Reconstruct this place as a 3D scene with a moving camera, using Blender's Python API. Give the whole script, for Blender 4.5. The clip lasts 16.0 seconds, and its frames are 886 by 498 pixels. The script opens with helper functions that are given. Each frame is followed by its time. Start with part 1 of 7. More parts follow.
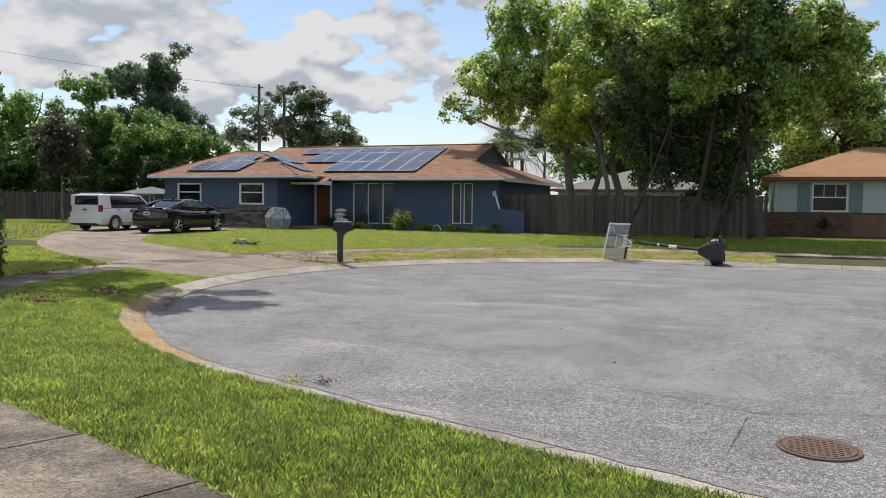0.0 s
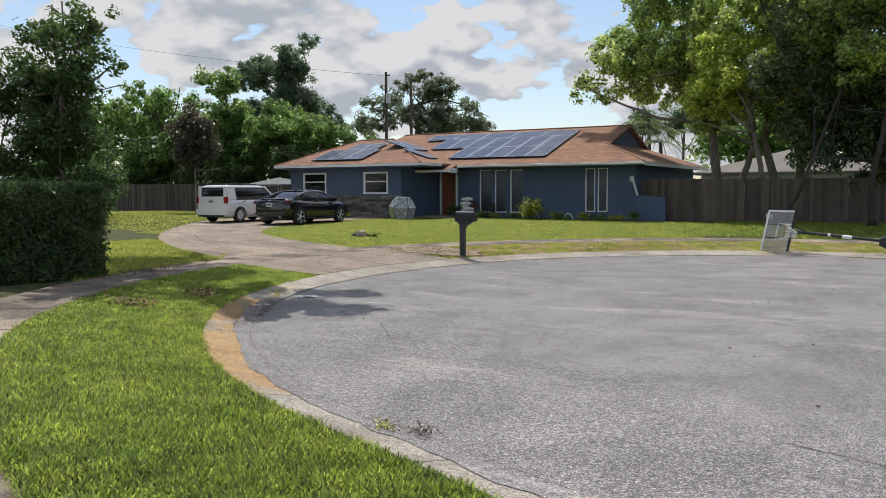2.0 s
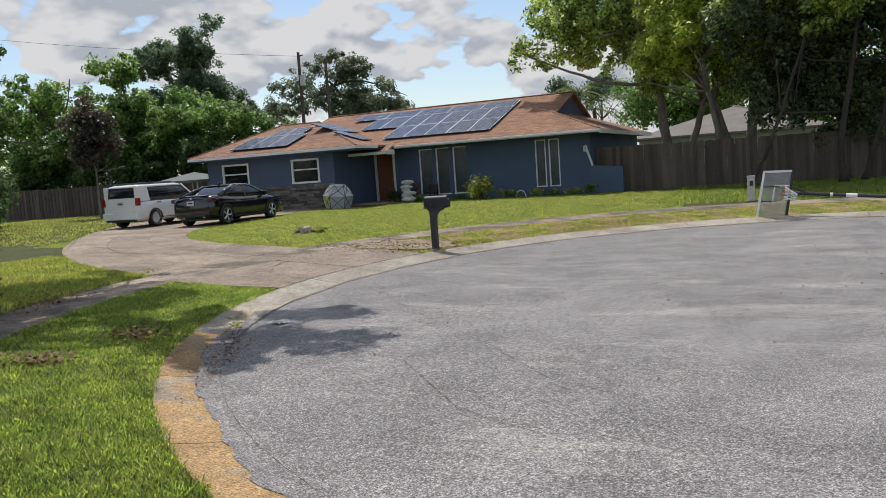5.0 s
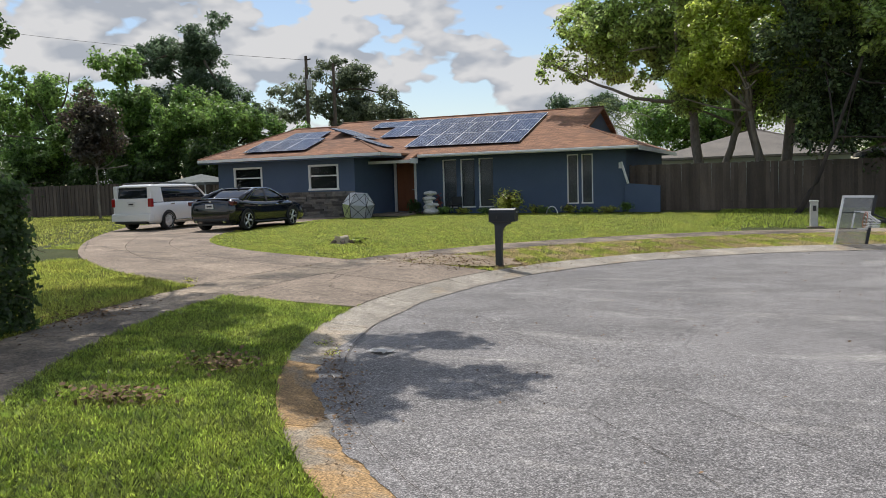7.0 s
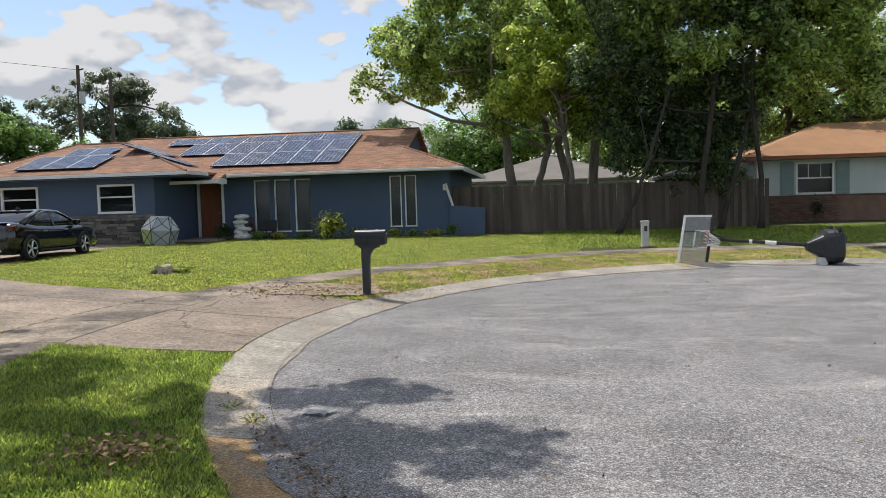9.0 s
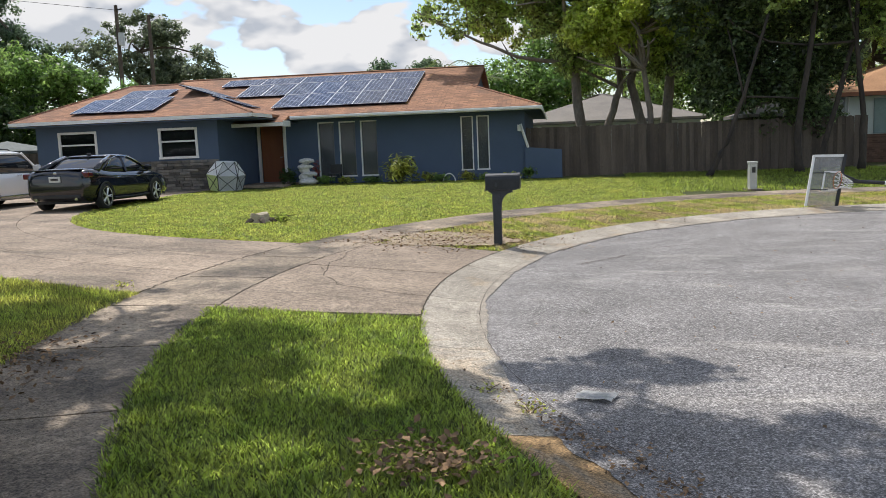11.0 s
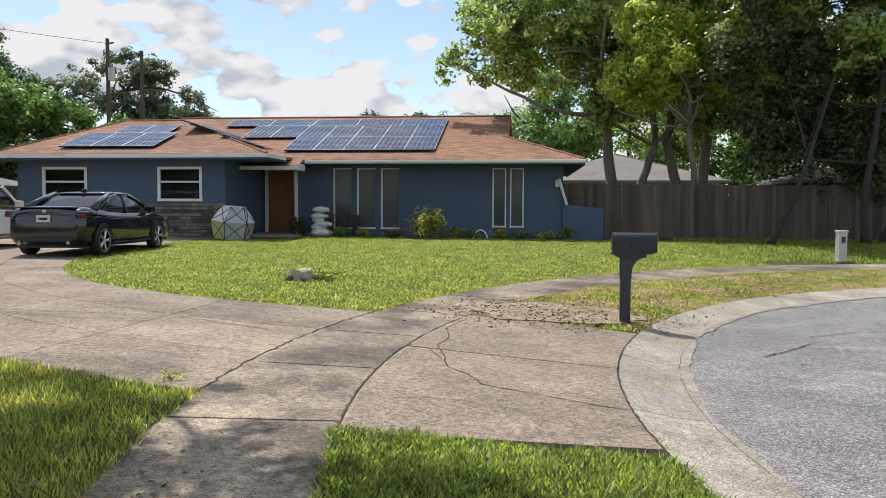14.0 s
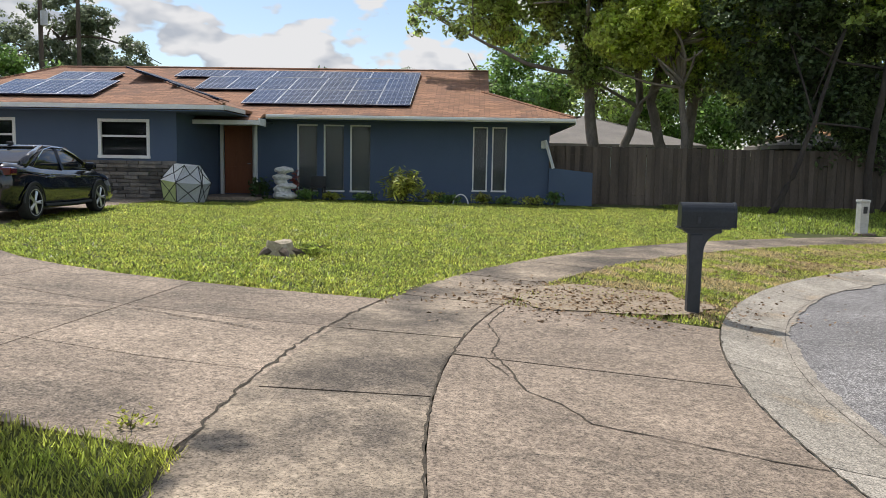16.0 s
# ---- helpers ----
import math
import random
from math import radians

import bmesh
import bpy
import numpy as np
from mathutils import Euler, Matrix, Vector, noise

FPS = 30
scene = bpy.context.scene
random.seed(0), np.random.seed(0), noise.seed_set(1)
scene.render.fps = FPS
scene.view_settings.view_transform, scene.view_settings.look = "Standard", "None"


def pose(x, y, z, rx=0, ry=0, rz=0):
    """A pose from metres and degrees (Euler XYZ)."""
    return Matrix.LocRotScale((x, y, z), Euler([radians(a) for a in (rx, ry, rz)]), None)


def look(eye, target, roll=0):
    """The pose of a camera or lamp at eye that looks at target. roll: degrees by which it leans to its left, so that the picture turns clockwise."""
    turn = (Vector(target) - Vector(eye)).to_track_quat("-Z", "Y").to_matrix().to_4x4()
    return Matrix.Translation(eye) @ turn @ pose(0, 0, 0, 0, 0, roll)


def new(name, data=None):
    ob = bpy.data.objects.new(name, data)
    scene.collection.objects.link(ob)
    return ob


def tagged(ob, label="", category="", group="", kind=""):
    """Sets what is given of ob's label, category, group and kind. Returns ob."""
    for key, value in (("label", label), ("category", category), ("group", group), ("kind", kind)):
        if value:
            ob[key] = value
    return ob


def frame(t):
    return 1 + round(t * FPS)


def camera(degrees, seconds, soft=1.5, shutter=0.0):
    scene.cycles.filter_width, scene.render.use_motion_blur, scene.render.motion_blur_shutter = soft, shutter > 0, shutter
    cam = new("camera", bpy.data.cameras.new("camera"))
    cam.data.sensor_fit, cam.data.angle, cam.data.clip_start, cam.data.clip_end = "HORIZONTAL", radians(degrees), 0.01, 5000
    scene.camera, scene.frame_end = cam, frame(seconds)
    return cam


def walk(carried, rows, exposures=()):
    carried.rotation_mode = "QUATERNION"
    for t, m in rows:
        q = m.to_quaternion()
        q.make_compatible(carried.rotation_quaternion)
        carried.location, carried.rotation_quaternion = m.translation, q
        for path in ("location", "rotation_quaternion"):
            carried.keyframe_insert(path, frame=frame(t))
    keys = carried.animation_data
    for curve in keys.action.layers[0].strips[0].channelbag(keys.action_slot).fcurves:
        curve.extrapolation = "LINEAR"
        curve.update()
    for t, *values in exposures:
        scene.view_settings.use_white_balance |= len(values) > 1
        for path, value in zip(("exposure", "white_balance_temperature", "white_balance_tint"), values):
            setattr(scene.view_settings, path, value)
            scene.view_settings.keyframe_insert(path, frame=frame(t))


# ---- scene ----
cam = camera(58.3, 16.0, soft=0.6)
PATH = [
    (0, (1.112, 1.011, 1.95), (0.395, 2.875, 1.836), 0.6),
    (0.5, (0.882, 1.515, 1.975), (0.092, 3.349, 1.862), -0.5),
    (1, (0.74, 1.988, 1.991), (-0.22, 3.739, 1.871), 1.0),
    (1.5, (0.472, 2.584, 1.969), (-0.421, 4.369, 1.835), 0.1),
    (2, (0.27, 3.047, 1.972), (-0.74, 4.766, 1.825), -0.2),
    (2.5, (-0.076, 3.597, 1.956), (-1.035, 5.345, 1.798), 0.8),
    (3, (-0.482, 4.062, 1.966), (-1.372, 5.845, 1.799), -1.1),
    (3.5, (-0.901, 4.421, 1.973), (-1.87, 6.164, 1.828), -0.6),
    (4, (-1.415, 4.713, 1.984), (-2.373, 6.458, 1.797), -2.9),
    (6.5, (-4.391, 6.024, 2.011), (-5.055, 7.901, 1.818), -2.4),
    (7, (-5.008, 6.182, 1.974), (-5.781, 8.019, 1.808), -1.7),
    (7.5, (-5.662, 6.345, 1.958), (-6.335, 8.215, 1.733), -4.3),
    (8, (-6.229, 6.721, 1.934), (-6.8, 8.624, 1.706), -3.2),
    (8.5, (-6.862, 7.187, 1.94), (-7.119, 9.16, 1.745), -2.3),
    (9, (-7.28, 7.498, 1.88), (-7.516, 9.48, 1.762), -1.7),
    (9.5, (-7.864, 7.724, 1.865), (-8.288, 9.672, 1.704), -1.2),
    (12, (-10.427, 9.397, 1.908), (-10.642, 11.367, 1.633), -2.6),
    (12.5, (-10.834, 9.839, 1.848), (-11.119, 11.799, 1.571), -1.5),
    (13, (-11.253, 10.376, 1.837), (-11.391, 12.355, 1.588), -0.6),
    (13.5, (-11.579, 10.856, 1.819), (-11.767, 12.842, 1.675), -1.0),
    (14, (-11.959, 11.399, 1.794), (-12.171, 13.384, 1.677), 0.2),
    (14.5, (-12.26, 11.874, 1.791), (-12.615, 13.838, 1.653), -0.5),
    (15, (-12.584, 12.421, 1.752), (-12.994, 14.371, 1.58), 1.4),
    (15.5, (-12.859, 13.016, 1.755), (-13.063, 14.996, 1.56), -1.2),
    (16, (-13.093, 13.604, 1.739), (-13.172, 15.592, 1.531), 1.0),
]
EXPOSURES = [(0, 0.06), (4, -0.05), (7, -0.05), (9, 0.12), (12.5, 0.27), (14.5, 0.26), (16, 0.17)]
walk(cam, [(t, look(eye, target, roll)) for t, eye, target, roll in PATH], EXPOSURES)

# ---- world, sun, exposure ----
SUN_EL, SUN_AZ = radians(62), math.atan2(-0.62, 0.78)  # azimuth clockwise from +y
world = bpy.data.worlds.new("sky")
scene.world = world
world.use_nodes = True


def node(nt, kind, **values):
    n = nt.nodes.new(kind)
    for key, value in values.items():
        if key in n.inputs:
            n.inputs[key].default_value = value
        else:
            setattr(n, key, value)
    return n


def build_sky():
    nt = world.node_tree
    nt.nodes.clear()
    link = nt.links.new
    out = node(nt, "ShaderNodeOutputWorld")
    bg = node(nt, "ShaderNodeBackground", Strength=0.13)
    sky = node(nt, "ShaderNodeTexSky")
    sky.sky_type, sky.sun_disc = "NISHITA", False
    sky.sun_elevation, sky.sun_rotation = SUN_EL, SUN_AZ
    sky.air_density, sky.dust_density = 1.0, 0.8
    coord = node(nt, "ShaderNodeTexCoord")
    mapping = node(nt, "ShaderNodeMapping")
    mapping.inputs["Scale"].default_value = (1.0, 1.0, 1.9)
    mapping.inputs["Location"].default_value = (0.62, 0.2, 0.1)
    link(coord.outputs["Generated"], mapping.inputs["Vector"])
    above = node(nt, "ShaderNodeVectorMath", operation="ADD")
    above.inputs[1].default_value = (-0.02, 0.0, 0.045)
    link(mapping.outputs[0], above.inputs[0])

    def heap(place):
        """Height of the cloud field: broad banks with rounded puffs on them."""
        bank = node(nt, "ShaderNodeTexNoise", Scale=3.6, Detail=7.0, Roughness=0.5, Distortion=0.15)
        puff = node(nt, "ShaderNodeTexVoronoi", feature="SMOOTH_F1", Scale=9.0, Detail=3.0, Roughness=0.55, Smoothness=0.35)
        link(place, bank.inputs["Vector"])
        link(place, puff.inputs["Vector"])
        lump = node(nt, "ShaderNodeMath", operation="MULTIPLY_ADD")
        lump.inputs[1].default_value = -0.34
        link(puff.outputs["Distance"], lump.inputs[0])
        link(bank.outputs["Fac"], lump.inputs[2])
        return lump.outputs[0]

    here, over = heap(mapping.outputs[0]), heap(above.outputs[0])
    mask = node(nt, "ShaderNodeMapRange")
    mask.inputs["From Min"].default_value, mask.inputs["From Max"].default_value = 0.15, 0.185
    link(here, mask.inputs["Value"])
    slope = node(nt, "ShaderNodeMath", operation="SUBTRACT")
    link(here, slope.inputs[0])
    link(over, slope.inputs[1])
    shade = node(nt, "ShaderNodeValToRGB")
    shade.color_ramp.elements[0].position, shade.color_ramp.elements[0].color = 0.0, (3.3, 3.55, 4.0, 1)
    shade.color_ramp.elements[1].position, shade.color_ramp.elements[1].color = 1.0, (5.5, 5.5, 5.6, 1)
    lift = node(nt, "ShaderNodeMapRange")
    lift.inputs["From Min"].default_value, lift.inputs["From Max"].default_value = -0.09, 0.07
    link(slope.outputs[0], lift.inputs["Value"])
    link(lift.outputs[0], shade.inputs["Fac"])
    mix = node(nt, "ShaderNodeMix", data_type="RGBA")
    link(mask.outputs[0], mix.inputs["Factor"])
    link(sky.outputs[0], mix.inputs[6])
    link(shade.outputs[0], mix.inputs[7])
    link(mix.outputs[2], bg.inputs["Color"])
    link(bg.outputs[0], out.inputs["Surface"])


build_sky()
sun = new("sun", bpy.data.lights.new("sun", "SUN"))
sun.data.energy, sun.data.angle, sun.data.color = 3.4, radians(0.53), (1.0, 0.957, 0.91)
sun.matrix_world = look((0, 0, 60), (-math.sin(SUN_AZ) * math.cos(SUN_EL) * 40, -math.cos(SUN_AZ) * math.cos(SUN_EL) * 40, 60 - math.sin(SUN_EL) * 40))


# ---- materials ----
def surface(name, base, second=None, scale=4.0, rough=0.8, metal=0.0, bump=0.0, bump_scale=40.0, third=None, spread=0.5, per_object=0.0,
            per_island=0.0, spec=0.5, stretch=(1, 1, 1), coat=0.0, sharp=0.18, fine_amount=0.25, crisp=0.2, wide=0.0, smear=None, mottle=0.0):
    """A rough surface with stains at one scale, grain at another, and fine relief."""
    m = bpy.data.materials.new(name)
    m.use_nodes = True
    nt = m.node_tree
    link = nt.links.new
    b = nt.nodes["Principled BSDF"]
    b.inputs["Roughness"].default_value, b.inputs["Metallic"].default_value = rough, metal
    b.inputs["Specular IOR Level"].default_value = spec
    b.inputs["Coat Weight"].default_value = coat
    b.inputs["Coat Roughness"].default_value = 0.05
    geo = node(nt, "ShaderNodeNewGeometry")
    mapping = node(nt, "ShaderNodeMapping")
    mapping.inputs["Scale"].default_value = stretch
    link(geo.outputs["Position"], mapping.inputs["Vector"])
    second = second or [c * 0.8 for c in base]
    n1 = node(nt, "ShaderNodeTexNoise", Scale=scale, Detail=6.0, Roughness=0.6)
    link(mapping.outputs[0], n1.inputs["Vector"])
    ramp = node(nt, "ShaderNodeMapRange")
    ramp.inputs["From Min"].default_value, ramp.inputs["From Max"].default_value = spread - sharp, spread + sharp
    link(n1.outputs["Fac"], ramp.inputs["Value"])
    mix = node(nt, "ShaderNodeMix", data_type="RGBA")
    mix.inputs[6].default_value, mix.inputs[7].default_value = (*base, 1), (*second, 1)
    link(ramp.outputs[0], mix.inputs["Factor"])
    colour = mix.outputs[2]
    if smear:
        tone, low, long_way, amount = smear
        along = node(nt, "ShaderNodeMapping")
        along.inputs["Scale"].default_value = long_way
        along.inputs["Rotation"].default_value = (0, 0, 0.35)
        link(geo.outputs["Position"], along.inputs["Vector"])
        film = node(nt, "ShaderNodeTexNoise", Scale=1.0, Detail=9.0, Roughness=0.66, Distortion=0.6)
        link(along.outputs[0], film.inputs["Vector"])
        edge = node(nt, "ShaderNodeMapRange")
        edge.inputs["From Min"].default_value, edge.inputs["From Max"].default_value, edge.inputs["To Max"].default_value = low, low + 0.09, amount
        link(film.outputs["Fac"], edge.inputs["Value"])
        over = node(nt, "ShaderNodeMix", data_type="RGBA")
        over.inputs[7].default_value = (*tone, 1)
        link(edge.outputs[0], over.inputs["Factor"])
        link(colour, over.inputs[6])
        colour = over.outputs[2]
    n2 = node(nt, "ShaderNodeTexNoise", Scale=bump_scale, Detail=4.0, Roughness=0.7)
    link(mapping.outputs[0], n2.inputs["Vector"])
    if third:
        fine = node(nt, "ShaderNodeMapRange")
        fine.inputs["From Min"].default_value, fine.inputs["From Max"].default_value = 0.5, 0.68
        link(n2.outputs["Fac"], fine.inputs["Value"])
        mix3 = node(nt, "ShaderNodeMix", data_type="RGBA")
        mix3.inputs[7].default_value = (*third, 1)
        link(fine.outputs[0], mix3.inputs["Factor"])
        link(colour, mix3.inputs[6])
        colour = mix3.outputs[2]
    value = node(nt, "ShaderNodeMapRange")
    value.inputs["From Min"].default_value, value.inputs["From Max"].default_value = 0.5 - crisp, 0.5 + crisp
    value.inputs["To Min"].default_value, value.inputs["To Max"].default_value = 1 - fine_amount, 1 + fine_amount
    link(n2.outputs["Fac"], value.inputs["Value"])
    last = value.outputs[0]
    if wide:
        drift = node(nt, "ShaderNodeTexNoise", Scale=0.42, Detail=7.0, Roughness=0.62, Distortion=1.2)
        link(mapping.outputs[0], drift.inputs["Vector"])
        worn = node(nt, "ShaderNodeMapRange")
        worn.inputs["From Min"].default_value, worn.inputs["From Max"].default_value = 0.4, 0.62
        worn.inputs["To Min"].default_value, worn.inputs["To Max"].default_value = 1 - wide, 1 + wide
        link(drift.outputs["Fac"], worn.inputs["Value"])
        times = node(nt, "ShaderNodeMath", operation="MULTIPLY")
        link(last, times.inputs[0])
        link(worn.outputs[0], times.inputs[1])
        last = times.outputs[0]
    if mottle:
        grit = node(nt, "ShaderNodeTexNoise", Scale=17.0, Detail=5.0, Roughness=0.85)
        link(mapping.outputs[0], grit.inputs["Vector"])
        pit = node(nt, "ShaderNodeMapRange")
        pit.inputs["From Min"].default_value, pit.inputs["From Max"].default_value = 0.36, 0.64
        pit.inputs["To Min"].default_value, pit.inputs["To Max"].default_value = 1 - mottle, 1 + mottle
        link(grit.outputs["Fac"], pit.inputs["Value"])
        gritty = node(nt, "ShaderNodeMath", operation="MULTIPLY")
        link(last, gritty.inputs[0])
        link(pit.outputs[0], gritty.inputs[1])
        last = gritty.outputs[0]
    for amount, source in ((per_object, "object"), (per_island, "island")):
        if amount:
            pick = node(nt, "ShaderNodeObjectInfo").outputs["Random"] if source == "object" else geo.outputs["Random Per Island"]
            var = node(nt, "ShaderNodeMapRange")
            var.inputs["To Min"].default_value, var.inputs["To Max"].default_value = 1 - amount, 1 + amount
            link(pick, var.inputs["Value"])
            mul = node(nt, "ShaderNodeMath", operation="MULTIPLY")
            link(last, mul.inputs[0])
            link(var.outputs[0], mul.inputs[1])
            last = mul.outputs[0]
    hsv = node(nt, "ShaderNodeHueSaturation")
    link(last, hsv.inputs["Value"])
    link(colour, hsv.inputs["Color"])
    link(hsv.outputs[0], b.inputs["Base Color"])
    if bump:
        bn = node(nt, "ShaderNodeBump", Strength=min(1.0, bump * 20), Distance=bump)
        link(n2.outputs["Fac"], bn.inputs["Height"])
        link(bn.outputs[0], b.inputs["Normal"])
    return m


def leaf_material(name, base, second, scale=0.5, island=0.45):
    m = surface(name, base, second, scale=scale, rough=0.4, per_island=island, bump_scale=3.0, spec=0.6)
    b = m.node_tree.nodes["Principled BSDF"]
    nt = m.node_tree
    out = nt.nodes["Material Output"]
    tr = node(nt, "ShaderNodeBsdfTranslucent")
    col = b.inputs["Base Color"].links[0].from_socket
    bright = node(nt, "ShaderNodeHueSaturation", Value=1.9, Saturation=0.98)
    nt.links.new(col, bright.inputs["Color"])
    nt.links.new(bright.outputs[0], tr.inputs["Color"])
    mix = node(nt, "ShaderNodeMixShader", Fac=0.55)
    nt.links.new(b.outputs[0], mix.inputs[1])
    nt.links.new(tr.outputs[0], mix.inputs[2])
    nt.links.new(mix.outputs[0], out.inputs["Surface"])
    return m


def glass_material(name, tint, rough=0.03, alpha=0.75):
    """Dark reflective window glass."""
    m = bpy.data.materials.new(name)
    m.use_nodes = True
    b = m.node_tree.nodes["Principled BSDF"]
    b.inputs["Base Color"].default_value = (*tint, 1)
    b.inputs["Roughness"].default_value = rough
    b.inputs["Transmission Weight"].default_value = alpha
    b.inputs["IOR"].default_value = 1.3
    return m


def shingle_material(name, a, c, dark):
    """Courses of shingles with uneven tones and weathered streaks."""
    m = surface(name, a, c, scale=0.7, rough=0.95, bump=0.003, bump_scale=30, fine_amount=0.4, sharp=0.25)
    nt = m.node_tree
    b = nt.nodes["Principled BSDF"]
    base = b.inputs["Base Color"].links[0].from_socket
    geo = node(nt, "ShaderNodeNewGeometry")
    bricks = node(nt, "ShaderNodeTexBrick")
    bricks.inputs["Scale"].default_value = 1.0
    bricks.inputs["Brick Width"].default_value, bricks.inputs["Row Height"].default_value = 0.33, 0.135
    bricks.inputs["Mortar Size"].default_value, bricks.inputs["Mortar Smooth"].default_value = 0.012, 0.3
    bricks.inputs["Color1"].default_value, bricks.inputs["Color2"].default_value = (1.2, 1.2, 1.2, 1), (0.68, 0.70, 0.72, 1)
    bricks.inputs["Mortar"].default_value = (0.42, 0.42, 0.44, 1)
    nt.links.new(geo.outputs["Position"], bricks.inputs["Vector"])
    mul = node(nt, "ShaderNodeMix", data_type="RGBA", blend_type="MULTIPLY")
    mul.inputs["Factor"].default_value = 1.0
    nt.links.new(base, mul.inputs[6])
    nt.links.new(bricks.outputs["Color"], mul.inputs[7])
    streak = node(nt, "ShaderNodeTexNoise", Scale=0.9, Detail=5.0, Roughness=0.65)
    nt.links.new(geo.outputs["Position"], streak.inputs["Vector"])
    fade = node(nt, "ShaderNodeMapRange")
    fade.inputs["From Min"].default_value, fade.inputs["From Max"].default_value, fade.inputs["To Max"].default_value = 0.52, 0.72, 0.7
    nt.links.new(streak.outputs["Fac"], fade.inputs["Value"])
    age = node(nt, "ShaderNodeMix", data_type="RGBA")
    age.inputs[7].default_value = (*dark, 1)
    nt.links.new(fade.outputs[0], age.inputs["Factor"])
    nt.links.new(mul.outputs[2], age.inputs[6])
    nt.links.new(age.outputs[2], b.inputs["Base Color"])
    return m


ASPHALT = surface("asphalt", (0.155, 0.146, 0.141), (0.225, 0.212, 0.204), scale=1.3, rough=0.92, bump=0.008, bump_scale=70, third=(0.37, 0.352, 0.338), fine_amount=0.7, sharp=0.2, crisp=0.16, wide=0.14, smear=((0.36, 0.335, 0.305), 0.565, (0.3, 0.9, 1), 0.7), mottle=0.38)
CONCRETE = surface("concrete", (0.40, 0.312, 0.235), (0.24, 0.187, 0.14), scale=1.1, rough=0.9, bump=0.008, bump_scale=60, per_object=0.1, sharp=0.2, fine_amount=0.7, crisp=0.15, wide=0.14, third=(0.21, 0.17, 0.13), smear=((0.17, 0.138, 0.105), 0.545, (0.45, 1.3, 1), 0.7), mottle=0.5)
PAVING = surface("stained_paving", (0.37, 0.295, 0.215), (0.12, 0.097, 0.074), scale=0.8, rough=0.9, bump=0.008, bump_scale=60, per_object=0.14, sharp=0.09, fine_amount=0.75, crisp=0.15, wide=0.2, third=(0.12, 0.10, 0.08), mottle=0.48)
CURB = surface("curb_concrete", (0.42, 0.375, 0.31), (0.27, 0.24, 0.195), scale=1.6, rough=0.9, bump=0.006, bump_scale=60, per_object=0.1, fine_amount=0.7, crisp=0.15, wide=0.15, smear=((0.36, 0.27, 0.17), 0.54, (0.8, 0.8, 1), 0.6), mottle=0.3)
CURB_ORANGE = surface("rust_stained_concrete", (0.36, 0.30, 0.22), (0.25, 0.205, 0.15), scale=1.3, rough=0.9, bump=0.006, bump_scale=60, per_object=0.12, fine_amount=0.7, crisp=0.15, wide=0.18, smear=((0.37, 0.225, 0.09), 0.42, (0.9, 0.9, 1), 0.85), mottle=0.3)
SOIL = surface("soil", (0.20, 0.145, 0.09), (0.30, 0.24, 0.16), scale=1.5, rough=1.0, bump=0.01, bump_scale=30)
TURF = surface("turf", (0.06, 0.075, 0.02), (0.10, 0.105, 0.032), scale=0.9, rough=1.0, bump=0.03, bump_scale=22, third=(0.035, 0.045, 0.012), fine_amount=0.7)
BLADES = leaf_material("grass_blades", (0.15, 0.215, 0.028), (0.29, 0.335, 0.06), scale=2.5, island=0.8)
LAWN_BLADES = leaf_material("lawn_blades", (0.23, 0.285, 0.045), (0.39, 0.38, 0.08), scale=1.6, island=0.8)
DRY_BLADES = leaf_material("dry_blades", (0.42, 0.36, 0.14), (0.44, 0.33, 0.18), scale=0.8)
BLUE = surface("blue_stucco", (0.092, 0.131, 0.205), (0.082, 0.117, 0.183), scale=0.8, rough=0.85, bump=0.004, bump_scale=45, fine_amount=0.2)
WHITE = surface("white_paint", (0.88, 0.88, 0.86), (0.80, 0.80, 0.78), scale=2.5, rough=0.55, bump_scale=30, fine_amount=0.08)
SHINGLE = shingle_material("roof_shingle", (0.40, 0.205, 0.115), (0.27, 0.145, 0.092), (0.155, 0.10, 0.078))
PANEL = surface("solar_cells", (0.012, 0.022, 0.06), (0.018, 0.03, 0.075), scale=2.0, rough=0.14, bump_scale=9, spec=0.25, per_object=0.2)
CELL_LINE = surface("cell_line", (0.30, 0.33, 0.40), (0.26, 0.29, 0.36), scale=3, rough=0.5)
SILVER = surface("aluminium", (0.62, 0.63, 0.65), (0.5, 0.51, 0.53), scale=3, rough=0.35, metal=0.9)
BLACK = surface("black_plastic", (0.018, 0.019, 0.021), (0.03, 0.031, 0.034), scale=4, rough=0.5, fine_amount=0.2)
FENCE = surface("weathered_fence", (0.155, 0.122, 0.096), (0.085, 0.069, 0.057), scale=0.9, rough=0.95, bump=0.004, bump_scale=22, per_object=0.3, stretch=(3, 3, 0.5))
DARK_BARK = surface("dark_bark", (0.07, 0.058, 0.047), (0.04, 0.033, 0.028), scale=3, rough=1.0, bump=0.02, bump_scale=14, stretch=(1, 1, 0.4))
BARK = surface("bark", (0.16, 0.125, 0.095), (0.09, 0.07, 0.055), scale=3, rough=1.0, bump=0.02, bump_scale=14, stretch=(1, 1, 0.4))
PALE_BARK = surface("pale_bark", (0.33, 0.29, 0.24), (0.2, 0.17, 0.14), scale=2.5, rough=1.0, bump=0.015, bump_scale=14, stretch=(1, 1, 0.4))
DOOR_RED = surface("rust_brown_door", (0.30, 0.105, 0.045), (0.25, 0.085, 0.038), scale=1.5, rough=0.55, bump_scale=20, fine_amount=0.12, stretch=(3, 3, 0.5))
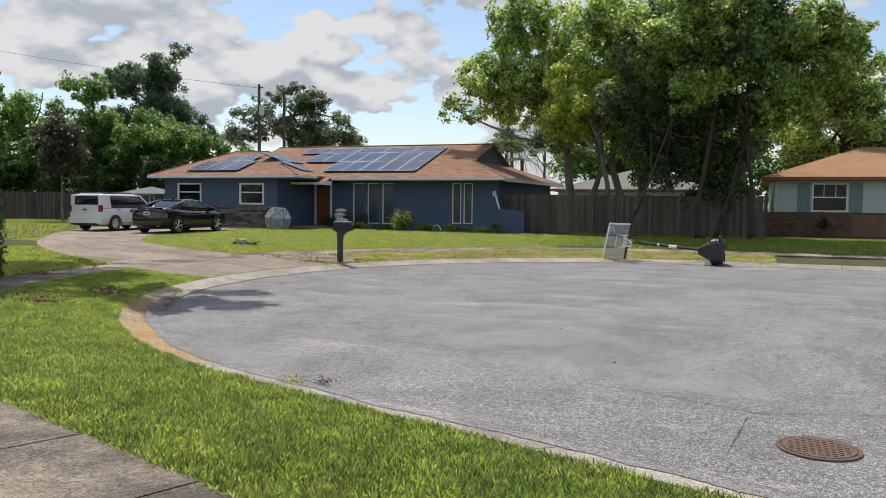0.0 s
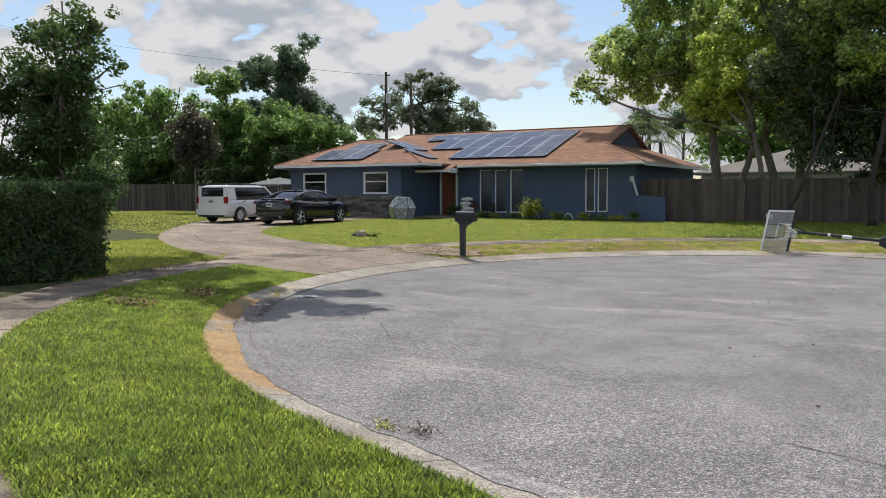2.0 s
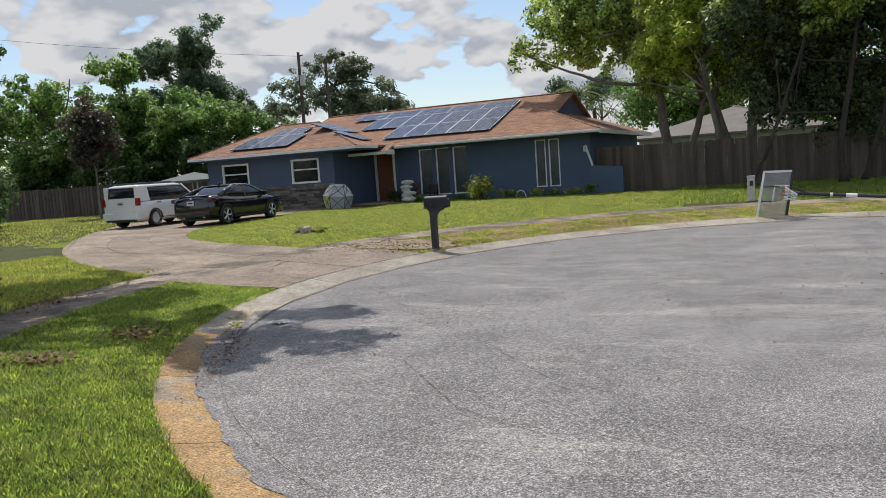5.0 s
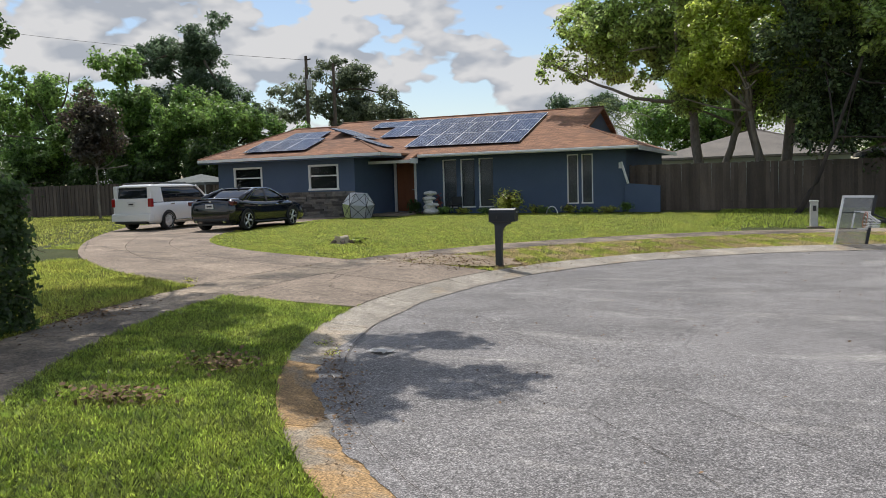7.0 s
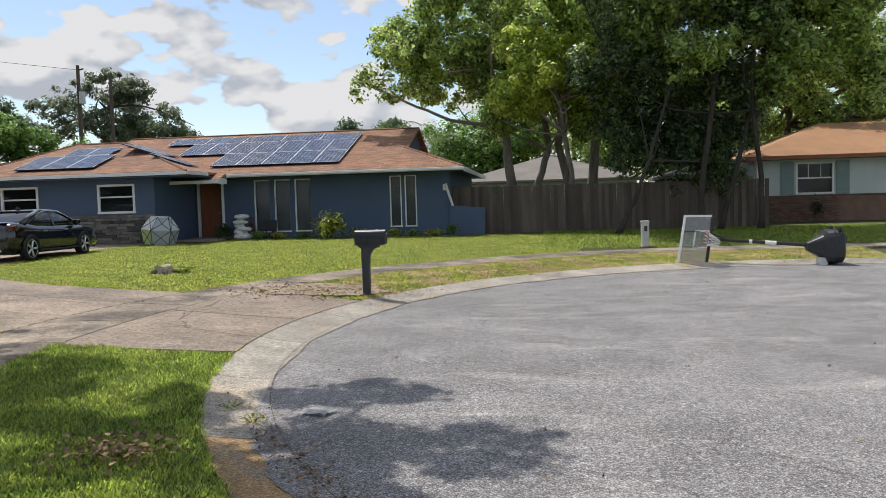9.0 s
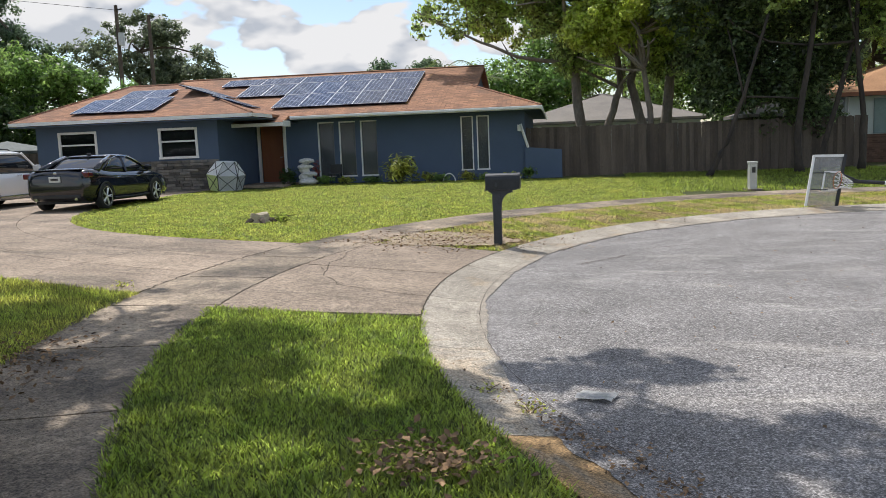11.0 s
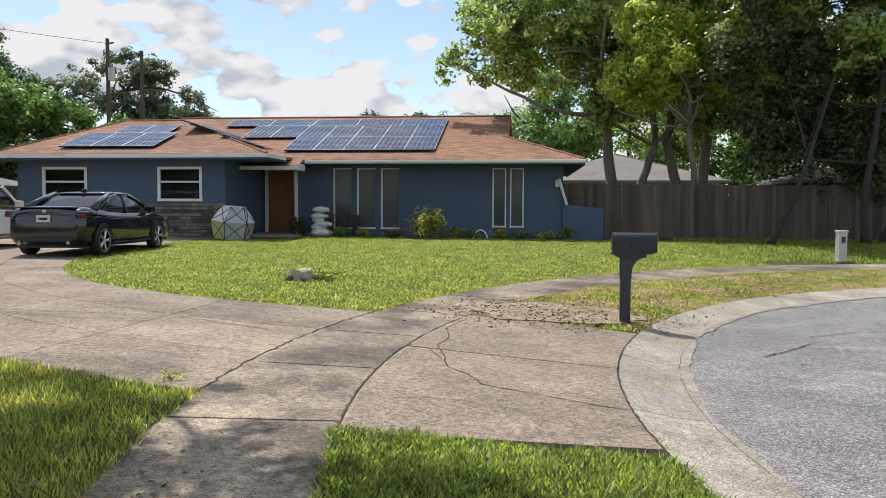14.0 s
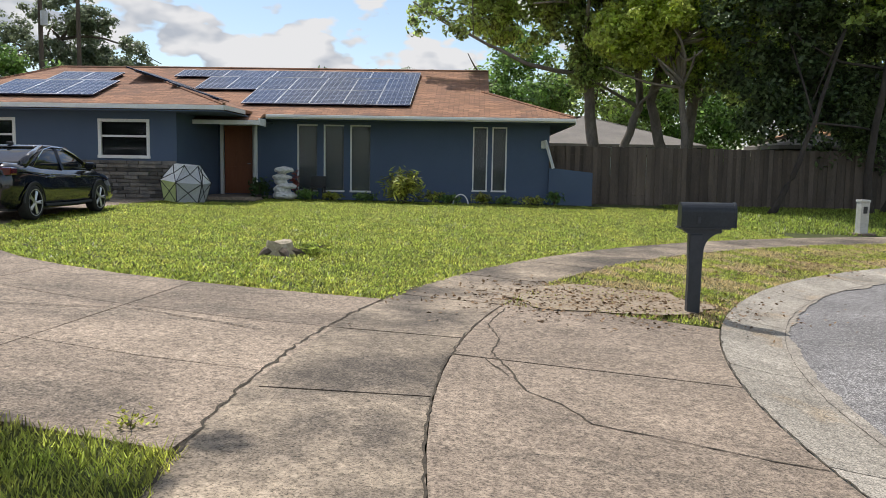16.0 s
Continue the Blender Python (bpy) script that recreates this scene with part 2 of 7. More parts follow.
SCREEN = surface("window_blind", (0.24, 0.24, 0.245), (0.20, 0.20, 0.205), scale=2, rough=0.6, bump_scale=30)
GLASS = glass_material("window_glass", (0.55, 0.6, 0.62), alpha=1.0)
# near-black: paints unlit rooms behind panes, and colours the neighbours' soffits
DARK = surface("near_black", (0.02, 0.021, 0.023), (0.03, 0.03, 0.032), scale=1, rough=0.9)


# ---- building helpers ----
def mesh(name, verts, faces, material=None, smooth=False):
    me = bpy.data.meshes.new(name)
    me.from_pydata([tuple(v) for v in verts], [], [tuple(f) for f in faces])
    me.validate()
    if smooth:
        for p in me.polygons:
            p.use_smooth = True
    if material:
        me.materials.append(material)
    me.update()
    return me


def part(name, bm, material, parent=None, label="", smooth=False):
    """Links a bmesh as one mesh object under a thing or part."""
    me = bpy.data.meshes.new(name)
    bmesh.ops.recalc_face_normals(bm, faces=bm.faces)
    bm.to_mesh(me)
    bm.free()
    me.materials.append(material)
    if smooth:
        for p in me.polygons:
            p.use_smooth = True
    ob = new(name, me)
    if parent:
        ob.parent = parent
    if label:
        ob["label"] = label
    return ob


def box(x0, x1, y0, y1, z0, z1, bevel=0.0, bm=None):
    bm = bm or bmesh.new()
    made = bmesh.ops.create_cube(bm, size=1.0, matrix=Matrix.LocRotScale(((x0 + x1) / 2, (y0 + y1) / 2, (z0 + z1) / 2), None, (x1 - x0, y1 - y0, z1 - z0)))
    if bevel:
        edges = list({e for v in made["verts"] for e in v.link_edges})
        bmesh.ops.bevel(bm, geom=edges, offset=bevel, segments=2, affect="EDGES", profile=0.6)
    return bm


def tube(points, radii, sides=10, bm=None, caps=True):
    """A tapered tube along points."""
    bm = bm or bmesh.new()
    rings = []
    pts = [Vector(p) for p in points]
    for i, p in enumerate(pts):
        way = (pts[min(i + 1, len(pts) - 1)] - pts[max(i - 1, 0)]).normalized()
        side = way.cross(Vector((0.13, 0.31, 0.94)) if abs(way.z) < 0.9 else Vector((1, 0.1, 0))).normalized()
        other = way.cross(side)
        r = radii[i] if hasattr(radii, "__len__") else radii
        rings.append([bm.verts.new(p + r * (math.cos(a) * side + math.sin(a) * other)) for a in [2 * math.pi * k / sides for k in range(sides)]])
    for a, b in zip(rings, rings[1:]):
        for k in range(sides):
            bm.faces.new((a[k], a[(k + 1) % sides], b[(k + 1) % sides], b[k]))
    if caps:
        bm.faces.new(rings[0][::-1])
        bm.faces.new(rings[-1])
    return bm


def prism(outline, z0, z1, bm=None):
    """An upright prism over a plan outline."""
    bm = bm or bmesh.new()
    low = [bm.verts.new((x, y, z0)) for x, y in outline]
    high = [bm.verts.new((x, y, z1)) for x, y in outline]
    bm.faces.new(low[::-1])
    bm.faces.new(high)
    n = len(outline)
    for i in range(n):
        bm.faces.new((low[i], low[(i + 1) % n], high[(i + 1) % n], high[i]))
    return bm


def slab(corners, thick, bm=None):
    """A plate under four or more corners given in space."""
    bm = bm or bmesh.new()
    top = [bm.verts.new(c) for c in corners]
    low = [bm.verts.new((c[0], c[1], c[2] - thick)) for c in corners]
    bm.faces.new(top)
    bm.faces.new(low[::-1])
    n = len(corners)
    for i in range(n):
        bm.faces.new((top[i], low[i], low[(i + 1) % n], top[(i + 1) % n]))
    return bm


def empty(name, x=0, y=0, z=0, rz=0):
    ob = new(name)
    ob.matrix_world = pose(x, y, z, 0, 0, rz)
    return ob


# ---- lie of the land ----
CENTRE, RADIUS = Vector((-0.1, 18.3)), 11.0
NEAR_ANGLE = radians(251)
NEAR_START = CENTRE + RADIUS * Vector((math.cos(NEAR_ANGLE), math.sin(NEAR_ANGLE)))
NEAR_OUT = Vector((math.cos(NEAR_ANGLE), math.sin(NEAR_ANGLE)))
NEAR_WAY = Vector((-NEAR_OUT.y, NEAR_OUT.x))
CURB_WIDTH = 0.62
WALK_IN, WALK_OUT = 2.25, 3.5


def from_kerb(x, y):
    """Metres outward from the back of the kerb; negative on the road."""
    v = Vector((x, y)) - CENTRE
    a = math.atan2(v.y, v.x) % (2 * math.pi)
    if math.pi / 2 <= a <= NEAR_ANGLE:
        return v.length - RADIUS
    return max(v.y - RADIUS, (Vector((x, y)) - NEAR_START).dot(NEAR_OUT))


def along_kerb(s, d):
    """The plan point at s metres along the kerb, from the far side round to the near side, d metres outward."""
    if s < 0:
        return Vector((CENTRE.x - s, CENTRE.y + RADIUS + d))
    arc = RADIUS * (NEAR_ANGLE - math.pi / 2)
    if s <= arc:
        a = math.pi / 2 + s / RADIUS
        return CENTRE + (RADIUS + d) * Vector((math.cos(a), math.sin(a)))
    return NEAR_START + NEAR_OUT * d + NEAR_WAY * (s - arc)


ARC = RADIUS * (NEAR_ANGLE - math.pi / 2)


def ground_height(x, y):
    d = from_kerb(x, y)
    if d < -CURB_WIDTH:
        return 0.0
    if d < 0:
        return 0.02 + 0.08 * (d + CURB_WIDTH) / CURB_WIDTH
    if d < WALK_IN:
        return 0.10 + 0.14 * d / WALK_IN
    if d < WALK_OUT:
        return 0.24 + 0.03 * (d - WALK_IN) / (WALK_OUT - WALK_IN)
    return 0.27 + 0.37 * (1 - math.exp(-(d - WALK_OUT) / 6))


def bezier(p0, p1, p2, p3, n):
    p0, p1, p2, p3 = Vector(p0), Vector(p1), Vector(p2), Vector(p3)
    return [(1 - t) ** 3 * p0 + 3 * t * (1 - t) ** 2 * p1 + 3 * t * t * (1 - t) * p2 + t ** 3 * p3 for t in [i / n for i in range(n + 1)]]


# the driveway's edges, from the pavement to the house
LAWN_EDGE = bezier((-14.1, 22.2), (-19.5, 22.2), (-22.6, 25.5), (-22.3, 34.6), 14)
HEDGE_EDGE = bezier((-14.62, 17.45), (-19.4, 18.1), (-24.0, 23.0), (-29.0, 31.0), 14)


def inside(poly, x, y):
    hit = False
    for (x0, y0), (x1, y1) in zip(poly, poly[1:] + poly[:1]):
        if (y0 > y) != (y1 > y) and x < (x1 - x0) * (y - y0) / (y1 - y0) + x0:
            hit = not hit
    return hit


DRIVE = [tuple(p) for p in LAWN_EDGE] + [(-22.0, 36.3), (-29.0, 36.3)] + [tuple(p) for p in reversed(HEDGE_EDGE)]
APRON = [(-10.5, 22.0), (-14.1, 22.2), (-14.62, 17.45), (-13.3, 16.7), (-11.0, 16.7), (-10.6, 18.0)]


def is_drive(x, y):
    return inside(DRIVE, x, y) or (inside(APRON, x, y) and from_kerb(x, y) > 0)


# ---- ground ----
def build_ground():
    xs = sorted(set([-400, -200, -100, -70, -55, -45] + [round(-40 + 0.5 * i, 2) for i in range(120)] + [20, 25, 32, 45, 70, 120, 250, 500]))
    ys = sorted(set([-300, -120, -60, -30, -15, -10] + [round(-8 + 0.5 * i, 2) for i in range(120)] + [52, 60, 75, 100, 160, 300, 700]))
    verts = []
    for y in ys:
        for x in xs:
            d = from_kerb(x, y)
            z = ground_height(x, y) - 0.012
            if d < 0.05:
                z = -0.06
            elif is_drive(x, y) or WALK_IN - 0.1 < d < WALK_OUT + 0.1:
                z -= 0.05
            verts.append((x, y, z))
    w = len(xs)
    faces = [(j * w + i, j * w + i + 1, (j + 1) * w + i + 1, (j + 1) * w + i) for j in range(len(ys) - 1) for i in range(w - 1)]
    ob = new("ground", mesh("ground", verts, faces, TURF, smooth=True))
    tagged(ob, "green lawn turf with thin yellowed and bare patches", "ground", kind="structure")


def build_road():
    bm = bmesh.new()
    s_values = [-60 + 1.0 * i for i in range(60)] + [0.5 * i for i in range(int(ARC / 0.5) + 1)] + [ARC + 1.0 * i for i in range(60)]
    ring = [bm.verts.new((*along_kerb(s, -CURB_WIDTH + 0.02), 0.004)) for s in s_values]
    hub = bm.verts.new((CENTRE.x + 14, CENTRE.y - 4, 0.03))
    mid = [bm.verts.new((*(along_kerb(s, -CURB_WIDTH).lerp(Vector((CENTRE.x + 14, CENTRE.y - 4)), 0.45)), 0.02)) for s in s_values]
    for i in range(len(ring) - 1):
        bm.faces.new((ring[i], mid[i], mid[i + 1], ring[i + 1]))
        bm.faces.new((mid[i], hub, mid[i + 1]))
    tagged(part("road", bm, ASPHALT), "grey weathered asphalt turning circle with pale patches", "road", kind="structure")


def strip(name, s0, s1, d0, d1, profile, material, parent, steps=4):
    """A slab that follows the kerb line; profile gives its height at a share of its width."""
    bm = bmesh.new()
    rows = []
    shares = [0, 0.25, 0.5, 0.75, 1.0]
    for i in range(steps + 1):
        s = s0 + (s1 - s0) * i / steps
        rows.append([bm.verts.new((*along_kerb(s, d0 + (d1 - d0) * k), profile(*along_kerb(s, d0 + (d1 - d0) * k), k))) for k in shares])
    low = [[bm.verts.new((v.co.x, v.co.y, v.co.z - 0.12)) for v in (row[0], row[-1])] for row in rows]
    for a, b in zip(rows, rows[1:]):
        for k in range(len(shares) - 1):
            bm.faces.new((a[k], a[k + 1], b[k + 1], b[k]))
    for (a, b), (la, lb) in zip(zip(rows, rows[1:]), zip(low, low[1:])):
        bm.faces.new((a[0], b[0], lb[0], la[0]))
        bm.faces.new((a[-1], la[1], lb[1], b[-1]))
    for row, l in ((rows[0], low[0]), (rows[-1], low[-1])):
        bm.faces.new((*row, l[1], l[0]))
    return part(name, bm, material, parent)


def build_kerb():
    top = tagged(empty("kerb"), "pale stained concrete kerb with a rolled gutter", "kerb", kind="structure")
    s = -40.0
    while s < ARC + 40:
        length = 2.4 if -10 < s < ARC + 8 else 6.0
        orange = ARC - 10.5 < s < ARC - 2.5
        strip("kerb_stone", s + 0.008, s + length - 0.008, -CURB_WIDTH, 0.0,
              lambda x, y, k: 0.012 + 0.095 * (k ** 1.5), CURB_ORANGE if orange else CURB, top, 5)
        s += length


def build_pavement():
    top = tagged(empty("pavement"), "stained concrete pavement slabs with dark joints", "pavement", kind="structure")
    s = -40.0
    while s < ARC + 30:
        length = 1.5
        strip("slab", s + 0.012, s + length - 0.012, WALK_IN, WALK_OUT, lambda x, y, k: ground_height(x, y) + 0.006, PAVING, top, 2)
        s += length


def build_drive():
    top = tagged(empty("driveway"), "weathered beige concrete driveway with cracked joints", "driveway", kind="structure")
    # slabs across the drive between its two edges
    n = 14
    cols = 3
    for i in range(0, n, 2):
        for c in range(cols):
            bm = bmesh.new()
            grid = []
            for k in (i, i + 1, i + 2):
                a, b = LAWN_EDGE[k], HEDGE_EDGE[k]
                row = []
                for m in range(4):
                    p = a.lerp(b, (c + m / 3) / cols)
                    row.append(bm.verts.new((p.x, p.y, ground_height(p.x, p.y) + 0.004)))
                grid.append(row)
            centre = sum((v.co for r in grid for v in r), Vector()) / 12
            for r in grid:
                for v in r:
                    way = centre - v.co
                    v.co += Vector((way.x, way.y, 0)).normalized() * 0.008
            low = [[bm.verts.new((v.co.x, v.co.y, v.co.z - 0.1)) for v in r] for r in grid]
            for a, b in ((0, 1), (1, 2)):
                for m in range(3):
                    bm.faces.new((grid[a][m], grid[a][m + 1], grid[b][m + 1], grid[b][m]))
                bm.faces.new((grid[a][0], grid[b][0], low[b][0], low[a][0]))
                bm.faces.new((grid[a][3], low[a][3], low[b][3], grid[b][3]))
            for a in (0, 2):
                for m in range(3):
                    bm.faces.new((grid[a][m], grid[a][m + 1], low[a][m + 1], low[a][m]))
            part("slab", bm, CONCRETE, top)
    # before the house
    z = ground_height(-26, 35)
    part("slab", slab([(-22.3, 34.62, z + 0.002), (-22.0, 36.36, z + 0.002), (-29.0, 36.36, z + 0.002), (-29.0, 31.1, z - 0.01)], 0.1), CONCRETE, top)
    # apron between pavement and kerb
    for s0, s1 in ((ARC - 17.2, ARC - 14.9), (ARC - 14.9, ARC - 12.2)):
        strip("slab", s0 + 0.012, s1 - 0.012, 0.012, WALK_IN - 0.012, lambda x, y, k: ground_height(x, y) + 0.008, CONCRETE, top, 6)


build_ground()
build_road()
build_kerb()
build_pavement()
build_drive()


# ---- the blue house ----
WING_Y, MAIN_Y, BASE = 36.4, 39.55, 0.56
PITCH = 0.33


def wall_with_openings(name, x0, x1, y0, y1, z0, z1, openings, material, parent):
    """A wall along x with rectangular holes (x0, x1, z0, z1)."""
    bm = bmesh.new()
    xs = sorted({x0, x1, *[o[0] for o in openings], *[o[1] for o in openings]})
    zs = sorted({z0, z1, *[o[2] for o in openings], *[o[3] for o in openings]})
    solid = lambda cx, cz: x0 < cx < x1 and z0 < cz < z1 and not any(o[0] < cx < o[1] and o[2] < cz < o[3] for o in openings)
    cache = {}

    def v(x, y, z):
        key = (round(x, 4), y, round(z, 4))
        if key not in cache:
            cache[key] = bm.verts.new((x, y, z))
        return cache[key]

    for i in range(len(xs) - 1):
        for j in range(len(zs) - 1):
            a, b, c, d = xs[i], xs[i + 1], zs[j], zs[j + 1]
            cx, cz = (a + b) / 2, (c + d) / 2
            if not solid(cx, cz):
                continue
            bm.faces.new((v(a, y0, c), v(b, y0, c), v(b, y0, d), v(a, y0, d)))
            bm.faces.new((v(a, y1, c), v(a, y1, d), v(b, y1, d), v(b, y1, c)))
            left = xs[i - 1] if i else a - 1
            right = xs[i + 2] if i + 2 < len(xs) else b + 1
            low = zs[j - 1] if j else c - 1
            high = zs[j + 2] if j + 2 < len(zs) else d + 1
            if not solid((a + left) / 2, cz):
                bm.faces.new((v(a, y0, c), v(a, y0, d), v(a, y1, d), v(a, y1, c)))
            if not solid((b + right) / 2, cz):
                bm.faces.new((v(b, y0, c), v(b, y1, c), v(b, y1, d), v(b, y0, d)))
            if not solid(cx, (c + low) / 2):
                bm.faces.new((v(a, y0, c), v(a, y1, c), v(b, y1, c), v(b, y0, c)))
            if not solid(cx, (d + high) / 2):
                bm.faces.new((v(a, y0, d), v(b, y0, d), v(b, y1, d), v(a, y1, d)))
    return part(name, bm, material, parent)


def window_unit(parent, x0, x1, z0, z1, y, bar=0.07, rail=None, behind=None, name="window", lintel=True, sides=(1, 1, 1, 1)):
    """Frame, panes and, behind them, a blind or a near-black plate that paints the unlit room, set into an opening in a
    wall whose face is at y.
    """
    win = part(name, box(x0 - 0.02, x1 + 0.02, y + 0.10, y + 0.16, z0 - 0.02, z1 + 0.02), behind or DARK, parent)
    bm = bmesh.new()
    p = y - 0.025
    if sides[0]:
        box(x0 - 0.015, x0 + bar, p, y + 0.06, z0, z1, 0.006, bm)
    if sides[1]:
        box(x1 - bar, x1 + 0.015, p, y + 0.06, z0, z1, 0.006, bm)
    if sides[2]:
        box(x0 - 0.015, x1 + 0.015, p - 0.004, y + 0.06, z1 - bar, z1 + 0.012, 0.006, bm)
    if sides[3]:
        box(x0 - 0.03, x1 + 0.03, p - 0.02, y + 0.06, z0 - 0.03, z0 + bar * 0.8, 0.006, bm)
    if rail:
        box(x0 + bar, x1 - bar, p + 0.015, y + 0.05, rail - 0.03, rail + 0.03, 0.005, bm)
    part("frame", bm, WHITE, win)
    cuts = [z0 + bar, rail, z1 - bar] if rail else [z0 + bar, z1 - bar]
    for a, b in zip(cuts, cuts[1:]):
        pane = part("pane", box(x0 + bar, x1 - bar, y + 0.045, y + 0.05, a, b), GLASS, win)
        pane.visible_shadow = False
    return win


def solar_panel_parts(parent, origin, right, up, w, h, cols, rows, normal):
    """One module: dark glass with a silver rim and cell lines, on its slope."""
    def quad(bm, u0, u1, v0, v1, h0, h1):
        pts = [origin + right * u + up * v for u, v in ((u0, v0), (u1, v0), (u1, v1), (u0, v1))]
        lo = [bm.verts.new(p + normal * h0) for p in pts]
        hi = [bm.verts.new(p + normal * h1) for p in pts]
        bm.faces.new(lo[::-1])
        bm.faces.new(hi)
        for i in range(4):
            bm.faces.new((lo[i], lo[(i + 1) % 4], hi[(i + 1) % 4], hi[i]))
    bm = bmesh.new()
    quad(bm, 0, w, 0, h, 0.0, 0.035)
    module = part("module", bm, PANEL, parent)
    bm = bmesh.new()
    for u0, u1, v0, v1 in ((0, w, 0, 0.014), (0, w, h - 0.014, h), (0, 0.014, 0.014, h - 0.014), (w - 0.014, w, 0.014, h - 0.014)):
        quad(bm, u0, u1, v0, v1, 0.03, 0.038)
    part("rim", bm, SILVER, module)
    bm = bmesh.new()
    for i in range(1, cols):
        quad(bm, w * i / cols - 0.0055, w * i / cols + 0.0055, 0.02, h - 0.02, 0.034, 0.0365)
    for i in range(1, rows):
        quad(bm, 0.02, w - 0.02, h * i / rows - 0.0055, h * i / rows + 0.0055, 0.034, 0.0368)
    tagged(part("cell_grid", bm, CELL_LINE, module), kind="stuff")


def solar_array(cells, plane_point, right, up, lift=0.07):
    """A raised array on a roof slope; cells are (u, v, width, height) in metres along right and up."""
    normal = right.cross(up).normalized()
    top = tagged(empty("solar_array"), "dark blue solar panels with silver frames on a shingle roof", "solar panels")
    for u, v, w, h in cells:
        cols, rows = (6, 10) if h > w else (10, 6)
        solar_panel_parts(top, plane_point + right * u + up * v + normal * lift, right, up, w - 0.015, h - 0.02, cols, rows, normal)
    for v, h in sorted({(c[1], c[3]) for c in cells}):
        row = [c for c in cells if c[1] == v and c[3] == h]
        left, far = min(c[0] for c in row), max(c[0] + c[2] for c in row)
        for off in (0.2 * h, 0.8 * h):
            a, b = plane_point + right * left + up * (v + off), plane_point + right * far + up * (v + off)
            part("mounting_rail", tube([a + normal * (lift - 0.03), b + normal * (lift - 0.03)], 0.02, 4), SILVER, top)
        for u, _, w, _ in row:
            foot = plane_point + right * (u + w / 2) + up * (v + 0.2 * h)
            part("mounting_foot", tube([foot - normal * 0.01, foot + normal * (lift - 0.02)], 0.018, 4), SILVER, top)
    return top


def build_house():
    house = tagged(empty("house", -20, 40, 0), "dark blue stucco bungalow with white trim, brown shingle roof", "house")
    house.matrix_world = Matrix.Identity(4)
    w1, w2 = (-28.05, -26.51, 1.83, 2.92), (-24.04, -22.55, 1.83, 2.92)
    wing = wall_with_openings("wall", -28.95, -21.75, WING_Y, WING_Y + 0.2, BASE, 3.2, [w1, w2], BLUE, house)
    part("wall", box(-28.95, -28.75, WING_Y + 0.2, 51, BASE, 3.2), BLUE, house)
    part("wall", box(-21.95, -21.75, WING_Y + 0.2, 40.12, BASE, 3.2), BLUE, house)
    tri = [(-18.93 + 0.87 * i, -18.93 + 0.87 * i + 0.64, 0.86, 3.0) for i in range(3)]
    slots = [(-13.2 + 0.62 * i, -13.2 + 0.62 * i + 0.45, 0.95, 3.0) for i in range(2)]
    wall_with_openings("wall", -20.3, -10.75, MAIN_Y, MAIN_Y + 0.2, BASE, 3.2, tri + slots, BLUE, house)
    part("wall", box(-20.3, -20.1, MAIN_Y + 0.2, 40.12, BASE, 3.2), BLUE, house)
    wall_with_openings("wall", -21.95, -20.1, 40.121, 40.3, BASE, 3.2, [(-21.6, -20.52, 0.7, 2.98)], BLUE, house)
    part("wall", box(-10.95, -10.75, MAIN_Y + 0.2, 50.6, BASE, 3.2), BLUE, house)
    part("wall", box(-28.95, -10.75, 50.6, 50.8, BASE, 3.2), BLUE, house)
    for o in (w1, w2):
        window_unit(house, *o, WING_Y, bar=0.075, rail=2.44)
    for o in tri:
        window_unit(house, *o, MAIN_Y, bar=0.035, behind=SCREEN, sides=(1, 0, 1, 1))
    for o in slots:
        window_unit(house, *o, MAIN_Y, bar=0.03, behind=SCREEN, sides=(1, 1, 1, 1))
    # front door in its recess
    door = part("door", box(-21.53, -20.59, 40.14, 40.19, 0.7, 2.94, 0.008), DOOR_RED, house, "rust-brown front door")
    for cx in (-21.3, -20.82):
        for z0, z1 in ((0.85, 1.6), (1.75, 2.75)):
            part("door_panel", box(cx - 0.17, cx + 0.17, 40.128, 40.145, z0, z1, 0.006), DOOR_RED, door)
    part("door_handle", tube([(-20.66, 40.14, 1.7), (-20.66, 40.06, 1.7), (-20.74, 40.05, 1.7)], 0.012, 8), SILVER, door, "metal lever handle")
    bm = box(-21.66, -21.55, 40.04, 40.14, 0.62, 3.0, 0.006)
    box(-20.57, -20.46, 40.04, 40.14, 0.62, 3.0, 0.006, bm)
    box(-21.66, -20.46, 40.03, 40.14, 2.96, 3.06, 0.006, bm)
    part("door_frame", bm, WHITE, house)
    part("post", box(-20.36, -20.26, MAIN_Y - 0.06, MAIN_Y + 0.04, 0.6, 3.1, 0.008), WHITE, house, "white painted porch post")
    part("step", box(-22.4, -19.8, 37.6, 40.1, 0.5, 0.68, 0.015), CONCRETE, house, "low concrete porch slab")
    # roof slopes
    ridge_z, rz = 5.40, 3.27
    ey, ry = 38.5, 45.0
    xr, xg = -10.08, -12.95
    k = (ridge_z - rz) / (ry - ey)
    gy = 41.7
    gz = rz + k * (gy - ey)
    xl, xgl = -29.9, -27.1
    by, bgy = 2 * ry - ey, 2 * ry - gy
    front = [(xl, ey, rz), (xr, ey, rz), (xg, gy, gz), (xg + 0.25, gy, gz + 0.01), (xg + 0.25, ry, ridge_z), (xgl, ry, ridge_z), (xgl, gy, gz)]
    back = [(xr, by, rz), (xl, by, rz), (xgl, bgy, gz), (xgl, ry, ridge_z), (xg + 0.25, ry, ridge_z), (xg + 0.25, bgy, gz + 0.01), (xg, bgy, gz)]
    roof = part("roof", slab(front, 0.1), SHINGLE, house, "brown shingle roof slope, sun-faded")
    part("roof", slab(back, 0.1), SHINGLE, house)
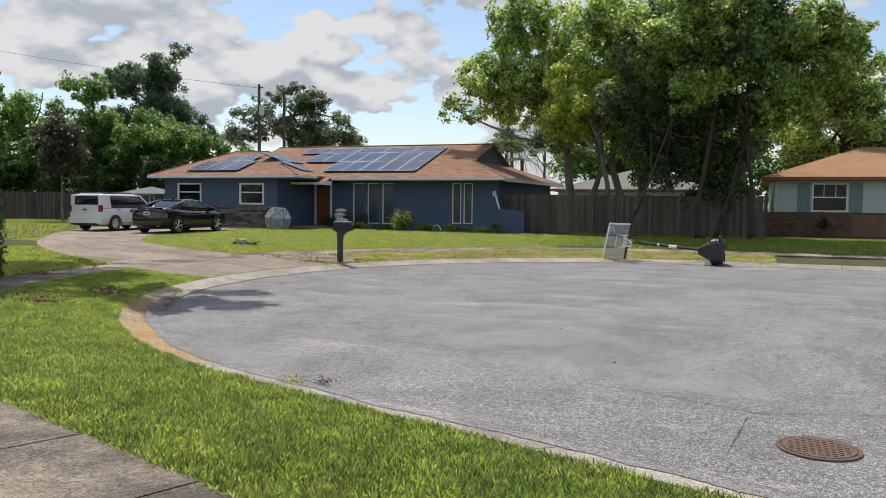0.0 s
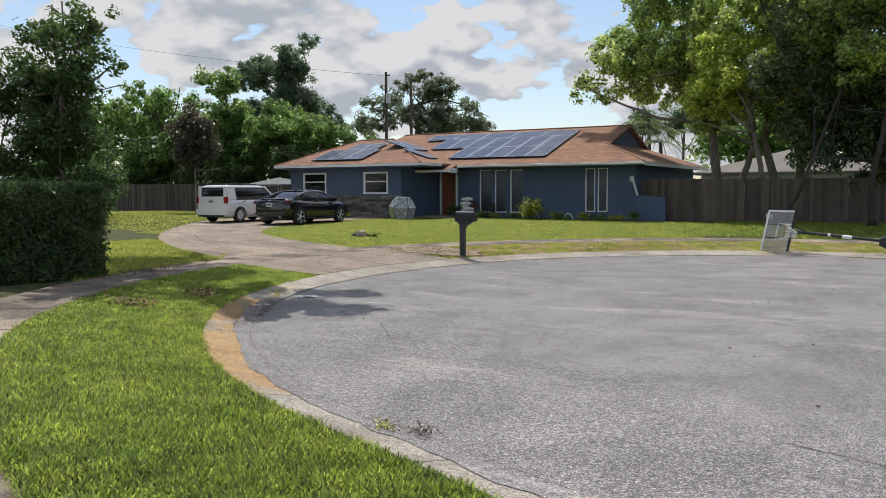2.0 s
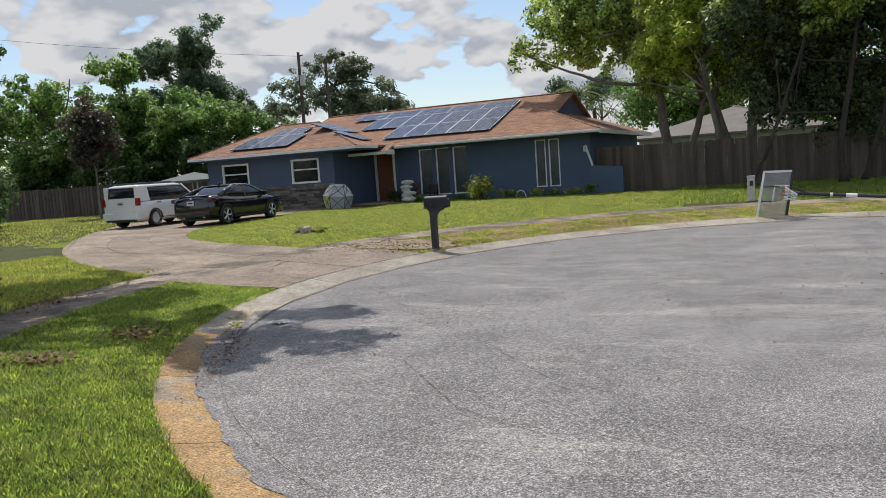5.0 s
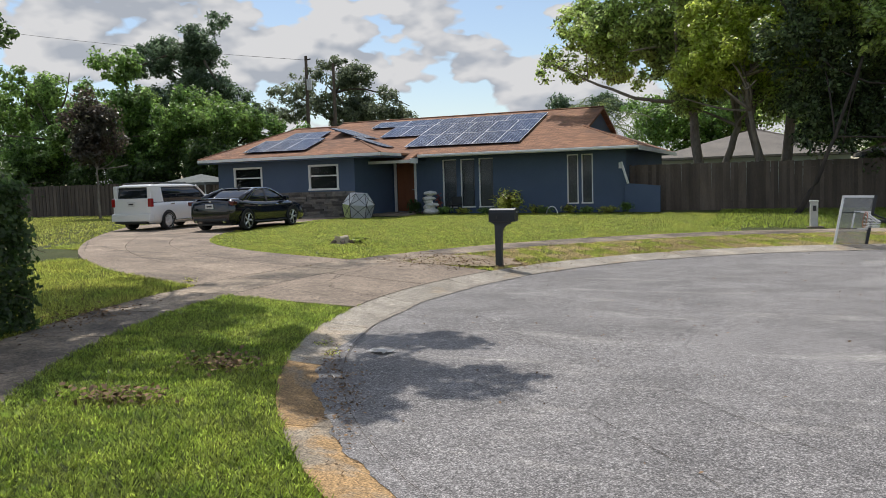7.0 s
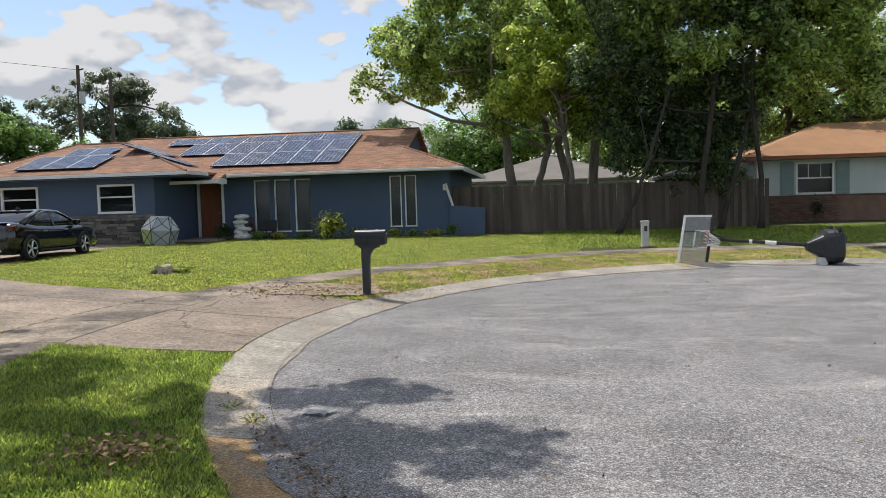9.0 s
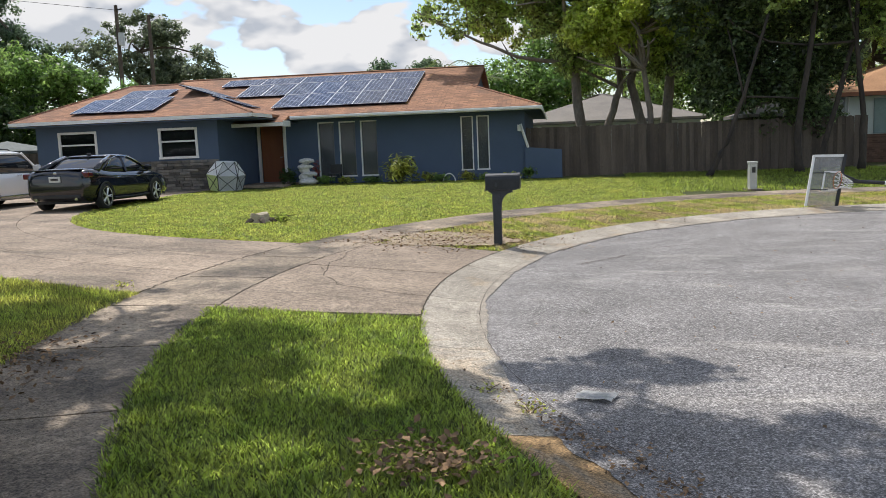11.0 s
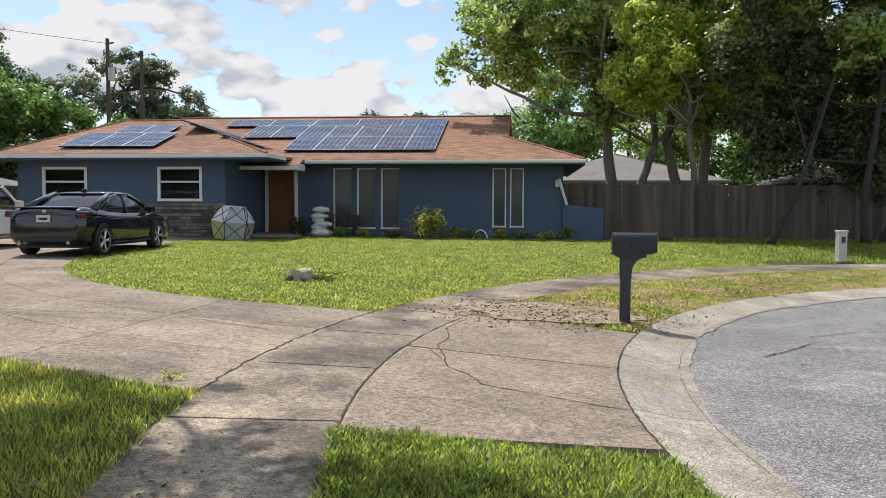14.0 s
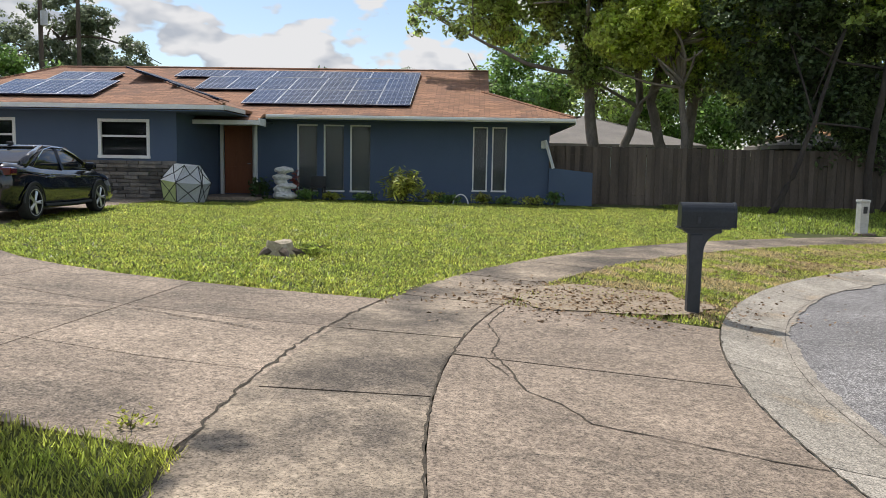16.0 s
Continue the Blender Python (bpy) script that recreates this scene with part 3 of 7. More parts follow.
    part("roof", slab([(xr, ey, rz), (xr, by, rz), (xg, bgy, gz), (xg, gy, gz)], 0.1), SHINGLE, house)
    part("roof", slab([(xl, by, rz), (xl, ey, rz), (xgl, gy, gz), (xgl, bgy, gz)], 0.1), SHINGLE, house)
    for x in (xg, xgl):
        bm = bmesh.new()
        vs = [bm.verts.new(p) for p in ((x, gy + 0.1, gz), (x, bgy - 0.1, gz), (x, ry, ridge_z - 0.1), (x - 0.12, gy + 0.1, gz), (x - 0.12, bgy - 0.1, gz), (x - 0.12, ry, ridge_z - 0.1))]
        for f in ((0, 1, 2), (3, 5, 4), (0, 3, 4, 1), (1, 4, 5, 2), (2, 5, 3, 0)):
            bm.faces.new([vs[i] for i in f])
        part("gable_vent", bm, BLUE, house, "small dark blue roof gable")
    # entry slope running down lower between wing and main eave
    ez = rz - k * 0.75
    part("roof", slab([(-22.0, ey - 0.75, ez), (-19.75, ey - 0.75, ez), (-19.75, ey + 0.5, rz + k * 0.5 + 0.015), (-22.0, ey + 0.5, rz + k * 0.5 + 0.015)], 0.09), SHINGLE, house)
    # wing roof
    wx0, wx1, wy, wz = -29.55, -20.15, 35.75, 3.33
    az, ay, ax0, ax1 = 4.84, 40.4, -27.2, -24.85
    my = ey + (az - rz) / k
    part("roof", slab([(wx0, wy, wz), (wx1, wy, wz), (ax1, ay, az), (ax0, ay, az)], 0.1), SHINGLE, house)
    part("roof", slab([(wx1, wy, wz), (wx1, ey + 0.2, wz), (ax1, my, az), (ax1, ay, az)], 0.1), SHINGLE, house)
    part("roof", slab([(wx0, by - 2, wz), (wx0, wy, wz), (ax0, ay, az), (ax0, my + 1, az)], 0.1), SHINGLE, house)
    part("roof", slab([(ax0, ay, az), (ax1, ay, az), (ax1, my, az), (ax0, my, az)], 0.1), SHINGLE, house)
    # ridge and hip caps
    for a, b in (((xgl, ry, ridge_z), (xg + 0.25, ry, ridge_z)), ((xr, ey, rz), (xg, gy, gz)), ((wx0, wy, wz), (ax0, ay, az)), ((wx1, wy, wz), (ax1, ay, az)), ((ax0, ay, az), (ax1, ay, az))):
        part("ridge_cap", tube([Vector(a) + Vector((0, 0, 0.0)), Vector(b) + Vector((0, 0, 0.0))], 0.055, 6), SHINGLE, house)
    # fascias, gutters and soffits
    def fascia(x0, y0, x1, y1, z0, z1, t=0.04):
        if y0 == y1:
            bm = box(x0, x1, y0 - t, y0, z0, z1, 0.006)
        else:
            bm = box(x0 - t, x0, y0, y1, z0, z1, 0.006)
        part("fascia", bm, WHITE, house, "white painted fascia board")
    fascia(wx0, wy, wx1, wy, 3.19, 3.315)
    fascia(wx1 + 0.04, wy, wx1 + 0.04, ey - 0.8, 3.19, 3.315)
    fascia(wx0, wy, wx0, by - 2, 3.19, 3.315)
    fascia(-22.0, ey - 0.76, -19.73, ey - 0.76, ez - 0.14, ez - 0.01)
    fascia(-19.69, ey - 0.76, -19.69, ey, ez - 0.16, ez + 0.06)
    fascia(-19.7, ey, xr + 0.03, ey, 3.12, 3.25)
    fascia(xr + 0.04, ey, xr + 0.04, by, 3.07, 3.25)
    gutter = box(-19.65, xr + 0.03, ey - 0.13, ey - 0.045, 3.15, 3.245, 0.02)
    part("gutter", gutter, WHITE, house, "white metal gutter")
    for x0, x1, y0, y1, z in ((wx0, wx1, wy, ey, 3.14), (-22.0, -19.75, ey - 0.75, 40.2, 3.06 - 0.06), (-20.0, xr, ey, MAIN_Y + 0.02, 3.11), (xr - 0.7, xr, MAIN_Y, by, 3.112)):
        part("soffit", box(x0, x1, y0, y1, z, z + 0.03), BLUE, house)
    # stone veneer below the wing's windows
    random.seed(5)
    stone = surface("ledge_stone", (0.22, 0.195, 0.165), (0.12, 0.115, 0.11), scale=4, rough=0.9, bump=0.006, bump_scale=25, per_object=0.6)
    backing = part("veneer", box(-28.97, -21.77, WING_Y - 0.03, WING_Y - 0.002, BASE, 1.74), stone, house, "grey-brown stacked ledge stone veneer")
    shapes = []
    for i in range(7):
        w = 0.26 + 0.07 * i
        shapes.append((w, mesh("stone", *_box_data(w - 0.012, 0.05 + 0.012 * (i % 3), 0.098), stone)))
    for r in range(11):
        x = -28.97 + random.uniform(0, 0.2)
        while x < -21.9:
            w, me = random.choice(shapes)
            if x + w > -21.74:
                break
            ob = new("stone", me)
            ob.location = (x + w / 2, WING_Y - 0.03 - random.uniform(0.0, 0.025), BASE + 0.055 + r * 0.107)
            ob.parent = backing
            x += w
    # lamp by the corner and leaning white board
    part("wall_lamp", box(-11.02, -10.86, MAIN_Y - 0.14, MAIN_Y, 2.35, 2.6, 0.02), WHITE, house, "small white wall lamp")
    part("side_wall", slab([(-10.75, 39.4, 1.74), (-9.35, 39.4, 1.6), (-9.35, 39.6, 1.6), (-10.75, 39.6, 1.74)], 1.2), BLUE, house, "low blue garden wall at the corner")
    part("corner_trim", tube([(-10.9, 39.34, 2.62), (-10.62, 39.34, 1.72)], 0.05, 4), WHITE, house, "slanting white board at the corner")
    # solar arrays
    right = Vector((1, 0, 0))
    up = Vector((0, 1, k)).normalized()
    o = Vector((-20.74, 39.40, rz + k * (39.40 - ey)))
    cells = [(1.1 * c, 0.0, 1.1, 1.95) for c in range(5)] + [(1.1 * c, 1.96, 1.1, 1.95) for c in range(-2, 5)] + [(5.5 - 1.82 * (c + 1), 3.93, 1.82, 1.15) for c in range(5)]
    solar_array(cells, o, right, up)
    kw = (az - wz) / (ay - wy)
    up2 = Vector((0, 1, kw)).normalized()
    o2 = Vector((-27.4, 36.3, wz + kw * 0.55))
    solar_array([(1.1 * c, 0, 1.1, 1.9) for c in range(3)] + [(0.95 + 1.0 * c, 1.92, 1.0, 1.2) for c in range(2)], o2, right, up2)
    ks = (az - wz) / (wx1 - ax1)
    r3 = Vector((0, 1, 0))
    up3 = Vector((-1, 0, ks)).normalized()
    o3 = Vector((-20.9, 37.6, wz + ks * 0.75))
    solar_array([(0.0, 0, 1.0, 1.65), (0.7, 1.68, 1.0, 1.65), (1.7, 1.68, 1.0, 1.65)], o3, r3, up3, 0.04)


def _box_data(w, d, h, b=0.012):
    """A block with chamfered front edges, centred at its back."""
    x, z = w / 2, h / 2
    v = [(-x, 0, -z), (x, 0, -z), (x, 0, z), (-x, 0, z), (-x, -d + b, -z), (x, -d + b, -z), (x, -d + b, z), (-x, -d + b, z),
         (-x + b, -d, -z + b), (x - b, -d, -z + b), (x - b, -d, z - b), (-x + b, -d, z - b)]
    f = [(0, 1, 5, 4), (1, 2, 6, 5), (2, 3, 7, 6), (3, 0, 4, 7), (4, 5, 9, 8), (5, 6, 10, 9), (6, 7, 11, 10), (7, 4, 8, 11), (8, 9, 10, 11)]
    return v, f


build_house()


# ---- fences ----
def build_fence(x0, y0, x1, y1, height, label, name="fence"):
    """Tall board fence: posts, rails and each board on one shared mesh."""
    top = tagged(empty(name), label, "fence")
    way = Vector((x1 - x0, y1 - y0, 0))
    length = way.length
    way.normalize()
    turn = math.degrees(math.atan2(way.y, way.x))
    board = mesh("board", *_board_data(0.156, 0.02, height), FENCE)
    post = mesh("post", *_board_data(0.1, 0.1, height + 0.02), FENCE)
    n = int(length / 0.148)
    for i in range(n):
        p = Vector((x0, y0, 0)) + way * (0.07 + i * 0.148)
        ob = new("board", board)
        ob.parent = top
        p += Vector((-way.y, way.x, 0)) * (0.012 if i % 2 else -0.012)
        ob.matrix_world = pose(p.x, p.y, ground_height(p.x, p.y) - 0.02 + random.uniform(-0.015, 0.02), 0, random.uniform(-0.6, 0.6), turn)
    for i in range(int(length / 2.4) + 1):
        p = Vector((x0, y0, 0)) + way * (i * 2.4)
        ob = new("post", post)
        ob.parent = top
        ob.matrix_world = pose(p.x - way.y * -0.07, p.y + way.x * 0.07, ground_height(p.x, p.y) - 0.02, 0, 0, turn)
    for h in (0.3, height - 0.3):
        a, b = Vector((x0, y0, ground_height(x0, y0) + h)), Vector((x1, y1, ground_height(x1, y1) + h))
        off = Vector((-way.y, way.x, 0)) * 0.035
        part("rail", tube([a + off, b + off], 0.04, 4), FENCE, top)
    return top


def _board_data(w, d, h):
    x, y = w / 2, d / 2
    v = [(-x, -y, 0), (x, -y, 0), (x, y, 0), (-x, y, 0), (-x, -y, h - 0.012), (x, -y, h - 0.012), (x, y, h - 0.012), (-x, y, h - 0.012),
         (-x + 0.015, -y, h), (x - 0.015, -y, h), (x - 0.015, y, h), (-x + 0.015, y, h)]
    f = [(3, 2, 1, 0), (0, 1, 5, 4), (1, 2, 6, 5), (2, 3, 7, 6), (3, 0, 4, 7), (4, 5, 9, 8), (6, 7, 11, 10), (5, 6, 10, 9), (7, 4, 8, 11), (8, 9, 10, 11)]
    return v, f


build_fence(-10.7, 40.4, 1.9, 40.4, 1.92, "tall weathered brown board fence beside the lawn")
build_fence(-60.0, 41.5, -29.2, 41.5, 1.85, "dark weathered board fence behind the driveway")


# ---- trees, hedges and grass ----
def leaf_mesh(name, centres, sizes, normals, material, narrow=0.55):
    """One mesh of pointed leaves: a bent pair of triangles for each centre."""
    n = len(centres)
    rng = np.random.default_rng(n)
    normals = normals / np.linalg.norm(normals, axis=1, keepdims=True)
    side = np.cross(normals, rng.normal(size=(n, 3)))
    side /= np.linalg.norm(side, axis=1, keepdims=True) + 1e-9
    other = np.cross(normals, side)
    s = sizes[:, None]
    verts = np.empty((n, 4, 3))
    verts[:, 0] = centres - side * s * 0.5
    verts[:, 1] = centres + other * s * narrow * 0.5 + normals * s * 0.08
    verts[:, 2] = centres + side * s * 0.5
    verts[:, 3] = centres - other * s * narrow * 0.5 + normals * s * 0.08
    return quads(name, verts, material)


def quads(name, verts, material):
    n = len(verts)
    me = bpy.data.meshes.new(name)
    me.vertices.add(4 * n)
    me.vertices.foreach_set("co", verts.astype(np.float32).ravel())
    me.loops.add(4 * n)
    me.loops.foreach_set("vertex_index", np.arange(4 * n, dtype=np.int32))
    me.polygons.add(n)
    me.polygons.foreach_set("loop_start", np.arange(0, 4 * n, 4, dtype=np.int32))
    me.update(calc_edges=True)
    me.materials.append(material)
    return me


def crown_points(blobs, clumps, leaves, spread, rng, shell=0.6):
    """Clumps of leaves over lumpy ellipsoids: more near the outside, with gaps between the clumps."""
    lumps = []
    for b in blobs:
        n = 9 if b[3] > 1.0 else 5
        for way in rng.normal(size=(n, 3)):
            way = way / np.linalg.norm(way)
            flat = b[4] if len(b) > 4 else 0.85
            r = b[3] * rng.uniform(0.3, 0.5)
            lumps.append((*(np.array(b[:3]) + way * (b[3] - r * 0.8) * np.array([1, 1, flat])), r, flat))
    blobs = lumps
    weights = np.array([b[3] ** 2 for b in blobs])
    pick = rng.choice(len(blobs), size=clumps, p=weights / weights.sum())
    way = rng.normal(size=(clumps, 3))
    way /= np.linalg.norm(way, axis=1, keepdims=True)
    radius = np.array([b[3] for b in blobs])[pick]
    flat = np.array([b[4] if len(b) > 4 else 0.85 for b in blobs])[pick]
    depth = shell + (1.04 - shell) * rng.random(clumps) ** 0.7
    centre = np.array([b[:3] for b in blobs])[pick] + way * (radius * depth)[:, None] * np.stack([np.ones(clumps), np.ones(clumps), flat], 1)
    out = rng.normal(size=(clumps, leaves, 3))
    out /= np.linalg.norm(out, axis=2, keepdims=True)
    reach = spread * 1.2 * rng.random((clumps, leaves, 1)) ** 0.42 * (0.6 + 0.8 * rng.random((clumps, 1, 1)))
    pts = (centre[:, None, :] + out * reach * np.array([1, 1, 0.8])).reshape(-1, 3)
    normal = out.reshape(-1, 3) * 0.55 + np.repeat(way, leaves, 0) * 0.3 + rng.normal(size=(clumps * leaves, 3)) * 0.6 + np.array([0, 0, 0.5])
    return pts, normal


def limb(bm, a, b, r0, r1, rng, bend=0.12):
    a, b = Vector(a), Vector(b)
    n = 6
    off = Vector(rng.normal(size=3)) * (b - a).length * bend
    pts = [a.lerp(b, i / n) + off * math.sin(math.pi * i / n) for i in range(n + 1)]
    tube(pts, [r0 + (r1 - r0) * i / n for i in range(n + 1)], 8, bm)
    return pts


def tree(name, label, stems, blobs, material, clumps, leaves, size, spread=0.45, seed=1, bark=None, twigs=16, shell=0.55, category="tree", group=""):
    """stems: (points, radius at base, radius at top) for each trunk; blobs: (x, y, z, r[, flatness]) of the crown."""
    rng = np.random.default_rng(seed)
    x, y = stems[0][0][0][:2]
    top = tagged(empty(name), label, category, group)
    tips = []
    for points, r0, r1 in stems:
        bm = bmesh.new()
        pts = [Vector(p) for p in points]
        smooth_pts = []
        for i in range(len(pts) - 1):
            for k in range(4):
                smooth_pts.append(pts[i].lerp(pts[i + 1], k / 4) + Vector(rng.normal(size=3)) * r0 * 0.12)
        smooth_pts.append(pts[-1])
        m = len(smooth_pts)
        radii = [r0 + (r1 - r0) * (i / (m - 1)) ** 0.8 for i in range(m)]
        radii[0] *= 1.35
        tube(smooth_pts, radii, 10, bm)
        part("trunk", bm, bark or BARK, top, smooth=True)
        tips.append((smooth_pts[-1], r1, smooth_pts[m * 2 // 3]))
    order = rng.permutation(len(blobs))
    for i in range(min(twigs, 3 * len(blobs))):
        bm = bmesh.new()
        b = blobs[order[i % len(blobs)]]
        target = Vector(b[:3]) + Vector(rng.normal(size=3)) * b[3] * 0.45
        tip = min(tips, key=lambda q: (q[0] - target).length)
        start = tip[0] if i % 2 else tip[2]
        limb(bm, start, target, tip[1] * 0.75, 0.03, rng)
        part("limb", bm, bark or BARK, top, smooth=True)
    pts, normal = crown_points(blobs, clumps, leaves, spread, rng, shell)
    sizes = size * (0.6 + 0.8 * rng.random(len(pts)))
    crown = new("crown", leaf_mesh("crown", pts, sizes, normal, material))
    crown.parent = top
    tagged(crown, kind="stuff")
    return top


OAK = leaf_material("oak_leaves", (0.17, 0.24, 0.085), (0.42, 0.49, 0.14), scale=0.45, island=0.75)
YELLOW_OAK = leaf_material("bright_leaves", (0.31, 0.39, 0.075), (0.46, 0.50, 0.12), scale=0.4)
HEDGE_LEAF = leaf_material("hedge_leaves", (0.05, 0.095, 0.025), (0.08, 0.125, 0.035), scale=0.9)
WOODS = leaf_material("woods_leaves", (0.10, 0.185, 0.045), (0.20, 0.29, 0.075), scale=0.4, island=0.6)
BLUISH = leaf_material("bluish_leaves", (0.085, 0.135, 0.075), (0.14, 0.19, 0.105), scale=0.4)
GREYISH = leaf_material("greyish_leaves", (0.12, 0.15, 0.085), (0.16, 0.185, 0.11), scale=0.4)
REDDISH = leaf_material("dark_reddish_leaves", (0.055, 0.06, 0.035), (0.085, 0.06, 0.045), scale=0.8)
# dark leaf colour that paints the deep shade inside the canopy
SHADED_LEAF = leaf_material("shaded_leaves", (0.08, 0.12, 0.055), (0.15, 0.195, 0.085), scale=0.6, island=0.8)
RED_LEAF = leaf_material("red_leaves", (0.22, 0.05, 0.05), (0.30, 0.08, 0.06), scale=2.0)
PALM = leaf_material("palm_leaves", (0.10, 0.14, 0.04), (0.13, 0.16, 0.05), scale=0.6)


def ground_at(x, y, z=0.0):
    return (x, y, ground_height(x, y) - 0.05 + z)


def build_trees():
    # the great spreading trees behind and before the fence
    tree("oak_tree", "big spreading oak with several pale trunks behind the fence", [
        ([ground_at(-8.6, 46), (-8.5, 46, 3.2), (-8.8, 46, 5.6), (-9.5, 45.6, 8)], 0.30, 0.14),
        ([ground_at(-7.6, 46.4), (-7.3, 46.2, 2.2), (-6.6, 46, 4.2), (-7.0, 45.8, 7)], 0.22, 0.12),
        ([ground_at(-5.2, 46.2), (-5.6, 46.2, 2.4), (-6.2, 46, 4.4), (-5.2, 45.8, 8.5)], 0.28, 0.14),
        ([(-8.9, 45.8, 5.4), (-11.2, 44.9, 5.7), (-13.3, 44.3, 6.6), (-15.0, 44.0, 7.5)], 0.11, 0.03),
        ([ground_at(-4.6, 46.8), (-4.5, 46.6, 3), (-4.3, 46.4, 6), (-3.8, 46, 9)], 0.30, 0.15)],
        [(-11.4, 45, 8.3, 2.6), (-13.4, 44.8, 9.0, 1.5), (-14.2, 45.8, 10.0, 1.2), (-10.0, 45, 10.9, 3.2), (-6.5, 45, 11.6, 3.5), (-6.7, 45.2, 8.0, 2.9), (-12.0, 45, 12.0, 2.1), (-9.4, 44.6, 7.4, 2.2), (-13.9, 44.3, 7.1, 0.9), (-15.1, 44.0, 7.5, 0.8), (-3.2, 46, 8.0, 3.0), (-3.0, 46, 11.5, 3.4), (-8.2, 45.4, 6.0, 1.5), (-4.6, 45.6, 6.0, 1.8), (-1.6, 45.8, 6.2, 2.2), (-7.5, 42.6, 10.2, 1.9), (-5.0, 42.2, 10.6, 1.9)],
        OAK, 2200, 52, 0.2, 0.33, shell=0.75, seed=3, bark=PALE_BARK, twigs=22)
    # inner crown, its leaves coloured as shaded foliage
    tree("inner_crown_tree", "dense tree with leaning pale trunks on the shaded lawn, leaves coloured dark for canopy shade", [
        ([ground_at(-4.3, 37.6), (-3.7, 37.7, 1.6), (-3.1, 37.9, 3.2), (-2.2, 38.3, 6)], 0.10, 0.05),
        ([ground_at(-1.0, 38.6), (-1.1, 38.6, 2.0), (-0.7, 38.8, 4.5), (-0.2, 39, 8)], 0.15, 0.07),
        ([ground_at(-0.3, 39.0), (0.2, 39.1, 2.2), (0.9, 39.2, 5.0), (1.6, 39.4, 8)], 0.11, 0.06)],
        [(-2.7, 40.3, 9.2, 2.7), (0.3, 40.3, 8.0, 2.9), (-1.6, 40.1, 5.6, 2.2), (0.0, 40.3, 5.2, 1.9), (2.4, 40.5, 8.8, 2.3), (0.0, 40.3, 10.6, 2.5), (-3.9, 40.1, 6.8, 2.1), (0.1, 40.0, 3.9, 1.2), (-1.0, 40.6, 4.2, 1.5), (-2.6, 40.8, 4.6, 1.5), (0.2, 41.0, 2.9, 1.1), (-2.8, 40.8, 3.4, 1.4), (-0.6, 41.0, 2.6, 1.3), (-3.6, 41.0, 4.6, 1.5)],
        SHADED_LEAF, 1600, 46, 0.18, 0.34, seed=4, twigs=4, bark=DARK_BARK)
    # added stems and brighter leaves for the canopy's sunlit outer clumps
    tree("outer_crown_tree", "tall added tree carrying the canopy's sunlit bright green outer clumps on the shaded lawn", [
        ([ground_at(1.2, 38.9), (1.2, 38.9, 2.4), (0.9, 38.9, 5.0), (0.9, 38.8, 8.2)], 0.12, 0.06),
        ([(0.95, 38.9, 4.6), (2.2, 39.1, 6.4), (3.6, 39.3, 8.0)], 0.05, 0.03)],
        [(-1.3, 38.2, 6.9, 1.2), (0.3, 38.4, 8.7, 1.7), (2.0, 38.6, 7.0, 1.2), (4.2, 39.6, 9.6, 1.6), (-3.6, 38.8, 8.6, 1.3), (3.1, 39.3, 6.5, 1.4), (1.8, 38.6, 8.0, 1.3), (4.6, 39.5, 8.0, 1.6), (2.8, 38.8, 9.8, 1.6), (-2.6, 38.4, 9.8, 1.8), (-0.8, 38.4, 11.0, 1.8), (5.4, 40.5, 6.2, 1.4), (-4.8, 39.2, 10.8, 1.7), (1.6, 38.4, 5.8, 0.9), (0.6, 38.6, 11.6, 1.7)],
        OAK, 1250, 52, 0.2, 0.33, seed=41, twigs=5, shell=0.75, bark=DARK_BARK)
    tree("yellow_green_tree", "tree with bright yellow-green leaves before the dark trees", [
        ([ground_at(-5.6, 42.5), (-5.7, 42.4, 2.5), (-6.0, 42, 4.6), (-6.3, 41.8, 6)], 0.16, 0.08)],
        [(-6.9, 41.4, 6.8, 1.5), (-5.4, 41.4, 7.5, 1.6), (-8.0, 41.6, 6.3, 1.2), (-4.5, 41.2, 6.6, 1.2), (-3.3, 41.2, 7.6, 1.3), (-7.4, 41.4, 8.2, 1.3)],
        YELLOW_OAK, 560, 52, 0.18, 0.3, seed=6, bark=PALE_BARK)
    tree("far_oak_tree", "round green tree behind the white house", [
        ([ground_at(6, 52), (6, 52, 4), (6, 51, 7)], 0.3, 0.15)],
        [(6.8, 51, 8.7, 2.4), (5.2, 51, 6.9, 2.2), (8.6, 51, 6.4, 2.4), (3.6, 51, 6.3, 2.1), (10.5, 51, 8, 2.8), (13.5, 52, 7, 3)],
        OAK, 800, 52, 0.22, 0.38, seed=7)
    # the green wall of trees behind the drive
    tree("woodland_tree", "bright green bushy trees behind the dark fence", [
        ([ground_at(-48, 44.6), (-48, 44.6, 4), (-48, 44.4, 7)], 0.2, 0.1), ([ground_at(-42, 44.6), (-42, 44.6, 4), (-42, 44.6, 8)], 0.2, 0.1)],
        [(-50.3, 44.5, 8.8, 2.2), (-47.4, 44.5, 7.6, 2.4), (-42.8, 44.5, 9.9, 1.5), (-41.9, 44.5, 7.4, 2.6), (-48.7, 44.2, 5.2, 2.8), (-53.6, 44.5, 6.5, 2.9), (-44.8, 44.2, 5.0, 2.7), (-57.7, 44.5, 6.2, 3.4)],
        WOODS, 1150, 54, 0.24, 0.34, seed=8, shell=0.7)
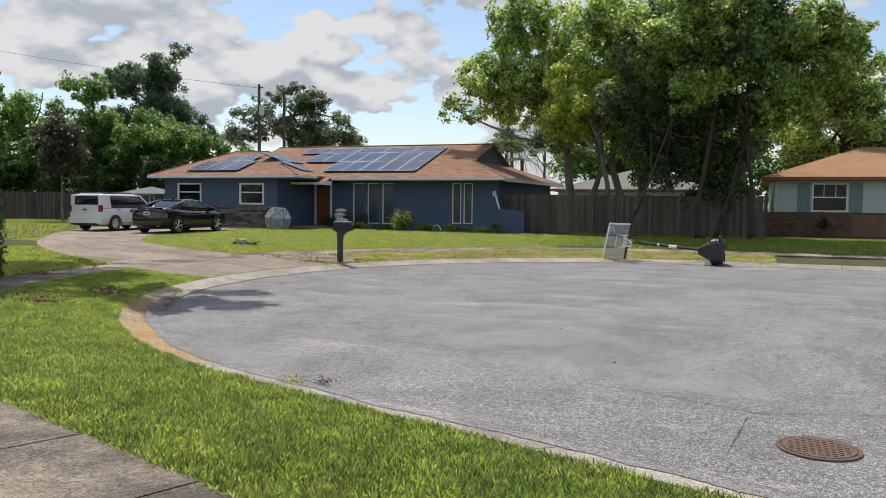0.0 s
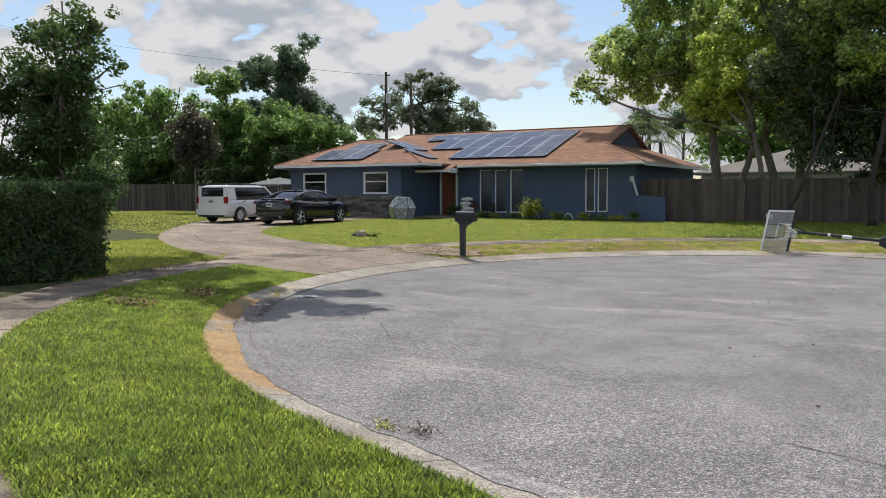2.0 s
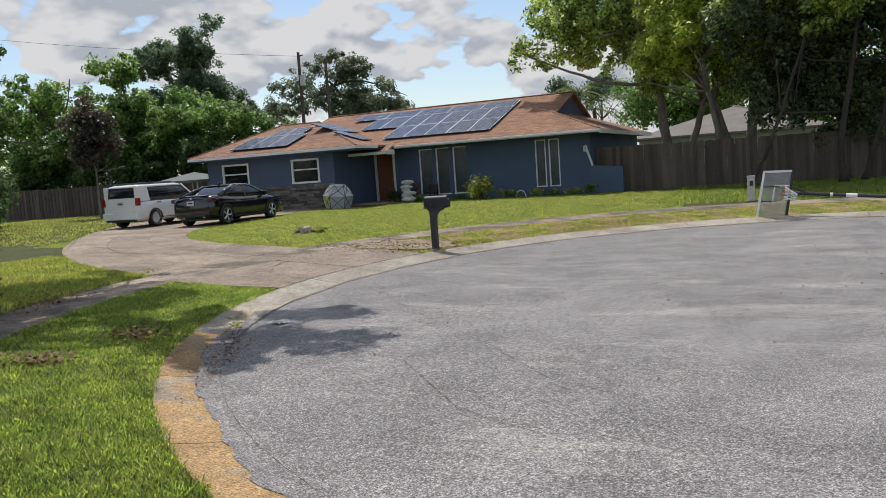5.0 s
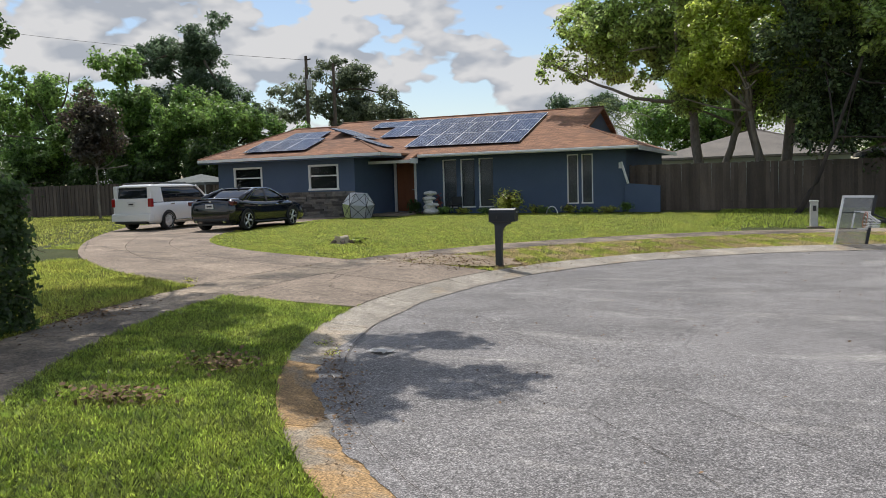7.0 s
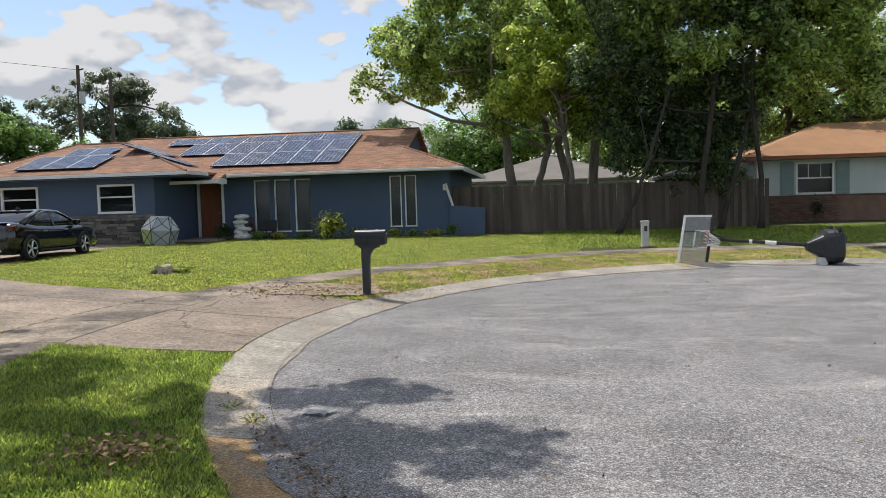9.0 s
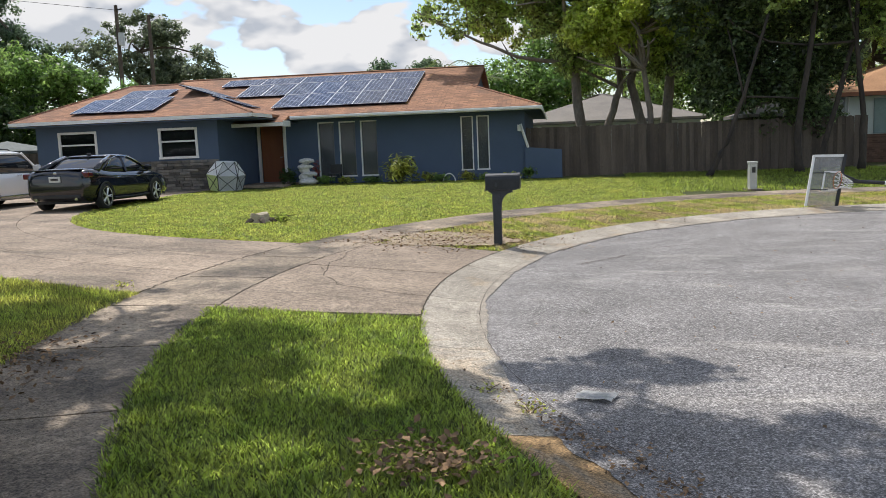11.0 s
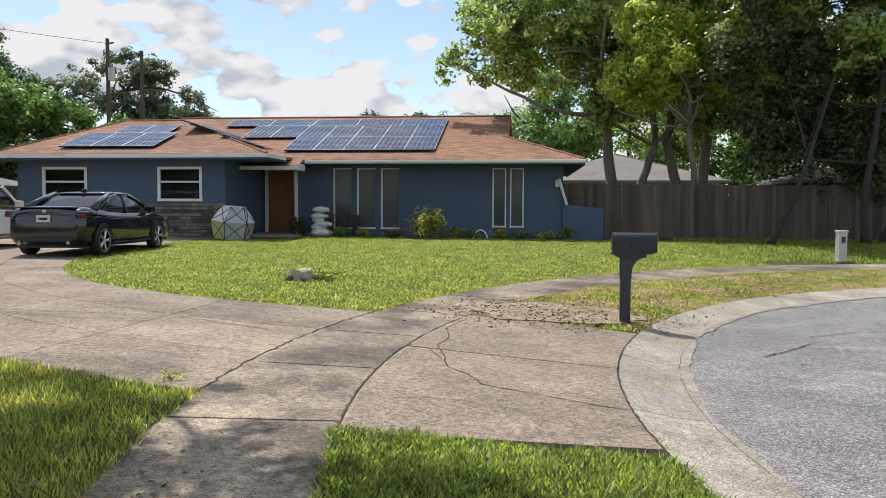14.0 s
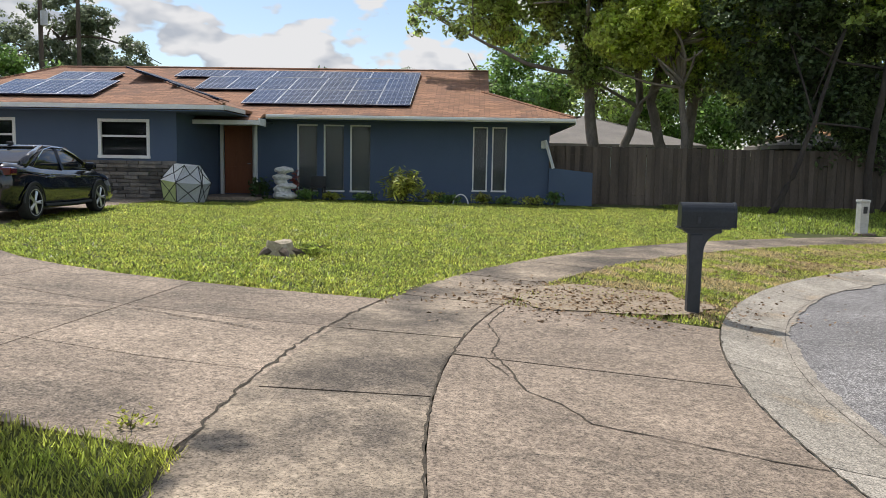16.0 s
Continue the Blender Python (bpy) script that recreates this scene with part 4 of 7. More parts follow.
    tree("woodland_tree", "low green bushy trees beside the blue house", [
        ([ground_at(-38, 44.8), (-38, 44.8, 3), (-38, 44.6, 6)], 0.18, 0.1), ([ground_at(-33.5, 45), (-33.5, 45, 3), (-33.5, 45, 5)], 0.16, 0.08)],
        [(-38.3, 44.5, 6.4, 2.3), (-35.4, 44.6, 5.7, 2.1), (-32.5, 45, 5.2, 1.5), (-38.4, 44.0, 4.0, 2.0), (-35.3, 44.4, 3.6, 1.8), (-41.2, 44.2, 4.6, 2.2), (-30.9, 46, 4.4, 1.4)],
        WOODS, 780, 54, 0.22, 0.34, seed=9, shell=0.7)
    tree("shrub_row", "dense dark green shrubs along the back of the fence", [([ground_at(-46, 43.6), (-46, 43.6, 1.2), (-46, 43.6, 2.4)], 0.08, 0.05)],
         [(-31.5 - 2.9 * i, 43.7, 2.9 + 0.5 * math.sin(i * 2.1), 2.1) for i in range(11)], HEDGE_LEAF, 1300, 40, 0.22, 0.4, seed=15, twigs=11, category="shrub")
    tree("tall_tree", "tall bluish-green tree above the hedgerow", [
        ([ground_at(-43, 53), (-43, 53, 5), (-43, 52.5, 9), (-42.5, 52, 12)], 0.35, 0.15)],
        [(-43.9, 52, 11.8, 2.5), (-41.4, 52, 12.8, 1.8), (-46.3, 52, 11.2, 1.8), (-41.2, 52, 10.0, 2.2), (-43.2, 52, 8.4, 2.8), (-39.0, 52, 7.3, 1.9), (-46, 52, 7.5, 2.4)],
        BLUISH, 800, 54, 0.2, 0.34, seed=10)
    tree("small_tree", "slender young tree with a pale stem and dark leaves", [
        ([ground_at(-37.2, 37.2), (-37.25, 37.2, 1.6), (-37.2, 37.2, 3.2), (-37.4, 37.2, 5)], 0.075, 0.035)],
        [(-37.4, 37.2, 5.3, 1.5), (-38.0, 37.2, 6.5, 1.0), (-36.9, 37.2, 4.3, 1.3), (-38.0, 37.3, 4.4, 1.0)],
        REDDISH, 300, 24, 0.2, 0.4, seed=11, bark=PALE_BARK, shell=0.4)
    tree("neighbour_tree", "tall feathery tree over the neighbour's hedge", [
        ([ground_at(-30.0, 23.4), (-30, 23.4, 3), (-29.4, 23.2, 6)], 0.18, 0.08)],
        [(-27.3, 23, 6.7, 1.2), (-29.6, 23, 5.7, 1.8), (-29.2, 23, 8.2, 1.5), (-27.0, 23, 8.7, 0.8), (-29.0, 23, 4.0, 1.5), (-31.5, 23, 6, 2.0), (-31.0, 23.0, 3.4, 1.8), (-33.0, 26.0, 2.4, 2.0), (-36.5, 28.5, 2.8, 2.4), (-41.0, 32.0, 3.0, 2.6), (-30.5, 24.2, 1.6, 1.6), (-28.4, 23.4, 2.2, 1.2)],
        HEDGE_LEAF, 1500, 36, 0.18, 0.32, seed=12)
    tree("back_tree", "greyish-green open tree behind the roof", [
        ([ground_at(-49.5, 82), (-49.5, 82, 5), (-49.5, 82, 9), (-49, 82, 12)], 0.4, 0.2)],
        [(-48.5, 82, 11.4, 4.4), (-54.0, 82, 11.6, 2.9), (-44.1, 82, 10.0, 2.9), (-50.0, 82, 14.3, 2.1), (-46.6, 82, 13.7, 2.1), (-56.4, 82, 9.8, 2.2), (-41.6, 82, 8.2, 2.2), (-49, 82, 8, 5)],
        GREYISH, 620, 60, 0.3, 0.48, seed=13, shell=0.45)
    # the tree over the verge, whose shade falls on the road
    tree("shade_tree", "tall leafy tree leaning out over the kerb", [
        ([ground_at(-18.8, 12.9), (-18.9, 12.9, 4), (-18.6, 13.2, 8.0), (-15.2, 15.0, 9.2)], 0.22, 0.12)],
        [(-12.3, 17.0, 8.9, 1.1, 0.6), (-13.0, 18.3, 8.9, 0.9, 0.6), (-10.9, 17.3, 8.9, 0.8, 0.6), (-11.8, 18.9, 9.0, 0.7, 0.6), (-11.6, 16.1, 8.7, 0.7, 0.6), (-13.5, 17.2, 8.9, 0.8, 0.6), (-15.8, 17.9, 9.0, 1.4, 0.6),
         (-16.6, 19.2, 9.0, 1.0, 0.6), (-15.3, 15.6, 8.9, 1.3, 0.6), (-17.7, 15.2, 8.8, 1.8, 0.6), (-14.0, 16.9, 9.3, 0.7, 0.6),
         (-16.4, 17.2, 9.2, 1.0, 0.6), (-16.9, 18.7, 9.3, 1.0, 0.6), (-17.5, 20.0, 9.4, 1.0, 0.6), (-15.4, 16.1, 9.1, 0.9, 0.6), (-14.6, 14.9, 9.0, 0.8, 0.6), (-18.3, 18.8, 9.3, 1.1, 0.6), (-18.6, 20.6, 9.5, 0.9, 0.6), (-15.5, 19.4, 9.3, 0.6, 0.6), (-17.6, 20.9, 9.5, 0.6, 0.6)],
        WOODS, 720, 40, 0.17, 0.22, seed=14, twigs=30)
    # woods behind the neighbouring houses
    for i, x in enumerate((-12, -4, 4, 12, 21, 30)):
        tree("background_tree", "dark green trees behind the neighbouring houses", [([(x, 76, 0.5), (x, 76, 4), (x, 76, 8)], 0.3, 0.15)],
             [(x, 76, 8.0 + (i % 3), 3.6), (x + 3, 75, 6.0, 3.4), (x - 3, 75.5, 5.5, 3.2), (x + 1, 75, 4.0, 3.2), (x + 2, 77, 11 + (i % 2), 2.6)],
             OAK if i % 2 else WOODS, 420, 40, 0.34, 0.7, seed=80 + i, shell=0.75, twigs=4, group="trees behind the neighbouring houses")
    # far tops above the roof and a belt of trees all round the horizon
    rng = np.random.default_rng(21)
    for i, (x, z) in enumerate(((-31.8, 11.3), (-26.2, 11.5))):
        tree("far_pine", "far dark pine top above the roof", [([(x, 112, 0.5), (x, 112, 5), (x, 112, 9.5)], 0.3, 0.12)],
             [(x, 112, z, 2.1), (x + 1.8, 112, z - 0.6, 1.6), (x - 1.4, 112, z - 1.1, 1.6)], BLUISH, 160, 24, 0.36, 0.5, seed=30 + i, group="far pine tops")


def palm(name, x, y, z, fronds, length, seed):
    rng = np.random.default_rng(seed)
    top = tagged(empty(name), "green fan palm showing above the fence line", "palm")
    g = ground_height(x, y)
    part("trunk", tube([(x, y, g - 0.05), (x + 0.1, y, (z + g) / 2), (x, y, z)], [0.19, 0.15, 0.13], 10), BARK, top, smooth=True)
    for i in range(fronds):
        a = 2 * math.pi * i / fronds + rng.uniform(-0.2, 0.2)
        lift = rng.uniform(0.1, 1.2)
        way = Vector((math.cos(a), math.sin(a), 0))
        pts = [Vector((x, y, z)) + way * length * s + Vector((0, 0, length * (lift * s - 0.95 * s * s))) for s in [k / 8 for k in range(9)]]
        bm = tube(pts, [0.02] * 9, 4)
        side = way.cross(Vector((0, 0, 1)))
        for k in range(2, 9):
            for sign in (-1, 1):
                for o in (0.0, 0.5):
                    base = pts[k - 1].lerp(pts[k], o)
                    w = length * 0.32 * math.sin(math.pi * min(1, (k + o) / 9.5))
                    tip = base + side * sign * w + way * w * 0.6 - Vector((0, 0, w * 0.35))
                    vs = [bm.verts.new(base - way * 0.03), bm.verts.new(base + way * 0.05), bm.verts.new(tip)]
                    bm.faces.new(vs)
        part("frond", bm, PALM, top)


def build_hedge():
    """A clipped but shaggy hedge with a woody core."""
    top = tagged(empty("hedge"), "tall dense dark green hedge beside the pavement", "hedge")
    rng = np.random.default_rng(40)
    n = 26000
    x0, x1, y0, y1, z0, z1 = -19.0, -13.6, 10.9, 13.35, 0.25, 2.15
    p = rng.random((n, 3))
    face = rng.integers(0, 5, n)
    depth = np.abs(rng.normal(size=n)) * 0.13
    lump = 0.12 * np.sin(p[:, 0] * 17) * np.cos(p[:, 2] * 9 + p[:, 1] * 7)
    pts = np.stack([x0 + p[:, 0] * (x1 - x0), y0 + p[:, 1] * (y1 - y0), z0 + p[:, 2] * (z1 - z0)], 1)
    nor = np.zeros((n, 3))
    for f, axis, edge, sign in ((0, 0, x1, 1), (1, 0, x1, 1), (2, 1, y0, -1), (3, 1, y1, 1), (4, 2, z1, 1)):
        m = face == f
        pts[m, axis] = edge - sign * (depth[m] + lump[m])
        nor[m, axis] = sign
    nor = nor + rng.normal(size=(n, 3)) * 0.55 + np.array([0, 0, 0.4])
    leaves = new("leaves", leaf_mesh("leaves", pts, 0.055 + 0.05 * rng.random(n), nor, HEDGE_LEAF))
    leaves.parent = top
    tagged(leaves, kind="stuff")
    core = part("core", box(x0 + 0.3, x1 - 0.28, y0 + 0.28, y1 - 0.28, 0.2, z1 - 0.25, 0.2), SOIL, top)
    # twigs reaching out over the grass
    bm = bmesh.new()
    tw, tn = [], []
    for i in range(11):
        a = Vector((x1 - 0.15, rng.uniform(12.2, 13.1), rng.uniform(0.5, 2.0)))
        b = a + Vector((rng.uniform(0.05, 0.3), rng.uniform(-0.1, 0.5), rng.uniform(-0.35, 0.2)))
        tube([a, a.lerp(b, 0.5) + Vector((0, 0, 0.05)), b], [0.007, 0.005, 0.003], 4, bm)
        for k in range(14):
            tw.append(a.lerp(b, rng.uniform(0.3, 1.05)) + Vector(rng.normal(size=3)) * 0.04)
            tn.append(rng.normal(size=3) + np.array([0, 0, 0.6]))
    tagged(part("twig", bm, BARK, top), kind="stuff")
    ob = new("twig_leaves", leaf_mesh("twig_leaves", np.array([tuple(v) for v in tw]), np.full(len(tw), 0.06), np.array(tn), HEDGE_LEAF))
    ob.parent = top
    tagged(ob, kind="stuff")


def blades(name, label, pts, heights, material, width=0.007, lean=0.5, seed=1):
    """Blades of grass as bent pairs of narrow faces."""
    rng = np.random.default_rng(seed)
    n = len(pts)
    a = rng.random(n) * 2 * np.pi
    side = np.stack([np.cos(a), np.sin(a), np.zeros(n)], 1)
    fall = np.stack([-np.sin(a), np.cos(a), np.zeros(n)], 1) * (heights * lean * (0.3 + rng.random(n)))[:, None]
    up = np.stack([np.zeros(n), np.zeros(n), heights], 1)
    w = (width * (0.7 + 0.6 * rng.random(n)))[:, None]
    v = np.empty((n, 4, 3))
    v[:, 0] = pts - side * w
    v[:, 1] = pts + side * w
    v[:, 2] = pts + up + fall + side * w * 0.3
    v[:, 3] = pts + up * 0.97 + fall - side * w * 0.3
    ob = new(name, quads(name, v, material))
    tagged(ob, label, "grass", kind="stuff")


def kerb_distance(x, y):
    """from_kerb for arrays."""
    vx, vy = x - CENTRE.x, y - CENTRE.y
    a = np.arctan2(vy, vx) % (2 * np.pi)
    line = np.maximum(vy - RADIUS, (x - NEAR_START.x) * NEAR_OUT.x + (y - NEAR_START.y) * NEAR_OUT.y)
    return np.where((a >= np.pi / 2) & (a <= NEAR_ANGLE), np.hypot(vx, vy) - RADIUS, line)


def heights(x, y):
    d = kerb_distance(x, y)
    z = 0.27 + 0.37 * (1 - np.exp(-np.maximum(d - WALK_OUT, 0) / 6))
    z = np.where(d < WALK_OUT, 0.24 + 0.03 * (d - WALK_IN) / (WALK_OUT - WALK_IN), z)
    z = np.where(d < WALK_IN, 0.10 + 0.14 * d / WALK_IN, z)
    return np.where(d < 0, 0.02 + 0.08 * (d + CURB_WIDTH) / CURB_WIDTH, z)


def within(poly, x, y):
    hit = np.zeros(len(x), bool)
    for (x0, y0), (x1, y1) in zip(poly, poly[1:] + poly[:1]):
        if y0 != y1:
            hit ^= ((y0 > y) != (y1 > y)) & (x < (x1 - x0) * (y - y0) / (y1 - y0) + x0)
    return hit


def on_drive(x, y, d):
    return within(DRIVE, x, y) | (within(APRON, x, y) & (d > 0))


def scatter(n, x0, x1, y0, y1, keep, rng):
    out = []
    have = 0
    for _ in range(30):
        x = x0 + (x1 - x0) * rng.random(n)
        y = y0 + (y1 - y0) * rng.random(n)
        d = kerb_distance(x, y)
        m = keep(x, y, d) & ~on_drive(x, y, d)
        out.append(np.stack([x[m], y[m], heights(x[m], y[m]) - 0.015], 1))
        have += int(m.sum())
        if have >= n:
            break
    return np.concatenate(out)[:n]


def patchy(x, y):
    """A smooth uneven field between 0 and 1."""
    return 0.5 + 0.17 * (np.sin(1.9 * x + 0.7 * y) + np.sin(2.3 * y - 1.1 * x + 1.3) + np.sin(3.7 * x + 3.1 * y + 0.4))


def bare(x, y):
    """Worn ground round the mailbox."""
    return np.exp(-(((x + 11.5) / 1.15) ** 2 + ((y - 22.9) / 0.95) ** 2) * 0.8)


def build_grass():
    rng = np.random.default_rng(50)
    r = lambda n: rng.random(n)
    p = scatter(230000, -13.4, 2.5, 4.2, 17.3, lambda x, y, d: (d > -0.04 + 0.05 * patchy(x * 4, y * 4)) & (d < WALK_IN + 0.03), rng)
    tuft = 0.75 + 0.5 * patchy(p[:, 0] * 3, p[:, 1] * 3)
    blades("grass", "lush green broad-bladed verge grass", p, (0.02 + 0.042 * r(len(p))) * tuft, BLADES, 0.0075, 1.2, 1)
    p = scatter(80000, -20, -13.0, 12.5, 19.5, lambda x, y, d: (d > WALK_OUT - 0.05) & (r(len(x)) < 0.3 + patchy(x, y)), rng)
    blades("grass", "patchy yellow-green grass beside the hedge", p, 0.03 + 0.05 * r(len(p)), LAWN_BLADES, 0.005, 0.9, 2)
    p = scatter(30000, -5, 3, 1.5, 5.2, lambda x, y, d: d > WALK_OUT - 0.15, rng)
    blades("grass", "lush green grass behind the pavement", p, 0.05 + 0.05 * r(len(p)), BLADES, 0.006, 0.7, 3)
    lawn = lambda x, y, d: (d > WALK_OUT - 0.04) & (y > 20) & ((y < 36.0) | (x > -19.6)) & (r(len(x)) < 0.35 + 0.65 * np.exp(-(y - 22) / 10))
    p = scatter(260000, -23, -6, 21.5, 38.6, lawn, rng)
    size = (0.016 + 0.036 * r(len(p))) * (0.55 + 0.9 * patchy(p[:, 0] * 4, p[:, 1] * 4))
    weedy = r(len(p)) < 0.18 + 0.5 * patchy(p[:, 0] * 1.3 + 4, p[:, 1] * 1.3)
    blades("grass", "mown yellow-green lawn before the house", p[~weedy], size[~weedy], LAWN_BLADES, 0.0115, 1.1, 4)
    blades("grass", "darker broad-leaved weeds through the mown lawn", p[weedy], size[weedy] * 0.9, BLADES, 0.014, 1.4, 9)
    p = scatter(70000, -13.6, 2, 21.6, 32, lambda x, y, d: (d > 0.02) & (d < WALK_IN + 0.02) & (r(len(x)) > bare(x, y) * 0.8) & (r(len(x)) < 0.35 + patchy(x * 1.5, y * 1.5)), rng)
    dry = patchy(p[:, 0] * 2, p[:, 1] * 2) + 0.25 * (r(len(p)) - 0.5) < 0.52
    blades("grass", "thin yellowed verge grass", p[~dry], 0.02 + 0.035 * r(int((~dry).sum())), LAWN_BLADES, 0.007, 1.0, 5)
    blades("grass", "dry straw-coloured verge grass", p[dry], 0.015 + 0.03 * r(int(dry.sum())), DRY_BLADES, 0.007, 1.2, 6)
    p = scatter(60000, -7, 14, 32.5, 42, lambda x, y, d: (d > WALK_OUT) & (y < 40.3), rng)
    blades("grass", "green lawn under the trees", p, 0.04 + 0.05 * r(len(p)), BLADES, 0.012, 0.9, 7)
    p = scatter(40000, -45, -22, 22, 41, lambda x, y, d: (d > WALK_OUT) & (x < -23), rng)
    blades("grass", "sunlit grass beyond the driveway", p, 0.03 + 0.04 * r(len(p)), LAWN_BLADES, 0.014, 0.9, 8)


build_trees()
palm("palm_tree", -15.2, 60, 5.3, 16, 2.6, 1)
palm("palm_tree", -17.2, 64, 6.9, 16, 2.4, 2)
build_hedge()
build_grass()


# ---- vehicles ----
def lathe_ring(bm, radius, half, profile, sides, axis_x):
    """A wheel-like ring about the x axis; profile: (radius, offset) pairs."""
    rings = [[bm.verts.new((axis_x + o, math.cos(a) * r, math.sin(a) * r)) for a in [2 * math.pi * k / sides for k in range(sides)]] for r, o in profile]
    for a, b in zip(rings, rings[1:]):
        for k in range(sides):
            bm.faces.new((a[k], a[(k + 1) % sides], b[(k + 1) % sides], b[k]))
    return rings


def wheel(parent, x, y, r, side, spokes, rim_material, hub_cap=False):
    """Tyre with rim and spokes; side is +1 for the right of the car."""
    bm = bmesh.new()
    w = 0.11
    lathe_ring(bm, r, w, [(r * 0.66, w), (r * 0.9, w), (r * 0.98, w * 0.8), (r, w * 0.4), (r, -w * 0.4), (r * 0.98, -w * 0.8), (r * 0.9, -w), (r * 0.66, -w), (r * 0.66, w)], 28, 0)
    ob = part("wheel", bm, RUBBER, parent, smooth=True)
    ob.matrix_parent_inverse = Matrix.Identity(4)
    ob.matrix_basis = pose(x, y, r, 0, 0, 0 if side > 0 else 180)
    bm = bmesh.new()
    lathe_ring(bm, r, w, [(r * 0.74, w * 0.9), (r * 0.76, w * 1.03), (r * 0.68, w * 0.97), (r * 0.66, 0.0)], 28, 0)
    if hub_cap:
        rings = lathe_ring(bm, r, w, [(r * 0.58, w * 0.8), (r * 0.4, w * 0.95), (r * 0.15, w * 1.0), (r * 0.1, w * 1.02)], 28, 0)
        bm.faces.new(rings[-1])
    for i in range(spokes):
        a = 2 * math.pi * i / spokes
        for off in ((-0.11, 0.11) if not hub_cap else (0.0,)):
            c, s = math.cos(a + off), math.sin(a + off)
            c0, s0 = math.cos(a + off * 0.3), math.sin(a + off * 0.3)
            tube([(w * 0.86, c0 * r * 0.1, s0 * r * 0.1), (w * 0.9, c * r * 0.68, s * r * 0.68)], [r * 0.06, r * 0.05], 4, bm)
    tube([(w * 0.7, 0, 0), (w * 0.98, 0, 0)], r * 0.13, 12, bm)
    part("rim", bm, rim_material, ob)
    bm = bmesh.new()
    tube([(w * 0.1, 0, 0), (w * 0.3, 0, 0)], r * 0.6, 20, bm)
    part("brake_disc", bm, BLACK, ob)


def loft(rows, closed=True, bm=None):
    bm = bm or bmesh.new()
    rings = [[bm.verts.new(p) for p in row] for row in rows]
    n = len(rings[0])
    for a, b in zip(rings, rings[1:]):
        for k in range(n if closed else n - 1):
            bm.faces.new((a[k], a[(k + 1) % n], b[(k + 1) % n], b[k]))
    if closed:
        bm.faces.new(rings[0][::-1])
        bm.faces.new(rings[-1])
    return bm


def car_ring(y, zb, zt, hw, crown=0.03):
    """A closed section across the body at station y."""
    right = [(0.0, zb), (hw * 0.86, zb), (hw * 0.96, zb + 0.10), (hw, zb + (zt - zb) * 0.45), (hw * 0.985, zb + (zt - zb) * 0.75), (hw * 0.94, zt - 0.05), (hw * 0.84, zt - 0.005), (hw * 0.4, zt + crown), (0.0, zt + crown * 1.2)]
    left = [(-x, z) for x, z in reversed(right[1:-1])]
    return [(x, y, z) for x, z in right + left]


def cabin_ring(z, y0, y1, hw, corner):
    """A rounded plan outline at height z."""
    pts = []
    for cx, cy, a0 in ((hw - corner, y1 - corner, 0), (-hw + corner, y1 - corner, 90), (-hw + corner, y0 + corner, 180), (hw - corner, y0 + corner, 270)):
        for k in range(4):
            a = radians(a0 + 30 * k)
            pts.append((cx + corner * math.cos(a), cy + corner * math.sin(a), z))
    return pts


def pillar(bm, a, b, w, t=0.03):
    tube([a, b], [w, w], 4, bm)


RUBBER = surface("tyre_rubber", (0.02, 0.02, 0.02), (0.035, 0.034, 0.033), scale=8, rough=0.85)
CAR_BLACK = surface("black_car_paint", (0.004, 0.005, 0.011), (0.005, 0.006, 0.013), scale=1, rough=0.16, coat=1.0, spec=0.5, fine_amount=0.05)
CAR_WHITE = surface("white_car_paint", (0.88, 0.88, 0.87), (0.85, 0.85, 0.84), scale=1, rough=0.3, coat=0.8, fine_amount=0.04)
TINTED = surface("tinted_car_glass", (0.012, 0.015, 0.02), (0.014, 0.017, 0.022), scale=1, rough=0.03, spec=0.6, fine_amount=0.02)
ALLOY = surface("alloy", (0.75, 0.76, 0.78), (0.65, 0.66, 0.68), scale=3, rough=0.35, metal=0.6)
DARK_LENS = surface("smoked_red_lens", (0.09, 0.008, 0.01), (0.12, 0.01, 0.012), scale=3, rough=0.12, coat=0.8)
RED_LENS = surface("red_lens", (0.30, 0.012, 0.014), (0.36, 0.02, 0.02), scale=3, rough=0.12, coat=0.8)
PLATE = surface("plate_white", (0.7, 0.7, 0.68), (0.6, 0.6, 0.6), scale=12, rough=0.4)
CHROME = surface("chrome", (0.8, 0.8, 0.82), (0.7, 0.7, 0.72), scale=3, rough=0.12, metal=1.0)


def wheel_arch(parent, x, y, r, side):
    bm = bmesh.new()
    rows = []
    for rr, o in ((r * 1.0, 0.0), (r * 1.14, 0.0), (r * 1.16, 0.014), (r * 1.2, 0.0)):
        rows.append([(x + side * o, y + math.cos(a) * rr, r + math.sin(a) * rr) for a in [math.pi * (k / 16) for k in range(17)]])
    return loft(rows, False, bm)


